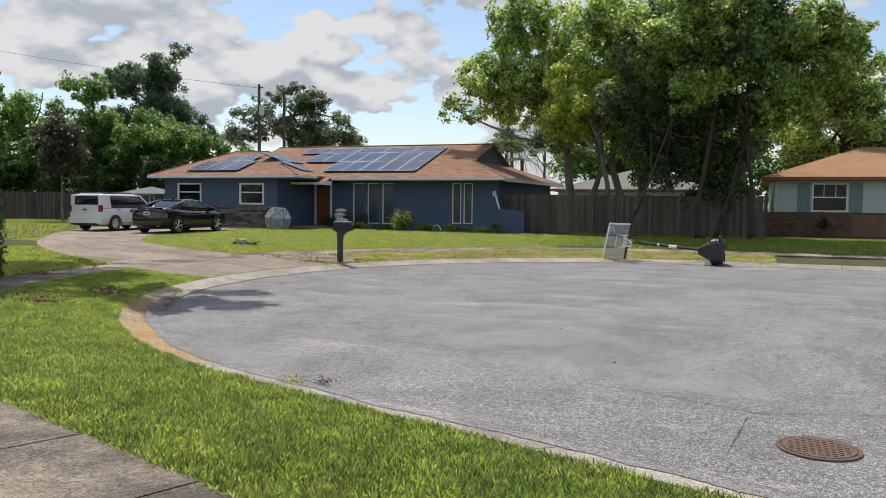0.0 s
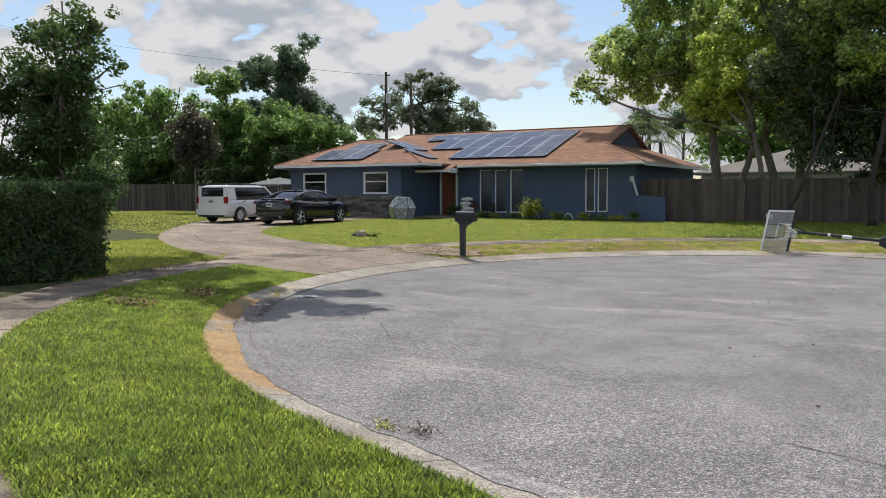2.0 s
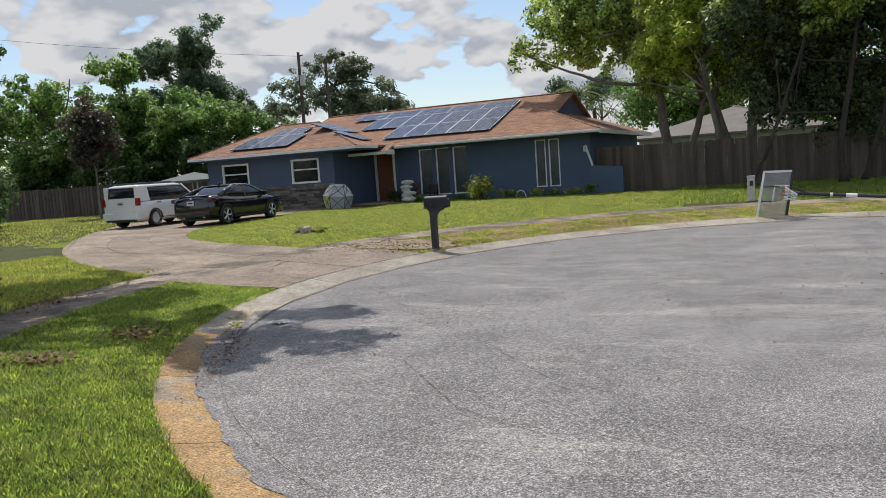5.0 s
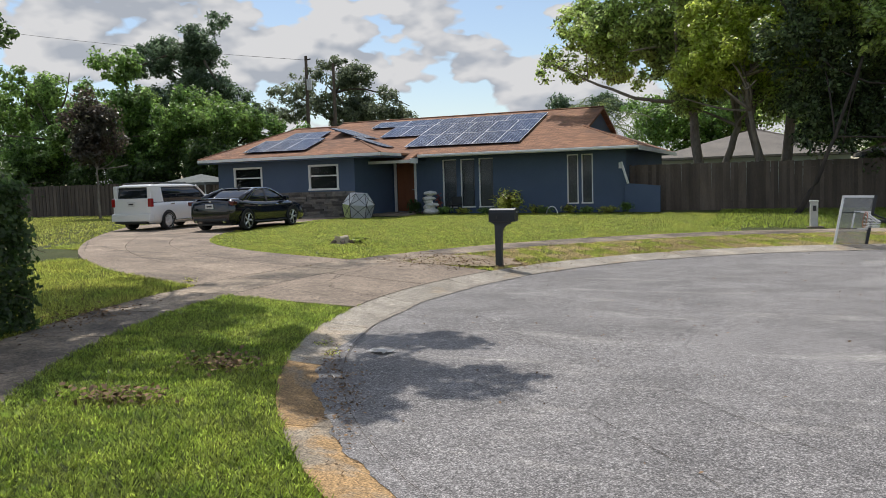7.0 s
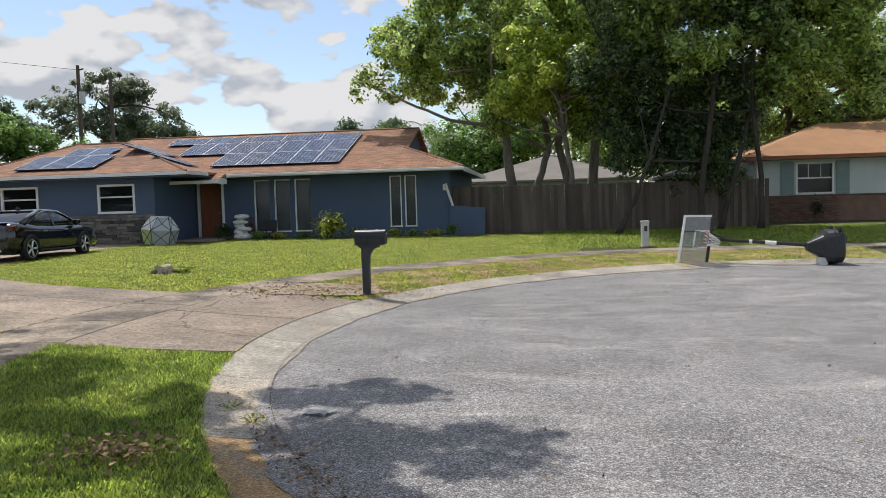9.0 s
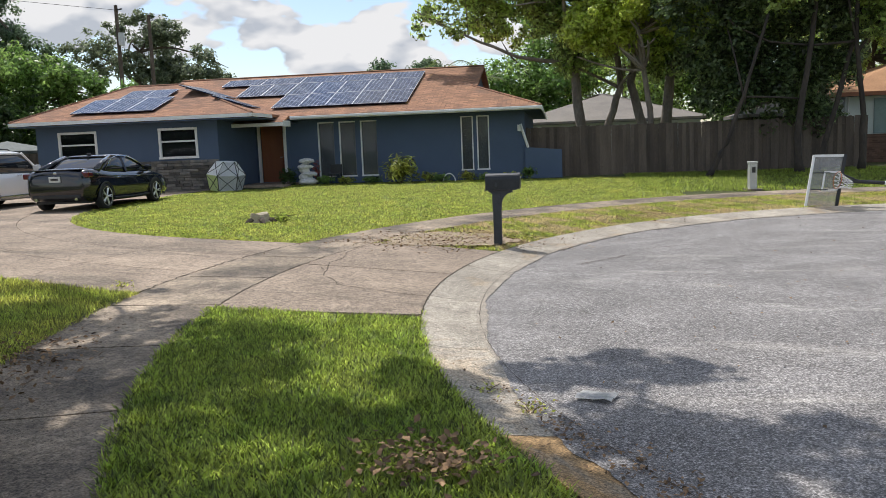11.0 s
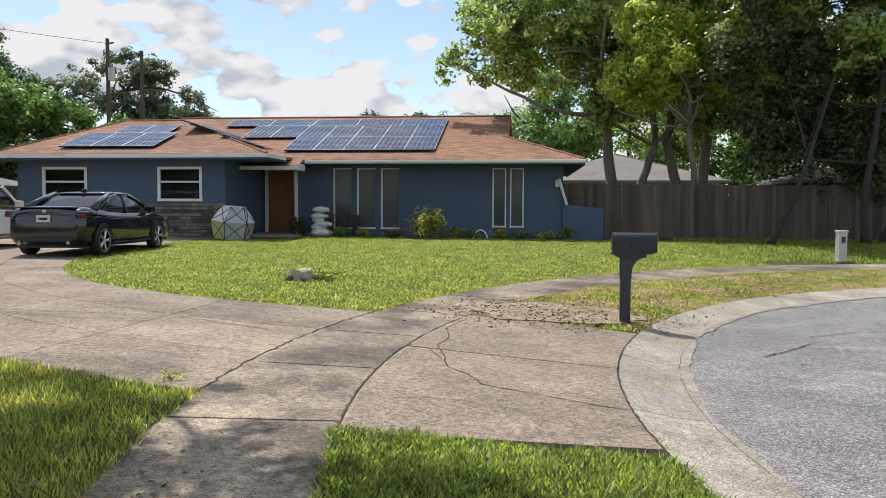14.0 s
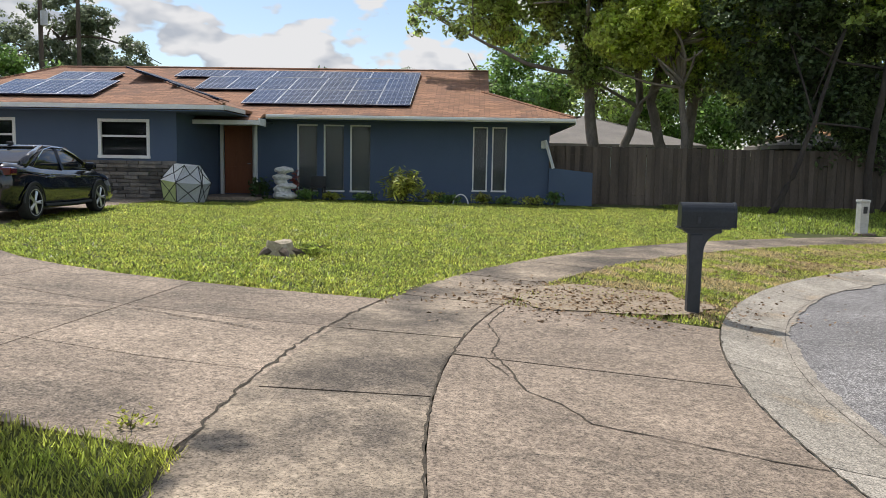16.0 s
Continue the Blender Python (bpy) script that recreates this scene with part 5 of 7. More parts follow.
def build_sedan(x, y, turn):
    car = empty("sedan", x, y, ground_height(x, y), turn)
    tagged(car, "glossy black four-door sedan parked on the concrete driveway", "car")
    st = [(-2.44, 0.42, 0.86, 0.72), (-2.40, 0.30, 1.00, 0.80), (-2.2, 0.24, 1.075, 0.875), (-1.75, 0.22, 1.07, 0.905), (-1.2, 0.2, 1.0, 0.915), (-0.4, 0.19, 0.97, 0.92), (0.5, 0.19, 0.965, 0.92),
          (1.1, 0.2, 0.95, 0.915), (1.7, 0.2, 0.86, 0.90), (2.15, 0.22, 0.74, 0.84), (2.38, 0.28, 0.62, 0.72), (2.44, 0.36, 0.54, 0.6)]
    part("body", loft([car_ring(*s) for s in st]), CAR_BLACK, car, smooth=True)
    cab = [cabin_ring(0.96, -1.80, 1.2, 0.80, 0.2), cabin_ring(1.12, -1.50, 0.78, 0.765, 0.2), cabin_ring(1.30, -1.12, 0.36, 0.71, 0.2), cabin_ring(1.40, -0.80, 0.10, 0.65, 0.2)]
    part("glass", loft(cab), TINTED, car, smooth=True)
    roof = [cabin_ring(1.385, -0.92, 0.2, 0.665, 0.22), cabin_ring(1.425, -0.80, 0.08, 0.635, 0.22), cabin_ring(1.447, -0.55, -0.12, 0.5, 0.2)]
    part("roof", loft(roof), CAR_BLACK, car, smooth=True)
    for s in (-1, 1):
        bm = bmesh.new()
        pillar(bm, (s * 0.80, 1.02, 0.95), (s * 0.66, 0.12, 1.39), 0.035)
        pillar(bm, (s * 0.83, -0.32, 0.95), (s * 0.665, -0.32, 1.40), 0.035)
        part("pillar", bm, CAR_BLACK, car)
        bm = bmesh.new()
        tube([(s * 0.78, -1.78, 1.04), (s * 0.72, -1.32, 1.24), (s * 0.655, -0.8, 1.40)], [0.10, 0.07, 0.05], 6, bm)
        part("rear_pillar", bm, CAR_BLACK, car, smooth=True)
        part("side_trim", tube([(s * 0.80, -1.42, 1.02), (s * 0.765, -1.15, 1.2), (s * 0.715, -0.85, 1.35), (s * 0.69, -0.5, 1.405), (s * 0.69, 0.0, 1.395), (s * 0.735, 0.4, 1.27), (s * 0.80, 0.95, 1.02)], 0.012, 5), CHROME, car, "thin bright window line")
        part("sill", tube([(s * 0.90, -1.2, 0.27), (s * 0.915, 0.0, 0.25), (s * 0.90, 0.8, 0.27)], 0.035, 6), BLACK, car)
        part("shoulder_line", tube([(s * 0.905, -2.0, 0.93), (s * 0.925, -1.2, 0.87), (s * 0.928, 0.3, 0.83), (s * 0.91, 1.3, 0.80)], 0.014, 5), CAR_BLACK, car, smooth=True)
        part("mirror", box(s * 0.94 - 0.1, s * 0.94 + 0.1, 0.68, 0.82, 0.96, 1.1, 0.03), CAR_BLACK, car)
        part("tail_lamp", box(s * 0.74 - 0.17, s * 0.74 + 0.16, -2.40, -2.16, 0.86, 1.0, 0.03), DARK_LENS, car, "dark red tail lamp")
        for yy in (-0.95, 0.15):
            part("door_handle", box(s * 0.93 - 0.02, s * 0.93 + 0.02, yy - 0.1, yy + 0.1, 0.80, 0.835, 0.008), CHROME, car)
        for yy in (-1.62, 1.2):
            part("fender_well", wheel_arch(car, s * 0.925, yy if yy < 0 else yy + 0.0, 0.335, s), BLACK, car)
            wheel(car, s * 0.825, yy, 0.335, s, 5, ALLOY)
        part("exhaust_tip", tube([(s * 0.55, -2.36, 0.32), (s * 0.55, -2.48, 0.32)], 0.04, 10), CHROME, car)
    part("licence_plate", box(-0.155, 0.155, -2.475, -2.445, 0.76, 0.91, 0.006), PLATE, car, "white licence plate")
    part("plate_marks", box(-0.10, 0.10, -2.480, -2.474, 0.81, 0.86), BLACK, car)
    part("badge", box(-0.045, 0.045, -2.43, -2.40, 0.97, 1.03, 0.012), CHROME, car)
    part("bumper_trim", box(-0.66, 0.66, -2.47, -2.38, 0.34, 0.43, 0.02), BLACK, car)
    part("spoiler", box(-0.66, 0.66, -2.38, -2.2, 1.065, 1.09, 0.01), CAR_BLACK, car)
    part("antenna", box(-0.03, 0.03, -0.85, -0.65, 1.43, 1.5, 0.02), BLACK, car)
    part("underbody", box(-0.72, 0.72, -2.2, 2.2, 0.19, 0.4), BLACK, car)


def build_wagon(x, y, turn):
    car = empty("box_wagon", x, y, ground_height(x, y), turn)
    tagged(car, "boxy white wagon with roof rack parked on the driveway", "car")
    st = [(-2.12, 0.34, 0.92, 0.78), (-2.08, 0.26, 1.0, 0.85), (-1.8, 0.24, 1.02, 0.875), (-0.5, 0.22, 1.02, 0.88), (0.6, 0.22, 1.0, 0.88), (1.15, 0.22, 0.96, 0.875), (1.7, 0.24, 0.90, 0.85), (2.05, 0.28, 0.78, 0.76), (2.12, 0.36, 0.66, 0.66)]
    part("body", loft([car_ring(*s) for s in st]), CAR_WHITE, car, smooth=True)
    cab = [cabin_ring(0.98, -2.07, 1.25, 0.80, 0.12), cabin_ring(1.3, -2.03, 0.82, 0.775, 0.12), cabin_ring(1.55, -1.97, 0.45, 0.73, 0.12)]
    part("glass", loft(cab), TINTED, car, smooth=True)
    roof = [cabin_ring(1.52, -2.03, 0.52, 0.75, 0.14), cabin_ring(1.58, -2.0, 0.42, 0.735, 0.14), cabin_ring(1.63, -1.85, 0.2, 0.62, 0.14)]
    part("roof", loft(roof), CAR_WHITE, car, smooth=True)
    # tailgate below and round the rear window
    bm = box(-0.82, 0.82, -2.14, -2.02, 0.5, 1.14, 0.03)
    part("tailgate", bm, CAR_WHITE, car)
    part("bumper", box(-0.86, 0.86, -2.22, -2.0, 0.32, 0.6, 0.05), CAR_WHITE, car)
    part("bumper_trim", box(-0.7, 0.7, -2.225, -2.1, 0.26, 0.34, 0.02), BLACK, car)
    for s in (-1, 1):
        bm = bmesh.new()
        box(s * 0.74 - 0.08, s * 0.74 + 0.08, -2.1, -1.98, 1.0, 1.58, 0.03, bm)
        part("rear_corner", bm, CAR_WHITE, car)
        # wide body-coloured panel behind the rear door window
        bm = bmesh.new()
        x0, x1 = s * 0.825, s * 0.755
        vs = [bm.verts.new(p) for p in ((x0, -2.05, 1.0), (x0, -1.45, 1.0), (x1, -1.5, 1.55), (x1, -1.98, 1.55), (x0 - s * 0.04, -2.05, 1.0), (x0 - s * 0.04, -1.45, 1.0), (x1 - s * 0.04, -1.5, 1.55), (x1 - s * 0.04, -1.98, 1.55))]
        for f in ((0, 1, 2, 3), (4, 7, 6, 5), (0, 4, 5, 1), (1, 5, 6, 2), (2, 6, 7, 3), (3, 7, 4, 0)):
            bm.faces.new([vs[i] for i in f])
        part("rear_quarter", bm, CAR_WHITE, car)
        bm = bmesh.new()
        pillar(bm, (s * 0.80, 1.15, 1.0), (s * 0.735, 0.45, 1.56), 0.04)
        part("front_pillar", bm, CAR_WHITE, car)
        part("tail_lamp", box(s * 0.80 - 0.07, s * 0.80 + 0.075, -2.16, -2.02, 0.84, 1.13, 0.02), RED_LENS, car, "upright red tail lamp")
        part("mirror", box(s * 0.95 - 0.1, s * 0.95 + 0.1, 0.75, 0.87, 1.03, 1.2, 0.03), CAR_WHITE, car)
        part("roof_rail", tube([(s * 0.62, -1.8, 1.62), (s * 0.62, -1.7, 1.68), (s * 0.62, 0.0, 1.68), (s * 0.62, 0.12, 1.62)], 0.018, 6), BLACK, car)
        for yy in (-1.05, 0.05):
            part("door_handle", box(s * 0.885 - 0.02, s * 0.885 + 0.02, yy - 0.1, yy + 0.1, 0.90, 0.94, 0.008), CHROME, car)
        part("sill_trim", box(s * 0.87 - 0.015, s * 0.87 + 0.02, -0.9, 0.9, 0.30, 0.36, 0.01), CHROME, car)
        for yy in (-1.28, 1.32):
            part("fender_well", wheel_arch(car, s * 0.885, yy, 0.32, s), BLACK, car)
            wheel(car, s * 0.79, yy, 0.32, s, 7, ALLOY, True)
    for yy in (-1.4, -0.3):
        part("cross_bar", tube([(-0.62, yy, 1.69), (0.62, yy, 1.69)], 0.016, 6), BLACK, car)
    part("licence_plate", box(-0.155, 0.155, -2.165, -2.14, 0.86, 1.01, 0.006), PLATE, car, "white licence plate")
    part("plate_marks", box(-0.10, 0.10, -2.17, -2.164, 0.91, 0.96), BLACK, car)
    part("wiper", tube([(0, -2.1, 1.16), (0.35, -2.1, 1.2)], 0.01, 4), BLACK, car)
    part("underbody", box(-0.7, 0.7, -1.95, 1.95, 0.22, 0.42), BLACK, car)


build_sedan(-22.45, 30.0, 2.0)
build_wagon(-26.0, 29.9, 2.0)


# ---- street furniture ----
MAIL_BLACK = surface("mailbox_metal", (0.020, 0.024, 0.03), (0.03, 0.035, 0.042), scale=5, rough=0.38, metal=0.2, fine_amount=0.15)
POST_BLACK = surface("post_plastic", (0.03, 0.036, 0.045), (0.045, 0.05, 0.06), scale=5, rough=0.5, fine_amount=0.15)
RUST = surface("rusty_iron", (0.19, 0.10, 0.065), (0.13, 0.105, 0.09), scale=7, rough=0.9, metal=0.2, bump=0.004, bump_scale=60, fine_amount=0.45, mottle=0.3)


def build_mailbox(x, y, turn):
    g = ground_height(x, y)
    top = empty("mailbox", x, y, g, turn)
    tagged(top, "black metal mailbox on a black post in bare soil", "mailbox")
    post = part("post", box(-0.072, 0.072, -0.06, 0.06, -0.1, 0.90, 0.008), POST_BLACK, top)
    # curved bracket widening under the box
    bm = bmesh.new()
    pts = [(-0.15, 0.97)] + [(-0.15, 0.945), (-0.08, 0.90), (-0.08, 0.62), (0.08, 0.62), (0.08, 0.70)] + [(0.08 + 0.2 * (1 - math.cos(radians(90 * k / 6))), 0.70 + 0.22 * math.sin(radians(90 * k / 6))) for k in range(1, 7)] + [(0.27, 0.97)]
    a = [bm.verts.new((px, -0.05, pz)) for px, pz in pts]
    b = [bm.verts.new((px, 0.05, pz)) for px, pz in pts]
    bm.faces.new(a)
    bm.faces.new(b[::-1])
    for i in range(len(pts)):
        j = (i + 1) % len(pts)
        bm.faces.new((a[i], b[i], b[j], a[j]))
    part("bracket", bm, POST_BLACK, top)
    part("shelf", box(-0.21, 0.36, -0.1, 0.1, 0.965, 0.985, 0.004), POST_BLACK, top)
    arch = [(-0.085, 0.0), (0.085, 0.0), (0.085, 0.13)] + [(0.085 * math.cos(radians(15 * k)), 0.13 + 0.085 * math.sin(radians(15 * k))) for k in range(1, 12)] + [(-0.085, 0.13)]
    s = 1.28
    rows = [[(xx, py * s, 0.987 + pz * s) for py, pz in arch] for xx in (-0.19, 0.39)]
    part("box", loft(rows), MAIL_BLACK, top, smooth=False)
    door = part("box_door", loft([[(xx, py * s * 1.04, 0.984 + pz * s * 1.03) for py, pz in arch] for xx in (0.39, 0.415)]), MAIL_BLACK, top)
    part("latch", box(0.415, 0.435, -0.012, 0.012, 1.16, 1.2, 0.004), SILVER, door)
    part("flag", box(-0.02, 0.02, -0.125, -0.112, 1.03, 1.1, 0.004), POST_BLACK, top)


def build_hoop():
    """Portable basketball hoop lying on its side: board on edge, pole to the base."""
    x, y, z = -3.75, 28.95, 0.05
    hoop = empty("basketball_hoop")
    tagged(hoop, "fallen portable basketball hoop, white board, black pole and base", "basketball hoop")
    bl, br = Vector((-3.66, 28.85, 0.06)), Vector((-2.86, 28.95, 0.04))
    up = Vector((0.22, 0.12, 1.29))
    acr = (br - bl)
    n = acr.cross(up).normalized()

    def plate(u0, u1, v0, v1, t, off=0.0):
        bm = bmesh.new()
        pts = [bl + acr * u + up * v + n * off for u, v in ((u0, v0), (u1, v0), (u1, v1), (u0, v1))]
        lo, hi = [bm.verts.new(p) for p in pts], [bm.verts.new(p + n * t) for p in pts]
        bm.faces.new(lo[::-1])
        bm.faces.new(hi)
        for i in range(4):
            bm.faces.new((lo[i], lo[(i + 1) % 4], hi[(i + 1) % 4], hi[i]))
        return bm

    clear = surface("clouded_acrylic", (0.42, 0.43, 0.43), (0.35, 0.35, 0.34), scale=3, rough=0.25, fine_amount=0.15)
    clear.node_tree.nodes["Principled BSDF"].inputs["Alpha"].default_value = 0.42
    part("backboard", plate(0.02, 0.98, 0.015, 0.985, 0.012), clear, hoop, "cloudy grey acrylic board")
    for u0, u1, v0, v1 in ((0, 0.07, 0, 1), (0.0, 1, 0.955, 1), (0, 1, 0, 0.03)):
        part("border", plate(u0, u1, v0, v1, 0.03, 0.004), WHITE, hoop, "white board border")
    part("border", plate(0.91, 1.0, 0, 1, 0.035, 0.004), BLACK, hoop, "dark board edge")
    for u0, u1, v0, v1 in ((0.42, 0.47, 0.33, 0.69), (0.9, 0.95, 0.33, 0.69), (0.42, 0.95, 0.33, 0.36), (0.42, 0.95, 0.66, 0.69)):
        part("target_line", plate(u0, u1, v0, v1, 0.012, 0.012), WHITE, hoop)
    part("brace", plate(0.07, 0.6, 0.345, 0.36, 0.02, 0.014), BLACK, hoop)
    part("brace", plate(0.07, 0.6, 0.655, 0.67, 0.02, 0.014), BLACK, hoop)
    c = bl + acr * 0.72 + up * 0.52 - n * -0.25
    orange = surface("faded_rim_orange", (0.45, 0.16, 0.07), (0.35, 0.12, 0.06), scale=6, rough=0.5)
    ring = [c + acr.normalized() * 0.0 + up.normalized() * (0.2 * math.cos(a)) + n * (0.2 * math.sin(a)) for a in [2 * math.pi * k / 20 for k in range(21)]]
    part("rim", tube(ring, 0.01, 6, caps=False), orange, hoop)
    bm = bmesh.new()
    for k in range(12):
        a = 2 * math.pi * k / 12
        p = c + up.normalized() * (0.2 * math.cos(a)) + n * (0.2 * math.sin(a))
        q = c + acr.normalized() * 0.33 + up.normalized() * (0.09 * math.cos(a + 0.9)) + n * (0.09 * math.sin(a + 0.9)) - Vector((0, 0, 0.12))
        q2 = c + acr.normalized() * 0.33 + up.normalized() * (0.09 * math.cos(a - 0.9)) + n * (0.09 * math.sin(a - 0.9)) - Vector((0, 0, 0.12))
        tube([p, q], 0.006, 4, bm)
        tube([p, q2], 0.006, 4, bm)
    part("net", bm, WHITE, hoop, "white cord net")
    a, b = Vector((-2.75, 29.15, 0.70)), Vector((-0.35, 28.75, 0.50))
    part("pole", tube([a, b], 0.045, 10), BLACK, hoop, "black steel pole")
    part("sleeve", tube([a.lerp(b, 0.56), a.lerp(b, 0.67)], 0.052, 10), WHITE, hoop, "white sleeve on the pole")
    part("sleeve", tube([a.lerp(b, 0.40), a.lerp(b, 0.43)], 0.05, 10), WHITE, hoop)
    for o in (0.0, 0.22):
        part("arm", tube([bl + acr * 0.95 + up * (0.42 + o), a.lerp(b, 0.12 + o * 0.3)], 0.022, 6), BLACK, hoop)
    # base on edge
    rows = []
    for u, hz, hy in ((0.0, 0.10, 0.10), (0.35, 0.30, 0.30), (0.42, 0.40, 0.42), (0.56, 0.43, 0.45), (0.60, 0.42, 0.44), (0.66, 0.43, 0.45), (0.78, 0.41, 0.43), (0.83, 0.34, 0.36)):
        ring = []
        for k in range(16):
            an = 2 * math.pi * k / 16
            cx = math.copysign(abs(math.cos(an)) ** 0.5, math.cos(an))
            sx = math.copysign(abs(math.sin(an)) ** 0.5, math.sin(an))
            ring.append((-0.45 + u, 28.72 + hy * cx, 0.47 + hz * sx))
        rows.append(ring)
    base = part("base", loft(rows), BLACK, hoop, "black plastic water-filled base")
    for dy in (-0.3, 0.3):
        part("base_wheel", tube([(0.2, 28.72 + dy, 0.9), (0.28, 28.72 + dy, 0.9)], 0.08, 12), RUBBER, base)
    for dy, dz in ((-0.2, -0.1), (0.18, 0.16), (0.0, -0.25), (-0.22, 0.2)):
        part("moulding", tube([(0.36, 28.72 + dy, 0.47 + dz), (0.41, 28.72 + dy, 0.47 + dz)], 0.1, 12), BLACK, base)
    part("base_foot", box(-0.22, -0.02, 28.45, 28.75, 0.0, 0.2, 0.02), PLATE, base, "grey weight tucked under the base")


def build_pedestal(x, y):
    g = ground_height(x, y)
    top = empty("utility_pedestal", x, y, g, 8)
    tagged(top, "pale grey utility pedestal standing on the verge", "utility box")
    pale = surface("pale_plastic", (0.56, 0.57, 0.54), (0.47, 0.47, 0.43), scale=4, rough=0.6)
    part("body", box(-0.105, 0.105, -0.1, 0.1, -0.05, 0.76, 0.01), pale, top)
    part("cap", box(-0.12, 0.12, -0.115, 0.115, 0.76, 0.82, 0.012), pale, top)
    part("warning_label", box(-0.05, 0.05, -0.106, -0.1, 0.5, 0.66), BLACK, top)
    part("base_pad", box(-0.2, 0.25, -0.2, 0.2, -0.06, 0.03, 0.01), CONCRETE, top)


def build_manhole(x, y):
    top = tagged(empty("manhole_cover", x, y, 0.012), "round rusty iron manhole cover in the asphalt", "manhole cover")
    bm = bmesh.new()
    rings = []
    for r, z in ((0.32, -0.02), (0.32, 0.012), (0.288, 0.014), (0.283, 0.006)):
        rings.append([(r * math.cos(a), r * math.sin(a), z) for a in [2 * math.pi * k / 40 for k in range(40)]])
    part("ring", loft(rings, True, bm), RUST, top, "worn iron collar")
    bm = bmesh.new()
    tube([(0, 0, 0.002), (0, 0, 0.016)], 0.278, 40, bm)
    lid = part("lid", bm, RUST, top)
    bm = bmesh.new()
    for i in range(-5, 6):
        for j in range(-5, 6):
            if math.hypot(i, j) * 0.052 < 0.235:
                box(i * 0.052 - 0.016, i * 0.052 + 0.016, j * 0.052 - 0.016, j * 0.052 + 0.016, 0.015, 0.021, 0.0, bm)
    tagged(part("stud", bm, RUST, lid), kind="stuff")


build_mailbox(-10.6, 22.65, -2)
build_hoop()
build_pedestal(-3.95, 32.75)
build_manhole(1.69, 7.97)


# ---- by the front door and on the lawn ----
def build_tent(x, y):
    """Pop-up play tent: six panels on sprung hoops."""
    g = ground_height(x, y)
    top = empty("play_tent", x, y, g, 0)
    top.matrix_world = pose(x, y, g + 0.03, 3, 5, 8)
    tagged(top, "grey and green pop-up play tent before the stone wall", "play tent")
    grey = surface("grey_fabric", (0.52, 0.54, 0.56), (0.44, 0.46, 0.48), scale=4, rough=0.8)
    pale = surface("pale_fabric", (0.78, 0.79, 0.78), (0.68, 0.69, 0.68), scale=4, rough=0.8)
    green = surface("green_mesh", (0.56, 0.64, 0.28), (0.46, 0.54, 0.24), scale=5, rough=0.8)
    r, h = 0.62, 1.02
    low = [Vector((r * 0.92 * math.cos(radians(a)), r * 0.92 * math.sin(radians(a)), 0.0)) for a in (200, 260, 320, 20, 80, 140)]
    mid = [Vector((r * 1.12 * math.cos(radians(a)), r * 1.12 * math.sin(radians(a)), 0.56)) for a in (200, 260, 320, 20, 80, 140)]
    high = [Vector((r * 0.62 * math.cos(radians(a + 12)), r * 0.62 * math.sin(radians(a + 12)), h)) for a in (200, 260, 320, 20, 80, 140)]
    for i in range(6):
        j = (i + 1) % 6
        for lo, hi, mats in ((low, mid, (green, grey, grey)), (mid, high, (pale, grey, pale))):
            bm = bmesh.new()
            quad = [lo[i], lo[j], hi[j], hi[i]]
            c = sum(quad, Vector()) / 4
            c = c * 0.96 + Vector((0, 0, c.z * 0.04))
            vs = [bm.verts.new(p) for p in quad] + [bm.verts.new(c)]
            for k in range(4):
                bm.faces.new((vs[k], vs[(k + 1) % 4], vs[4]))
            part("panel", bm, mats[i % 3], top)
            bm = bmesh.new()
            for a, b in ((quad[0], quad[2]), (quad[1], quad[3])):
                tube([a * 1.01, c * 1.01, b * 1.01], 0.012, 5, bm)
            part("sprung_rod", bm, BLACK, top)
        part("seam", tube([low[i], mid[i], high[i]], 0.014, 5), BLACK, top)
    bm = bmesh.new()
    bm.faces.new([bm.verts.new(p) for p in high])
    part("roof_panel", bm, pale, top)


def build_statue(x, y):
    """Stacked white garden ornament."""
    g = ground_height(x, y)
    bm = bmesh.new()
    stone = surface("white_cast_stone", (0.74, 0.73, 0.70), (0.58, 0.57, 0.54), scale=6, rough=0.8, bump=0.008, bump_scale=18)
    for z, r, sq, dx in ((0.12, 0.29, 0.5, 0.06), (0.32, 0.2, 0.7, -0.05), (0.42, 0.24, 0.4, 0.12), (0.58, 0.17, 0.7, -0.08), (0.70, 0.23, 0.42, -0.04), (0.92, 0.22, 0.5, 0.02)):
        m = Matrix.Translation((dx, 0, z)) @ Matrix.Diagonal((r * 1.35, r * 1.1, r * sq, 1))
        bmesh.ops.create_icosphere(bm, subdivisions=3, radius=1.0, matrix=m)
    for v in bm.verts:
        v.co += Vector((noise.noise(v.co * 9), noise.noise(v.co * 9 + Vector((5, 1, 2))), noise.noise(v.co * 9 + Vector((1, 7, 3))))) * 0.05
    ob = part("garden_statue", bm, stone, None, smooth=True)
    ob.location = (x, y, g)
    skin = ob.modifiers.new("skin", "REMESH")
    skin.mode, skin.voxel_size, skin.use_smooth_shade = "VOXEL", 0.016, True
    tagged(ob, "stacked white stone ornament beside the front door", "garden ornament")


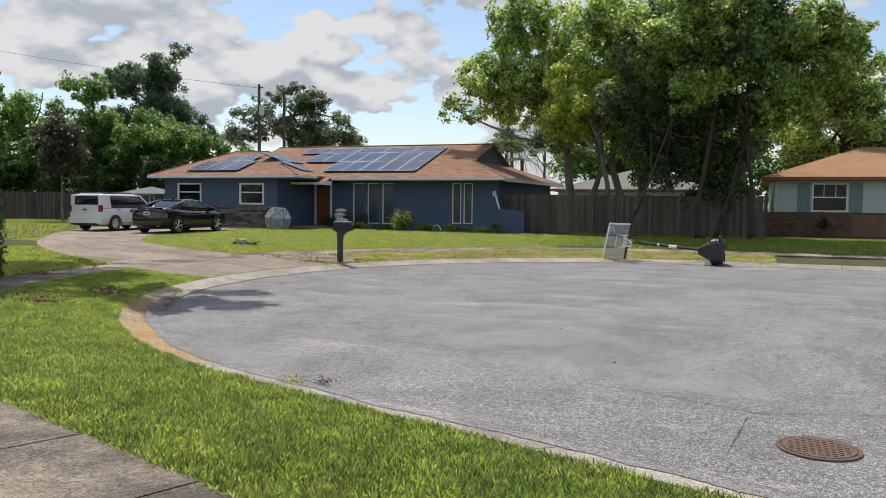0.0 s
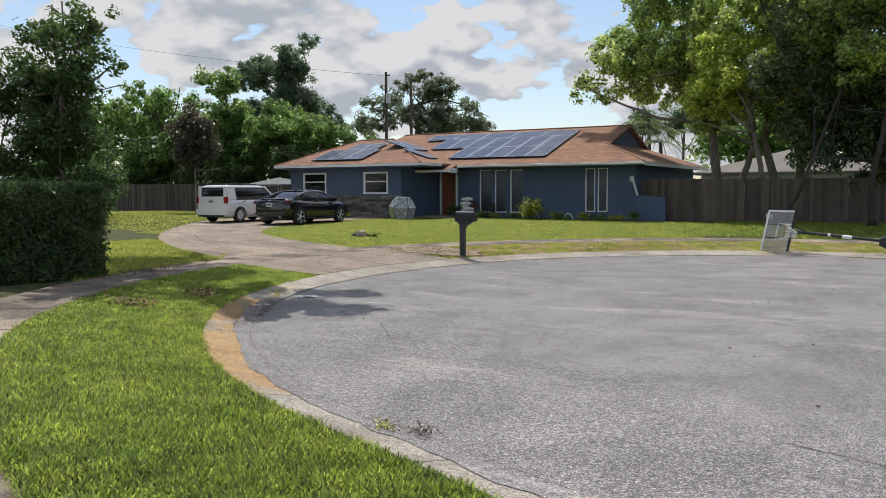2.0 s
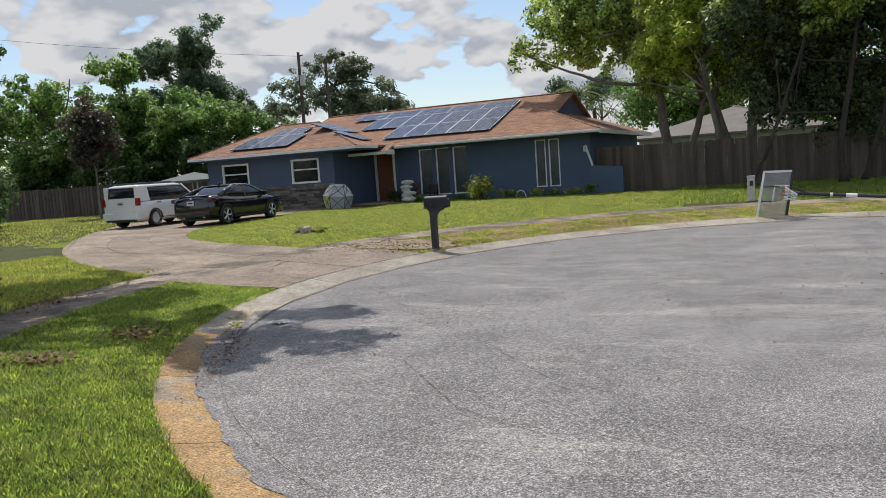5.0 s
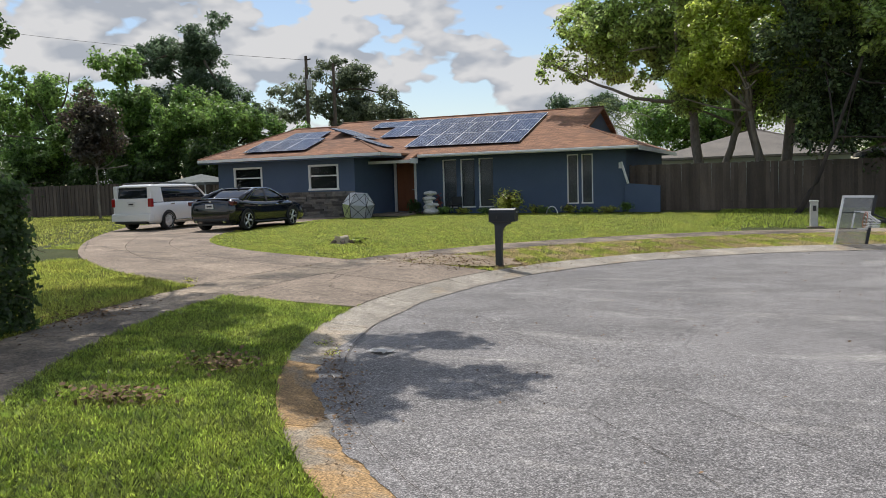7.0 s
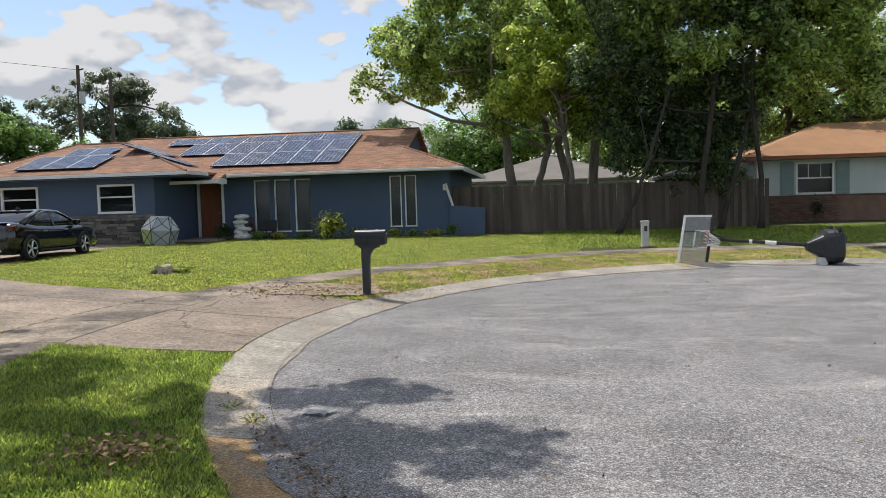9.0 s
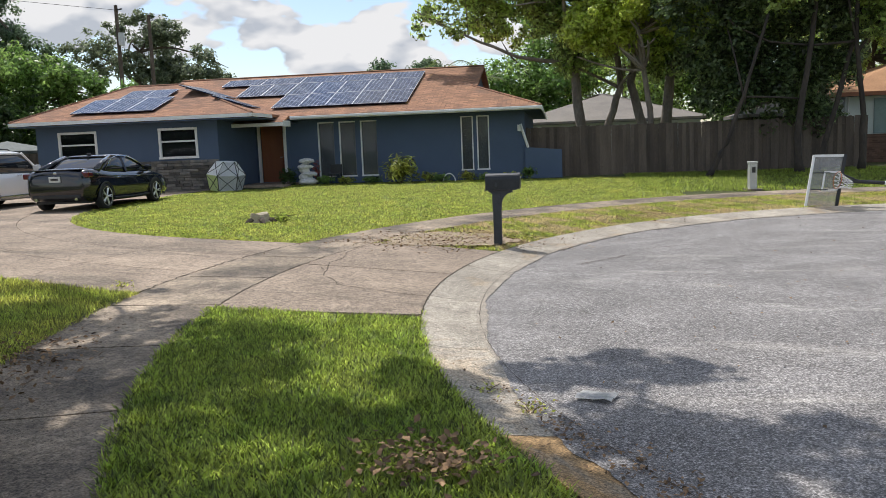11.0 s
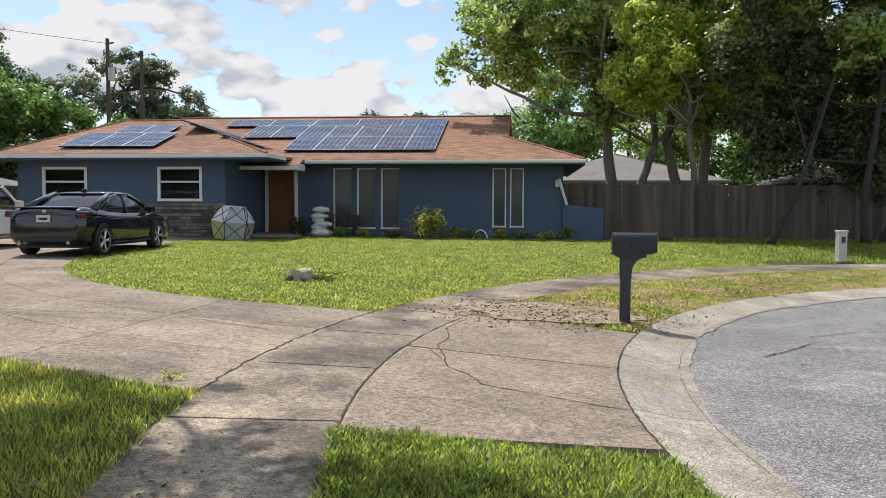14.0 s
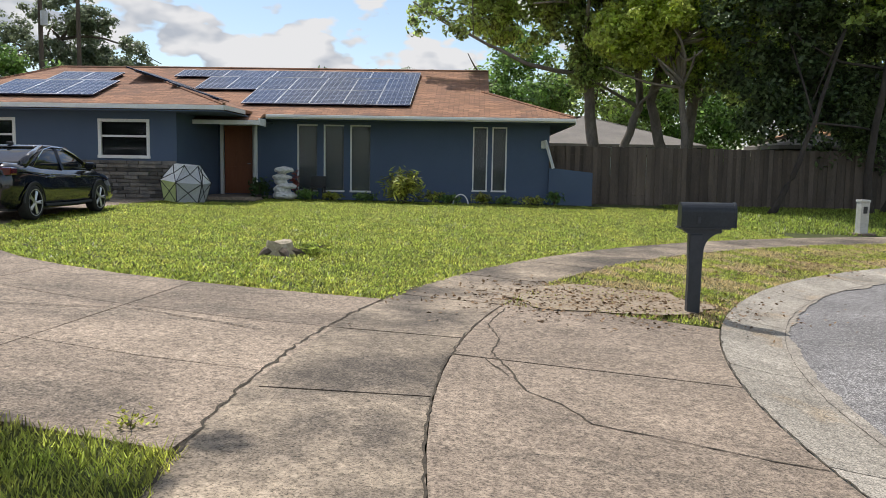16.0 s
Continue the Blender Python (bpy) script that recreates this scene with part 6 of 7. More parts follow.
def shrub(name, label, x, y, r, h, n, material, size, seed, narrow=0.5, upright=0.5, group=""):
    rng = np.random.default_rng(seed)
    g = ground_height(x, y)
    top = tagged(empty(name, x, y, g), label, "shrub", group)
    bm = bmesh.new()
    for i in range(7):
        a = rng.uniform(0, 6.28)
        tube([(0, 0, -0.03), (0.3 * r * math.cos(a), 0.3 * r * math.sin(a), h * 0.4), (0.8 * r * math.cos(a), 0.8 * r * math.sin(a), h * rng.uniform(0.5, 0.85))], [0.015, 0.011, 0.005], 5, bm)
    tagged(part("stem", bm, BARK, top), kind="stuff")
    w = rng.normal(size=(n, 3))
    w /= np.linalg.norm(w, axis=1, keepdims=True)
    rad = rng.random(n) ** 0.45
    lump = 0.75 + 0.35 * np.sin(5 * np.arctan2(w[:, 1], w[:, 0]) + seed)
    pts = np.stack([w[:, 0] * rad * r * lump, w[:, 1] * rad * r * lump, h * 0.48 + w[:, 2] * rad * h * 0.5 * lump], 1)
    pts[:, 2] = np.maximum(pts[:, 2], 0.03)
    nor = w * 0.6 + rng.normal(size=(n, 3)) * 0.6 + np.array([0, 0, upright])
    ob = new("leaves", leaf_mesh("leaves", pts, size * (0.6 + 0.8 * rng.random(n)), nor, material, narrow))
    ob.parent = top
    tagged(ob, kind="stuff")


def build_stump(x, y):
    g = ground_height(x, y)
    top = tagged(empty("tree_stump", x, y, g), "low pale cut tree stump in the lawn", "tree stump")
    wood = surface("cut_wood", (0.55, 0.48, 0.35), (0.36, 0.29, 0.2), scale=14, rough=0.9, bump=0.01, bump_scale=30)
    rows = []
    for s, z in ((0.95, -0.05), (0.8, 0.06), (0.74, 0.14), (0.68, 0.19)):
        rows.append([(s * (0.26 + 0.05 * math.sin(3 * a + 1)) * math.cos(a), s * (0.2 + 0.03 * math.sin(5 * a)) * math.sin(a), z + (0.03 * math.sin(2 * a) if z > 0.1 else 0)) for a in [2 * math.pi * k / 24 for k in range(24)]])
    part("wood", loft(rows), wood, top)
    for a, l in ((0.2, 0.42), (2.6, 0.36), (4.0, 0.34), (5.4, 0.36)):
        part("root", tube([(0.14 * math.cos(a), 0.11 * math.sin(a), 0.05), (l * 0.75 * math.cos(a), l * 0.75 * math.sin(a), 0.03), (l * math.cos(a), l * math.sin(a), -0.03)], [0.08, 0.05, 0.02], 6), BARK, top)


def hoop_edging(x, y, r):
    g = ground_height(x, y)
    pts = [(x + r * math.cos(a), y, g - 0.05 + r * 1.5 * math.sin(a)) for a in [math.pi * k / 14 for k in range(15)]]
    ob = part("garden_hoop", tube(pts, 0.022, 8), WHITE)
    tagged(ob, "white hoop standing in the flower bed", "garden edging")


def build_chair(x, y):
    """Low dark garden chair on the porch."""
    g = 0.62
    top = tagged(empty("garden_chair", x, y, g), "low dark metal garden chair by the tall windows", "chair")
    part("seat", box(-0.24, 0.24, -0.22, 0.22, 0.34, 0.38, 0.01), BLACK, top)
    part("backrest", box(-0.24, 0.24, 0.2, 0.24, 0.38, 0.72, 0.01), BLACK, top)
    for sx in (-0.21, 0.21):
        for sy in (-0.19, 0.2):
            part("leg", box(sx - 0.02, sx + 0.02, sy - 0.02, sy + 0.02, -0.05, 0.34, 0.004), BLACK, top)


build_tent(-21.3, 35.75)
build_statue(-19.15, 38.45)
build_stump(-15.98, 25.1)
shrub("weed_clump", "tuft of tall grass round the tree stump", -15.55, 25.3, 0.3, 0.2, 200, BLADES, 0.13, 64, 0.2, 0.9)
shrub("shrub", "small red-leaved plant beside the white ornament", -18.85, 38.75, 0.22, 1.15, 120, RED_LEAF, 0.12, 65, 0.4, 0.6)
shrub("shrub", "spiky green shrub in the flower bed before the wall", -15.3, 37.85, 0.7, 1.1, 900, LAWN_BLADES, 0.26, 61, 0.22, 0.9)
shrub("shrub", "dark leafy shrub beside the front door", -19.9, 38.5, 0.42, 0.75, 500, HEDGE_LEAF, 0.13, 62)
shrub("shrub", "low green plant beside the white ornament", -18.4, 38.4, 0.4, 0.4, 320, WOODS, 0.12, 63)
for i, (x, y, r, h) in enumerate(((-17.6, 38.5, 0.4, 0.28), (-16.6, 38.6, 0.45, 0.3), (-14.4, 38.6, 0.5, 0.42), (-13.9, 38.3, 0.45, 0.35), (-12.9, 38.5, 0.35, 0.4), (-12.2, 38.6, 0.4, 0.3), (-11.3, 38.6, 0.5, 0.32), (-10.6, 38.8, 0.3, 0.5))):
    shrub("bed_plant", "low leafy plant in the flower bed", x, y, r, h, 260, WOODS if i % 2 else LAWN_BLADES, 0.12, 70 + i, group="plants in the flower bed")
hoop_edging(-13.55, 38.2, 0.24)
build_chair(-18.2, 39.1)
shrub("flowering_shrub", "small flowering shrub before the white house", 4.4, 42.4, 0.4, 1.3, 260, REDDISH, 0.14, 90)


# ---- poles and wires ----
def utility_pole(x, y, h, arm):
    top = tagged(empty("utility_pole", x, y, 0.5), "tall dark wooden utility pole behind the house", "utility pole", "utility poles")
    part("pole", tube([(0, 0, -0.2), (0, 0, h * 0.5), (0, 0, h)], [0.16, 0.14, 0.11], 10), BARK, top)
    if arm:
        part("transformer", tube([(0.28, -0.1, h - 2.6), (0.28, -0.1, h - 1.8)], 0.2, 12), PLATE, top, "pale grey transformer can")
        part("insulator", tube([(0.1, 0, h - 0.3), (0.4, 0, h - 0.25)], 0.05, 8), BLACK, top)


utility_pole(-38.1, 59, 11.4, True)
utility_pole(-36.9, 61, 11.0, False)
for a, b, sag in (((-38.1, 59, 11.6), (-95, 59, 22.0), 0.6),):
    a, b = Vector(a), Vector(b)
    pts = [a.lerp(b, k / 20) - Vector((0, 0, sag * 4 * (k / 20) * (1 - k / 20))) for k in range(21)]
    tagged(part("overhead_wire", tube(pts, 0.014, 5), BLACK), "thin dark overhead wire strung from the pole", "cable")


# ---- neighbouring houses ----
def simple_house(name, label, x0, x1, y0, y1, base, eave, ridge, wall_material, roof_material, over=0.5, ridge_in=None):
    top = tagged(empty(name), label, "house")
    for a in ((x0, x1, y0, y0 + 0.2), (x0, x1, y1 - 0.2, y1), (x0, x0 + 0.2, y0 + 0.2, y1 - 0.2), (x1 - 0.2, x1, y0 + 0.2, y1 - 0.2)):
        part("wall", box(*a, base, eave), wall_material, top)
    my = (y0 + y1) / 2
    run = ridge_in if ridge_in is not None else (y1 - y0) / 2
    a, b, c, d = (x0 - over, y0 - over, eave), (x1 + over, y0 - over, eave), (x1 + over, y1 + over, eave), (x0 - over, y1 + over, eave)
    r0, r1 = (x0 + run, my, ridge), (x1 - run, my, ridge)
    for face in ((a, b, r1, r0), (c, d, r0, r1), (d, a, r0), (b, c, r1)):
        part("roof", slab(face, 0.14), roof_material, top)
    part("soffit", box(x0 - over, x1 + over, y0 - over, y1 + over, eave - 0.16, eave - 0.145), DARK, top)
    return top


PALE_WALL = surface("pale_stucco", (0.62, 0.66, 0.64), (0.55, 0.59, 0.57), scale=1.2, rough=0.85, bump=0.003, bump_scale=40, fine_amount=0.1)
ORANGE_ROOF = surface("orange_shingle", (0.44, 0.24, 0.12), (0.34, 0.18, 0.095), scale=0.8, rough=0.95, bump=0.004, bump_scale=26, fine_amount=0.3)
TAN_ROOF = surface("tan_shingle", (0.25, 0.225, 0.195), (0.19, 0.17, 0.15), scale=0.7, rough=0.95, bump=0.004, bump_scale=26, fine_amount=0.25)
BRICK = surface("brick", (0.20, 0.115, 0.082), (0.145, 0.09, 0.068), scale=3, rough=0.9, bump=0.004, bump_scale=30, per_object=0.3)
TEAL = surface("grey_green_shutter", (0.24, 0.32, 0.31), (0.2, 0.27, 0.26), scale=3, rough=0.6)


def build_white_house():
    y = 43.7
    house = tagged(empty("white_house"), "low pale house with an orange roof and brick base", "house")
    opening = (3.95, 5.5, 1.78, 3.12)
    wall_with_openings("wall", 2.2, 20, y, y + 0.2, 0.5, 3.3, [opening], PALE_WALL, house)
    part("wall", box(2.2, 2.4, y + 0.2, 54, 0.5, 3.3), PALE_WALL, house)
    part("wall", box(19.8, 20, y + 0.2, 54, 0.5, 3.3), PALE_WALL, house)
    part("wall", box(2.2, 20, 53.8, 54, 0.5, 3.3), PALE_WALL, house)
    win = window_unit(house, *opening, y, bar=0.06, rail=2.45)
    bm = bmesh.new()
    for i in (1, 2):
        xx = 3.95 + 1.55 * i / 3
        box(xx - 0.012, xx + 0.012, y + 0.02, y + 0.042, 2.48, 3.06, 0.0, bm)
    part("glazing_bar", bm, WHITE, win)
    for x0, x1 in ((3.3, 3.86), (5.59, 6.15)):
        sh = part("shutter", box(x0, x1, y - 0.05, y - 0.003, 1.74, 3.16, 0.01), TEAL, house, "grey-green louvred shutter")
        bm = bmesh.new()
        for k in range(14):
            box(x0 + 0.06, x1 - 0.06, y - 0.062, y - 0.048, 1.84 + k * 0.09, 1.84 + k * 0.09 + 0.05, 0.0, bm)
        tagged(part("louvre", bm, TEAL, sh), kind="stuff")
    base = part("brick_base", box(1.5, 20, y - 0.1, y - 0.003, 0.5, 1.66), BRICK, house, "red-brown brick base course")
    me = mesh("brick", *_box_data(0.205, 0.03, 0.062, 0.004), BRICK)
    for r in range(15):
        for c in range(19):
            ob = new("brick", me)
            ob.location = (1.62 + c * 0.215 + (0.107 if r % 2 else 0), y - 0.098, 0.57 + r * 0.073)
            ob.parent = base
    part("ledge", box(1.45, 20.0, y - 0.15, y - 0.002, 1.66, 1.72, 0.01), BRICK, house)
    ex, ey, ez, ry, rz = 1.65, y - 0.75, 3.42, 48.9, 5.2
    part("roof", slab([(ex, ey, ez), (20.6, ey, ez), (15.5, ry, rz), (6.6, ry, rz)], 0.14), ORANGE_ROOF, house)
    part("roof", slab([(ex, 54.7, ez), (ex, ey, ez), (6.6, ry, rz)], 0.14), ORANGE_ROOF, house)
    part("roof", slab([(20.6, ey, ez), (20.6, 54.7, ez), (15.5, ry, rz)], 0.14), ORANGE_ROOF, house)
    part("roof", slab([(20.6, 54.7, ez), (ex, 54.7, ez), (6.6, ry, rz), (15.5, ry, rz)], 0.14), ORANGE_ROOF, house)
    part("fascia", box(ex, 20.6, ey - 0.03, ey, ez - 0.17, ez - 0.01), DOOR_RED, house, "dark brown fascia")
    part("soffit", box(ex + 0.02, 20.5, ey, y, ez - 0.16, ez - 0.13), DARK, house)
    part("downpipe", tube([(2.3, y - 0.06, 0.6), (2.3, y - 0.06, 3.3)], 0.035, 8), WHITE, house)


build_white_house()
simple_house("neighbour_house", "tan-roofed house behind the board fence", -12.0, -1.0, 58.5, 70, 0.6, 3.1, 5.0, PALE_WALL, TAN_ROOF)
simple_house("garden_shed", "small brown shed beside the white house", -1.4, 1.4, 44.6, 48, 0.5, 2.75, 3.35, FENCE, TAN_ROOF, 0.3)


def build_gazebo(x, y):
    top = tagged(empty("gazebo", x, y, ground_height(x, y)), "small grey tent-roofed garden shelter beside the house", "gazebo")
    cover = surface("faded_canvas", (0.20, 0.22, 0.21), (0.15, 0.165, 0.16), scale=2, rough=0.9)
    bm = bmesh.new()
    apex = bm.verts.new((0, 0, 2.15))
    ring = [bm.verts.new(p) for p in ((-1.45, -1.5, 1.72), (1.45, -1.5, 1.72), (1.45, 1.5, 1.72), (-1.45, 1.5, 1.72))]
    low = [bm.verts.new((v.co.x, v.co.y, 1.6)) for v in ring]
    for i in range(4):
        bm.faces.new((ring[i], ring[(i + 1) % 4], apex))
        bm.faces.new((ring[i], low[i], low[(i + 1) % 4], ring[(i + 1) % 4]))
    part("canopy", bm, cover, top)
    for sx in (-1.38, 1.38):
        for sy in (-1.4, 1.4):
            part("leg", tube([(sx, sy, -0.05), (sx, sy, 1.7)], 0.035, 8), SILVER, top)


build_gazebo(-32.1, 39.0)


# ---- cracks, worn soil and litter ----
CRACK_DIRT = surface("crack_dirt", (0.055, 0.045, 0.034), (0.09, 0.072, 0.05), scale=12, rough=1.0, fine_amount=0.5)
DEAD_LEAF = surface("dead_leaves", (0.26, 0.165, 0.085), (0.16, 0.095, 0.05), scale=6, rough=0.9, per_island=0.6)
PALE_SOIL = surface("pale_sandy_soil", (0.40, 0.33, 0.245), (0.27, 0.20, 0.13), scale=2.6, rough=1.0, bump=0.012, bump_scale=35, fine_amount=0.5)


def crack(points, width, lift, label, seed, height=ground_height):
    """A ragged dirt-filled crack following points on the ground."""
    rng = np.random.default_rng(seed)
    pts = [Vector(p) for p in points]
    line = []
    for a, b in zip(pts, pts[1:]):
        n = max(2, int((b - a).length / 0.07))
        side = Vector((-(b - a).y, (b - a).x)).normalized()
        for k in range(n):
            line.append((a.lerp(b, k / n) + side * rng.normal() * width * 0.55, side))
    line.append((pts[-1], side))
    bm = bmesh.new()
    rows = []
    for p, s in line:
        w = width * (0.25 + 0.75 * rng.random())
        rows.append([bm.verts.new((q.x, q.y, height(q.x, q.y) + lift)) for q in (p - s * w, p + s * w * (0.3 + 0.7 * rng.random()))])
    for a, b in zip(rows, rows[1:]):
        bm.faces.new((a[0], a[1], b[1], b[0]))
    tagged(part("crack", bm, CRACK_DIRT), label, "crack", kind="structure")


def kerb_line(s0, s1, d, step=0.6):
    n = max(2, int((s1 - s0) / step))
    return [along_kerb(s0 + (s1 - s0) * k / n, d) for k in range(n + 1)]


A0, A1 = ARC - 17.2, ARC - 12.2
crack(kerb_line(A0 + 0.1, A1 + 0.2, WALK_IN), 0.015, 0.0125, "dirt-filled joint along the pavement", 1)
crack(kerb_line(A0 - 0.2, A1 + 0.6, WALK_OUT), 0.02, 0.0125, "dirt-filled joint along the driveway", 2)
crack(kerb_line(A0, A1 + 0.1, 0.0), 0.011, 0.0125, "dirt-filled joint behind the kerb", 3)
crack([(-12.75, 21.95), (-12.95, 21.1), (-12.85, 20.5), (-12.93, 20.0), (-12.81, 19.5), (-12.72, 18.95), (-12.5, 18.72), (-12.35, 18.35), (-11.9, 18.18), (-11.4, 17.97), (-11.12, 17.9)], 0.012, 0.0125, "long ragged crack across the apron", 4)
crack([(-13.3, 19.85), (-13.0, 19.78), (-12.82, 19.3)], 0.012, 0.0125, "fine crack in the concrete", 5)
crack([(-22.0, 22.4), (-18.5, 20.5), (-16.2, 20.75), (-14.9, 20.3)], 0.014, 0.013, "curved crack across the driveway", 6)
crack([(-20.5, 25.2), (-19.9, 25.0), (-19.2, 24.4), (-18.5, 24.2), (-17.9, 23.7)], 0.02, 0.013, "crack at the edge of the driveway", 7)
crack([(-23, 29.5), (-26.5, 27.6)], 0.018, 0.013, "crack across the driveway", 8)
crack([(-22, 25.6), (-23.4, 23.4), (-21.0, 21.0)], 0.014, 0.013, "crack across the driveway", 9)
road_top = lambda x, y: 0.012
crack([(-10.1, 18.5), (-8.5, 16.3), (-6.9, 14.6), (-5.8, 13.5), (-4.7, 12.2), (-3.6, 11.6)], 0.005, 0.006, "long thin crack in the asphalt", 10, road_top)
crack([(-8.2, 22.4), (-7.4, 22.9), (-6.9, 22.8)], 0.02, 0.006, "short crack in the asphalt", 11, road_top)
crack([(-9.2, 20.9), (-8.4, 21.8)], 0.02, 0.006, "short crack in the asphalt", 12, road_top)
crack([(-0.6, 9.6), (0.4, 9.3), (1.2, 8.95), (2.6, 9.4)], 0.01, 0.006, "thin crack by the manhole", 13, road_top)
crack([(-2.4, 14.0), (-0.5, 16.2), (2.0, 17.4), (4.5, 17.8)], 0.005, 0.008, "long thin crack in the asphalt", 14, lambda x, y: 0.018)
crack([(-3.0, 19.0), (-2.2, 20.0), (-2.3, 21.2), (-1.2, 22.4)], 0.005, 0.008, "thin crack in the asphalt", 15, lambda x, y: 0.016)
crack(kerb_line(2, ARC + 8, -CURB_WIDTH - 0.005), 0.005, 0.0085, "dark joint between kerb and asphalt", 16, lambda x, y: 0.012)


def soil_patch(name, label, cx, cy, rx, ry, turn, material, lift):
    bm = bmesh.new()
    rows = []
    for s in (1.0, 0.75, 0.5, 0.25):
        ring = []
        for k in range(48):
            a = 2 * math.pi * k / 48
            w = s * (1 + 0.22 * noise.noise(Vector((math.cos(a) * 2.2, math.sin(a) * 2.2, cx))) + 0.1 * noise.noise(Vector((math.cos(a) * 7, math.sin(a) * 7, cy))))
            x, y = rx * w * math.cos(a), ry * w * math.sin(a)
            x, y = cx + x * math.cos(turn) - y * math.sin(turn), cy + x * math.sin(turn) + y * math.cos(turn)
            ring.append((x, y, ground_height(x, y) + lift + 0.015 * (1 - s) * noise.noise(Vector((x * 3, y * 3, 0)))))
        rows.append(ring)
    rings = [[bm.verts.new(q) for q in ring] for ring in rows]
    for a, b in zip(rings, rings[1:]):
        for k in range(48):
            bm.faces.new((a[k], a[(k + 1) % 48], b[(k + 1) % 48], b[k]))
    bm.faces.new(rings[-1])
    tagged(part(name, bm, material, None, smooth=True), label, "soil", kind="structure")


soil_patch("bare_soil", "bare sandy soil round the mailbox post", -11.55, 22.95, 1.25, 0.85, 0.35, PALE_SOIL, 0.02)


def litter(label, n, cx, cy, rx, ry, turn, size, seed, lift=0.02, keep=None):
    rng = np.random.default_rng(seed)
    a = rng.normal(size=(n, 2)) * np.array([rx, ry]) * 0.55
    x = cx + a[:, 0] * math.cos(turn) - a[:, 1] * math.sin(turn)
    y = cy + a[:, 0] * math.sin(turn) + a[:, 1] * math.cos(turn)
    z = np.array([max(ground_height(u, v), 0.012) for u, v in zip(x, y)]) + lift * rng.random(n) + 0.006
    pts = np.stack([x, y, z], 1)
    nor = rng.normal(size=(n, 3)) * 0.35 + np.array([0, 0, 1.0])
    ob = new("leaf_litter", leaf_mesh("leaf_litter", pts, size * (0.6 + 0.8 * rng.random(n)), nor, DEAD_LEAF, 0.6))
    tagged(ob, label, "leaves", kind="stuff")


litter("brown dead leaves round the mailbox", 2200, -11.5, 22.95, 1.7, 1.05, 0.35, 0.05, 1)
litter("heap of brown leaves on the verge grass", 260, -10.25, 12.75, 0.34, 0.3, 0.0, 0.06, 2, 0.13)
litter("heap of brown leaves on the verge grass", 220, -10.2, 11.25, 0.4, 0.22, 0.5, 0.06, 3, 0.12)
litter("dead leaves beside the hedge", 500, -13.9, 14.4, 0.5, 1.3, 0.3, 0.05, 4, 0.04)
litter("dead leaves along the far verge", 900, -7.5, 27.3, 3.2, 0.8, 0.75, 0.05, 5, 0.03)
litter("scattered dead leaves on the asphalt", 110, -7.5, 15.5, 3.0, 4.5, 0.0, 0.035, 6, 0.003)
litter("scattered dead leaves on the asphalt", 90, -2.5, 20.5, 5.0, 6.0, 0.0, 0.04, 7, 0.003)
litter("leaf dirt in the gutter", 500, -9.0, 12.9, 0.22, 1.8, 0.55, 0.035, 8, 0.006)


def weed(label, x, y, z, n, seed, material):
    rng = np.random.default_rng(seed)
    top = tagged(empty("weed", x, y, z), label, "weed")
    bm = bmesh.new()
    for i in range(6):
        a = rng.uniform(0, 6.28)
        tube([(0, 0, -0.01), (0.05 * math.cos(a), 0.05 * math.sin(a), 0.05), (0.12 * math.cos(a), 0.12 * math.sin(a), 0.07)], [0.004, 0.003, 0.002], 4, bm)
    tagged(part("stem", bm, BARK, top), kind="stuff")
    pts = rng.normal(size=(n, 3)) * np.array([0.07, 0.07, 0.02]) + np.array([0, 0, 0.045])
    ob = new("leaves", leaf_mesh("leaves", pts, np.full(n, 0.035), rng.normal(size=(n, 3)) + np.array([0, 0, 1]), material))
    ob.parent = top
    tagged(ob, kind="stuff")


weed("small green weed growing in the asphalt", -3.38, 8.3, 0.012, 60, 1, LAWN_BLADES)
weed("small withered weed on the asphalt", -3.05, 8.35, 0.012, 40, 2, REDDISH)
weed("small weed in the gutter crack", -10.1, 14.4, 0.02, 50, 3, LAWN_BLADES)
weed("small weed in the gutter crack", -9.75, 14.0, 0.02, 50, 4, LAWN_BLADES)
weed("weed at the corner of the driveway", -14.95, 17.75, 0.29, 60, 5, LAWN_BLADES)


def build_paper(x, y):
    bm = bmesh.new()
    grid = [[bm.verts.new((0.28 * (i / 6 - 0.5), 0.2 * (j / 5 - 0.5), 0.012 + 0.045 * abs(noise.noise(Vector((i * 0.7, j * 0.8, 2)))))) for j in range(6)] for i in range(7)]
    for i in range(6):
        for j in range(5):
            bm.faces.new((grid[i][j], grid[i + 1][j], grid[i + 1][j + 1], grid[i][j + 1]))
    bmesh.ops.solidify(bm, geom=bm.faces[:], thickness=0.003)
    ob = part("crumpled_paper", bm, PLATE)
    ob.matrix_world = pose(x, y, 0.012, 0, 0, -20)
    tagged(ob, "crumpled white paper lying on the asphalt", "litter")


build_paper(-9.28, 14.39)
crack([(1.15, 8.75), (2.25, 8.9), (2.45, 7.6)], 0.006, 0.006, "square joint of the patch round the manhole", 17, road_top)
crack([(1.15, 8.75), (1.0, 7.5)], 0.006, 0.006, "square joint of the patch round the manhole", 18, road_top)
crack([(-6.2, 17.8), (-4.9, 19.2), (-4.4, 20.9), (-3.2, 22.6), (-3.0, 24.4)], 0.005, 0.008, "long thin crack in the asphalt", 19, lambda x, y: 0.016)
crack([(-7.9, 13.4), (-6.4, 12.6), (-5.2, 11.2), (-4.1, 10.6)], 0.005, 0.006, "thin crack in the asphalt", 20, road_top)


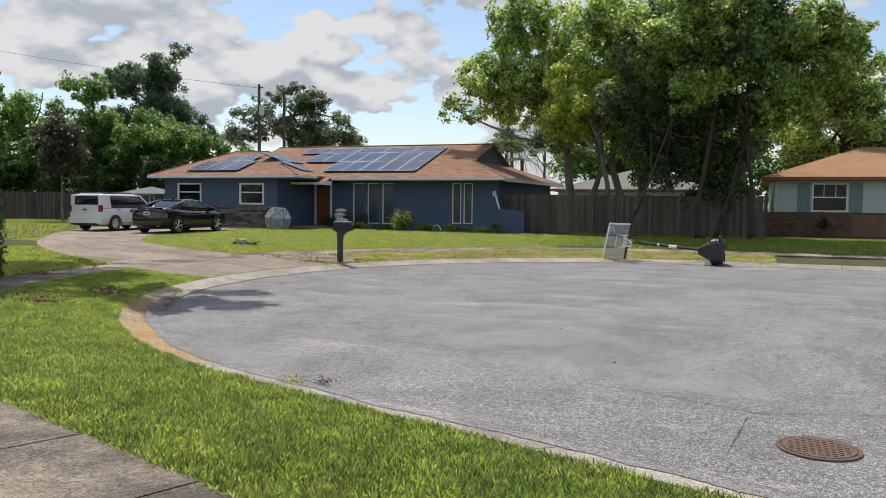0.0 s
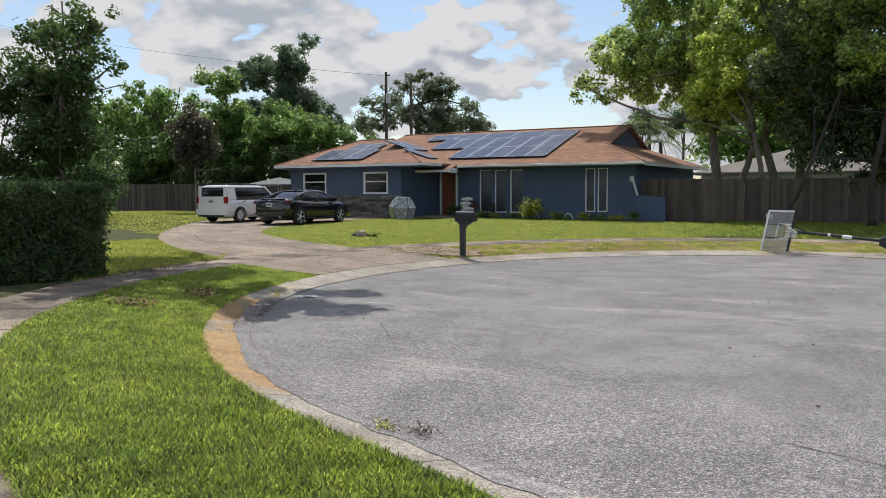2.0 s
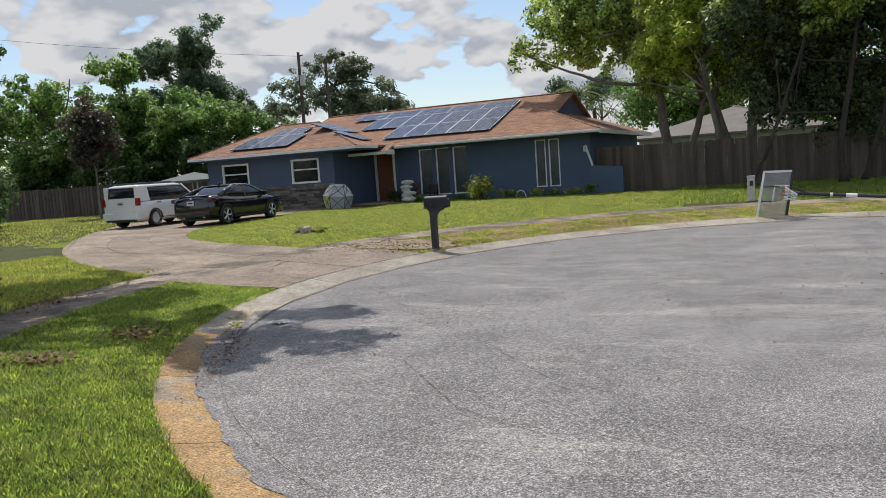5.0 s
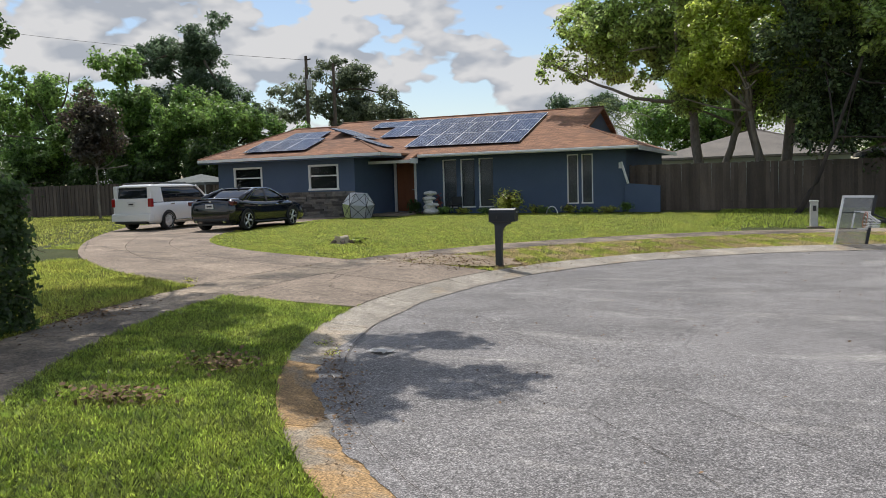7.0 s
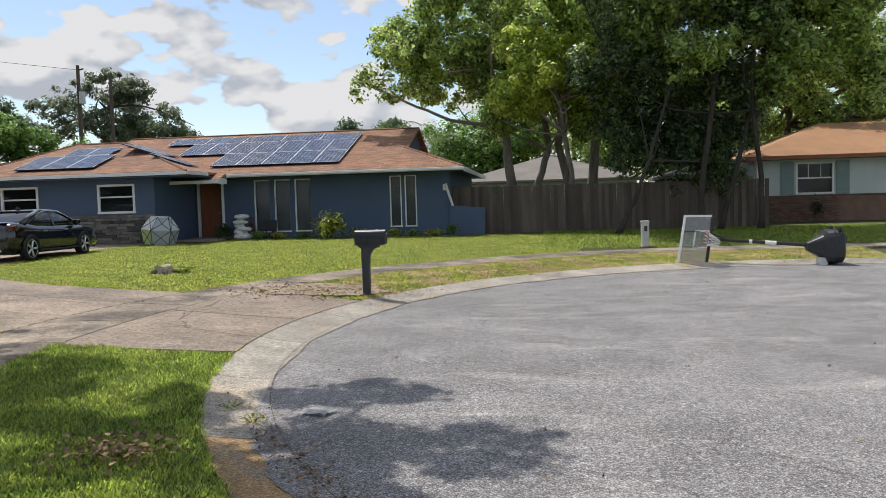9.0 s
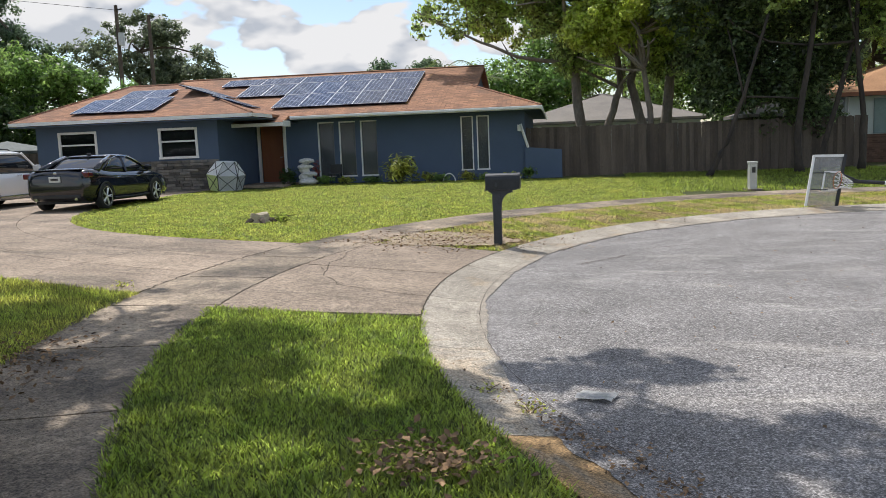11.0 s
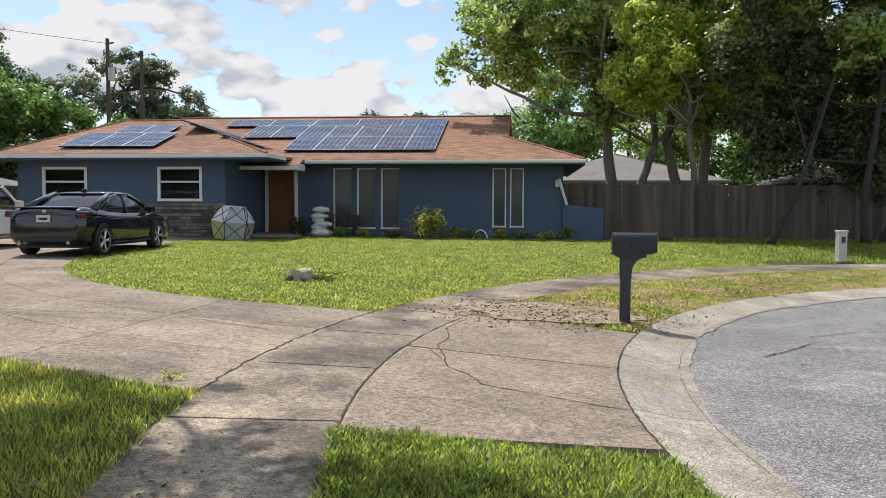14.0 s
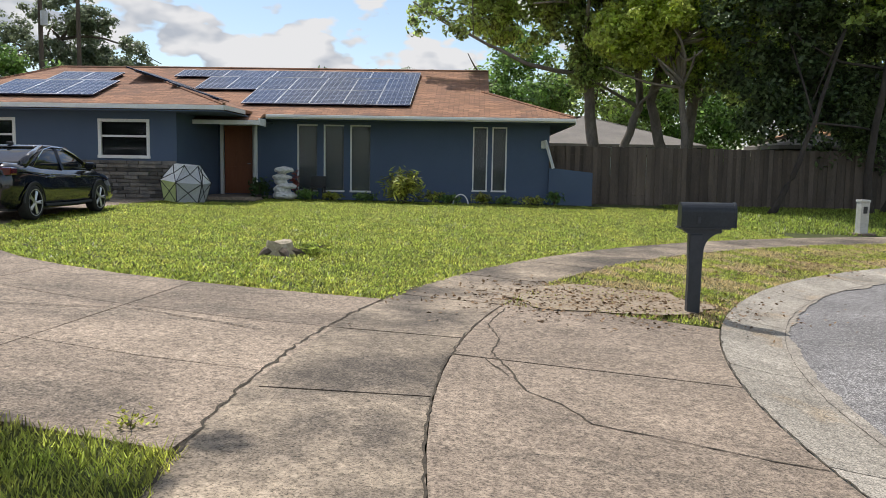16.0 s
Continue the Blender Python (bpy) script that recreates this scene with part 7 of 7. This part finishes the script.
def picket_fence(x0, x1, y):
    top = tagged(empty("picket_fence"), "short pale picket fence beside the blue house", "fence")
    me = mesh("picket", *_board_data(0.09, 0.02, 1.55), WHITE)
    n = int((x1 - x0) / 0.16)
    for i in range(n):
        ob = new("picket", me)
        ob.parent = top
        x = x0 + 0.16 * i
        ob.matrix_world = pose(x, y, ground_height(x, y) - 0.02)
    for h in (0.35, 1.25):
        z = ground_height(x0, y) + h
        part("rail", box(x0 - 0.04, x1 + 0.04, y + 0.012, y + 0.05, z, z + 0.08, 0.005), WHITE, top)


picket_fence(-30.9, -29.0, 39.4)


# ---- sediment on the asphalt ----
SILT = surface("pale_silt", (0.38, 0.335, 0.275), (0.27, 0.24, 0.20), scale=3.0, rough=1.0, bump=0.004, bump_scale=60, fine_amount=0.6, crisp=0.16, mottle=0.35)


def gutter_silt(s0, s1, widest, seed):
    """A ragged fringe of silt where the kerb meets the asphalt."""
    bm = bmesh.new()
    rows = []
    n = int((s1 - s0) / 0.06)
    for i in range(n + 1):
        s = s0 + (s1 - s0) * i / n
        w = 0.5 + 0.7 * noise.noise(Vector((s * 0.55, seed, 0))) + 0.3 * noise.noise(Vector((s * 2.3, seed, 4))) + 0.16 * noise.noise(Vector((s * 9, seed, 8)))
        w = 0.012 + widest * max(0.0, w) * min(1.0, (s - s0) * 2, (s1 - s) * 2)
        rows.append([bm.verts.new((*along_kerb(s, -CURB_WIDTH + 0.03), 0.017)), bm.verts.new((*along_kerb(s, -CURB_WIDTH - w), 0.0145))])
    for a, b in zip(rows, rows[1:]):
        bm.faces.new((a[0], a[1], b[1], b[0]))
    tagged(part("silt", bm, SILT), "pale sandy silt along the gutter", "silt", kind="structure")


gutter_silt(ARC - 21, ARC - 10.2, 0.16, 1.5)
gutter_silt(3, ARC - 22, 0.2, 6.5)


def asphalt_lap(s0, s1, seed):
    """A ragged lap of asphalt that runs up over the gutter of the kerb."""
    bm = bmesh.new()
    rows = []
    n = int((s1 - s0) / 0.08)
    for i in range(n + 1):
        s = s0 + (s1 - s0) * i / n
        w = 0.24 + 0.13 * noise.noise(Vector((s * 0.8, seed, 0))) + 0.06 * noise.noise(Vector((s * 3.1, seed, 4))) + 0.03 * noise.noise(Vector((s * 11, seed, 8)))
        w = max(0.03, w * min(1.0, (s - s0) * 0.6, (s1 - s) * 0.6))
        row = []
        for k in (0.0, 0.35, 0.7, 1.0):
            d = -CURB_WIDTH - 0.02 + (w + 0.02) * k
            share = max(0.0, d + CURB_WIDTH) / CURB_WIDTH
            row.append(bm.verts.new((*along_kerb(s, d), 0.0185 + 0.095 * share ** 1.5)))
        rows.append(row)
    for a, b in zip(rows, rows[1:]):
        for k in range(3):
            bm.faces.new((a[k], a[k + 1], b[k + 1], b[k]))
    tagged(part("asphalt_lap", bm, ASPHALT), "ragged asphalt edge lapping over the kerb's gutter", "road", kind="structure")


asphalt_lap(ARC - 10.5, ARC + 14, 3.5)
litter("small dark twigs and leaves on the asphalt", 120, -0.5, 16.5, 5.0, 7.0, 0.0, 0.045, 9, 0.004)
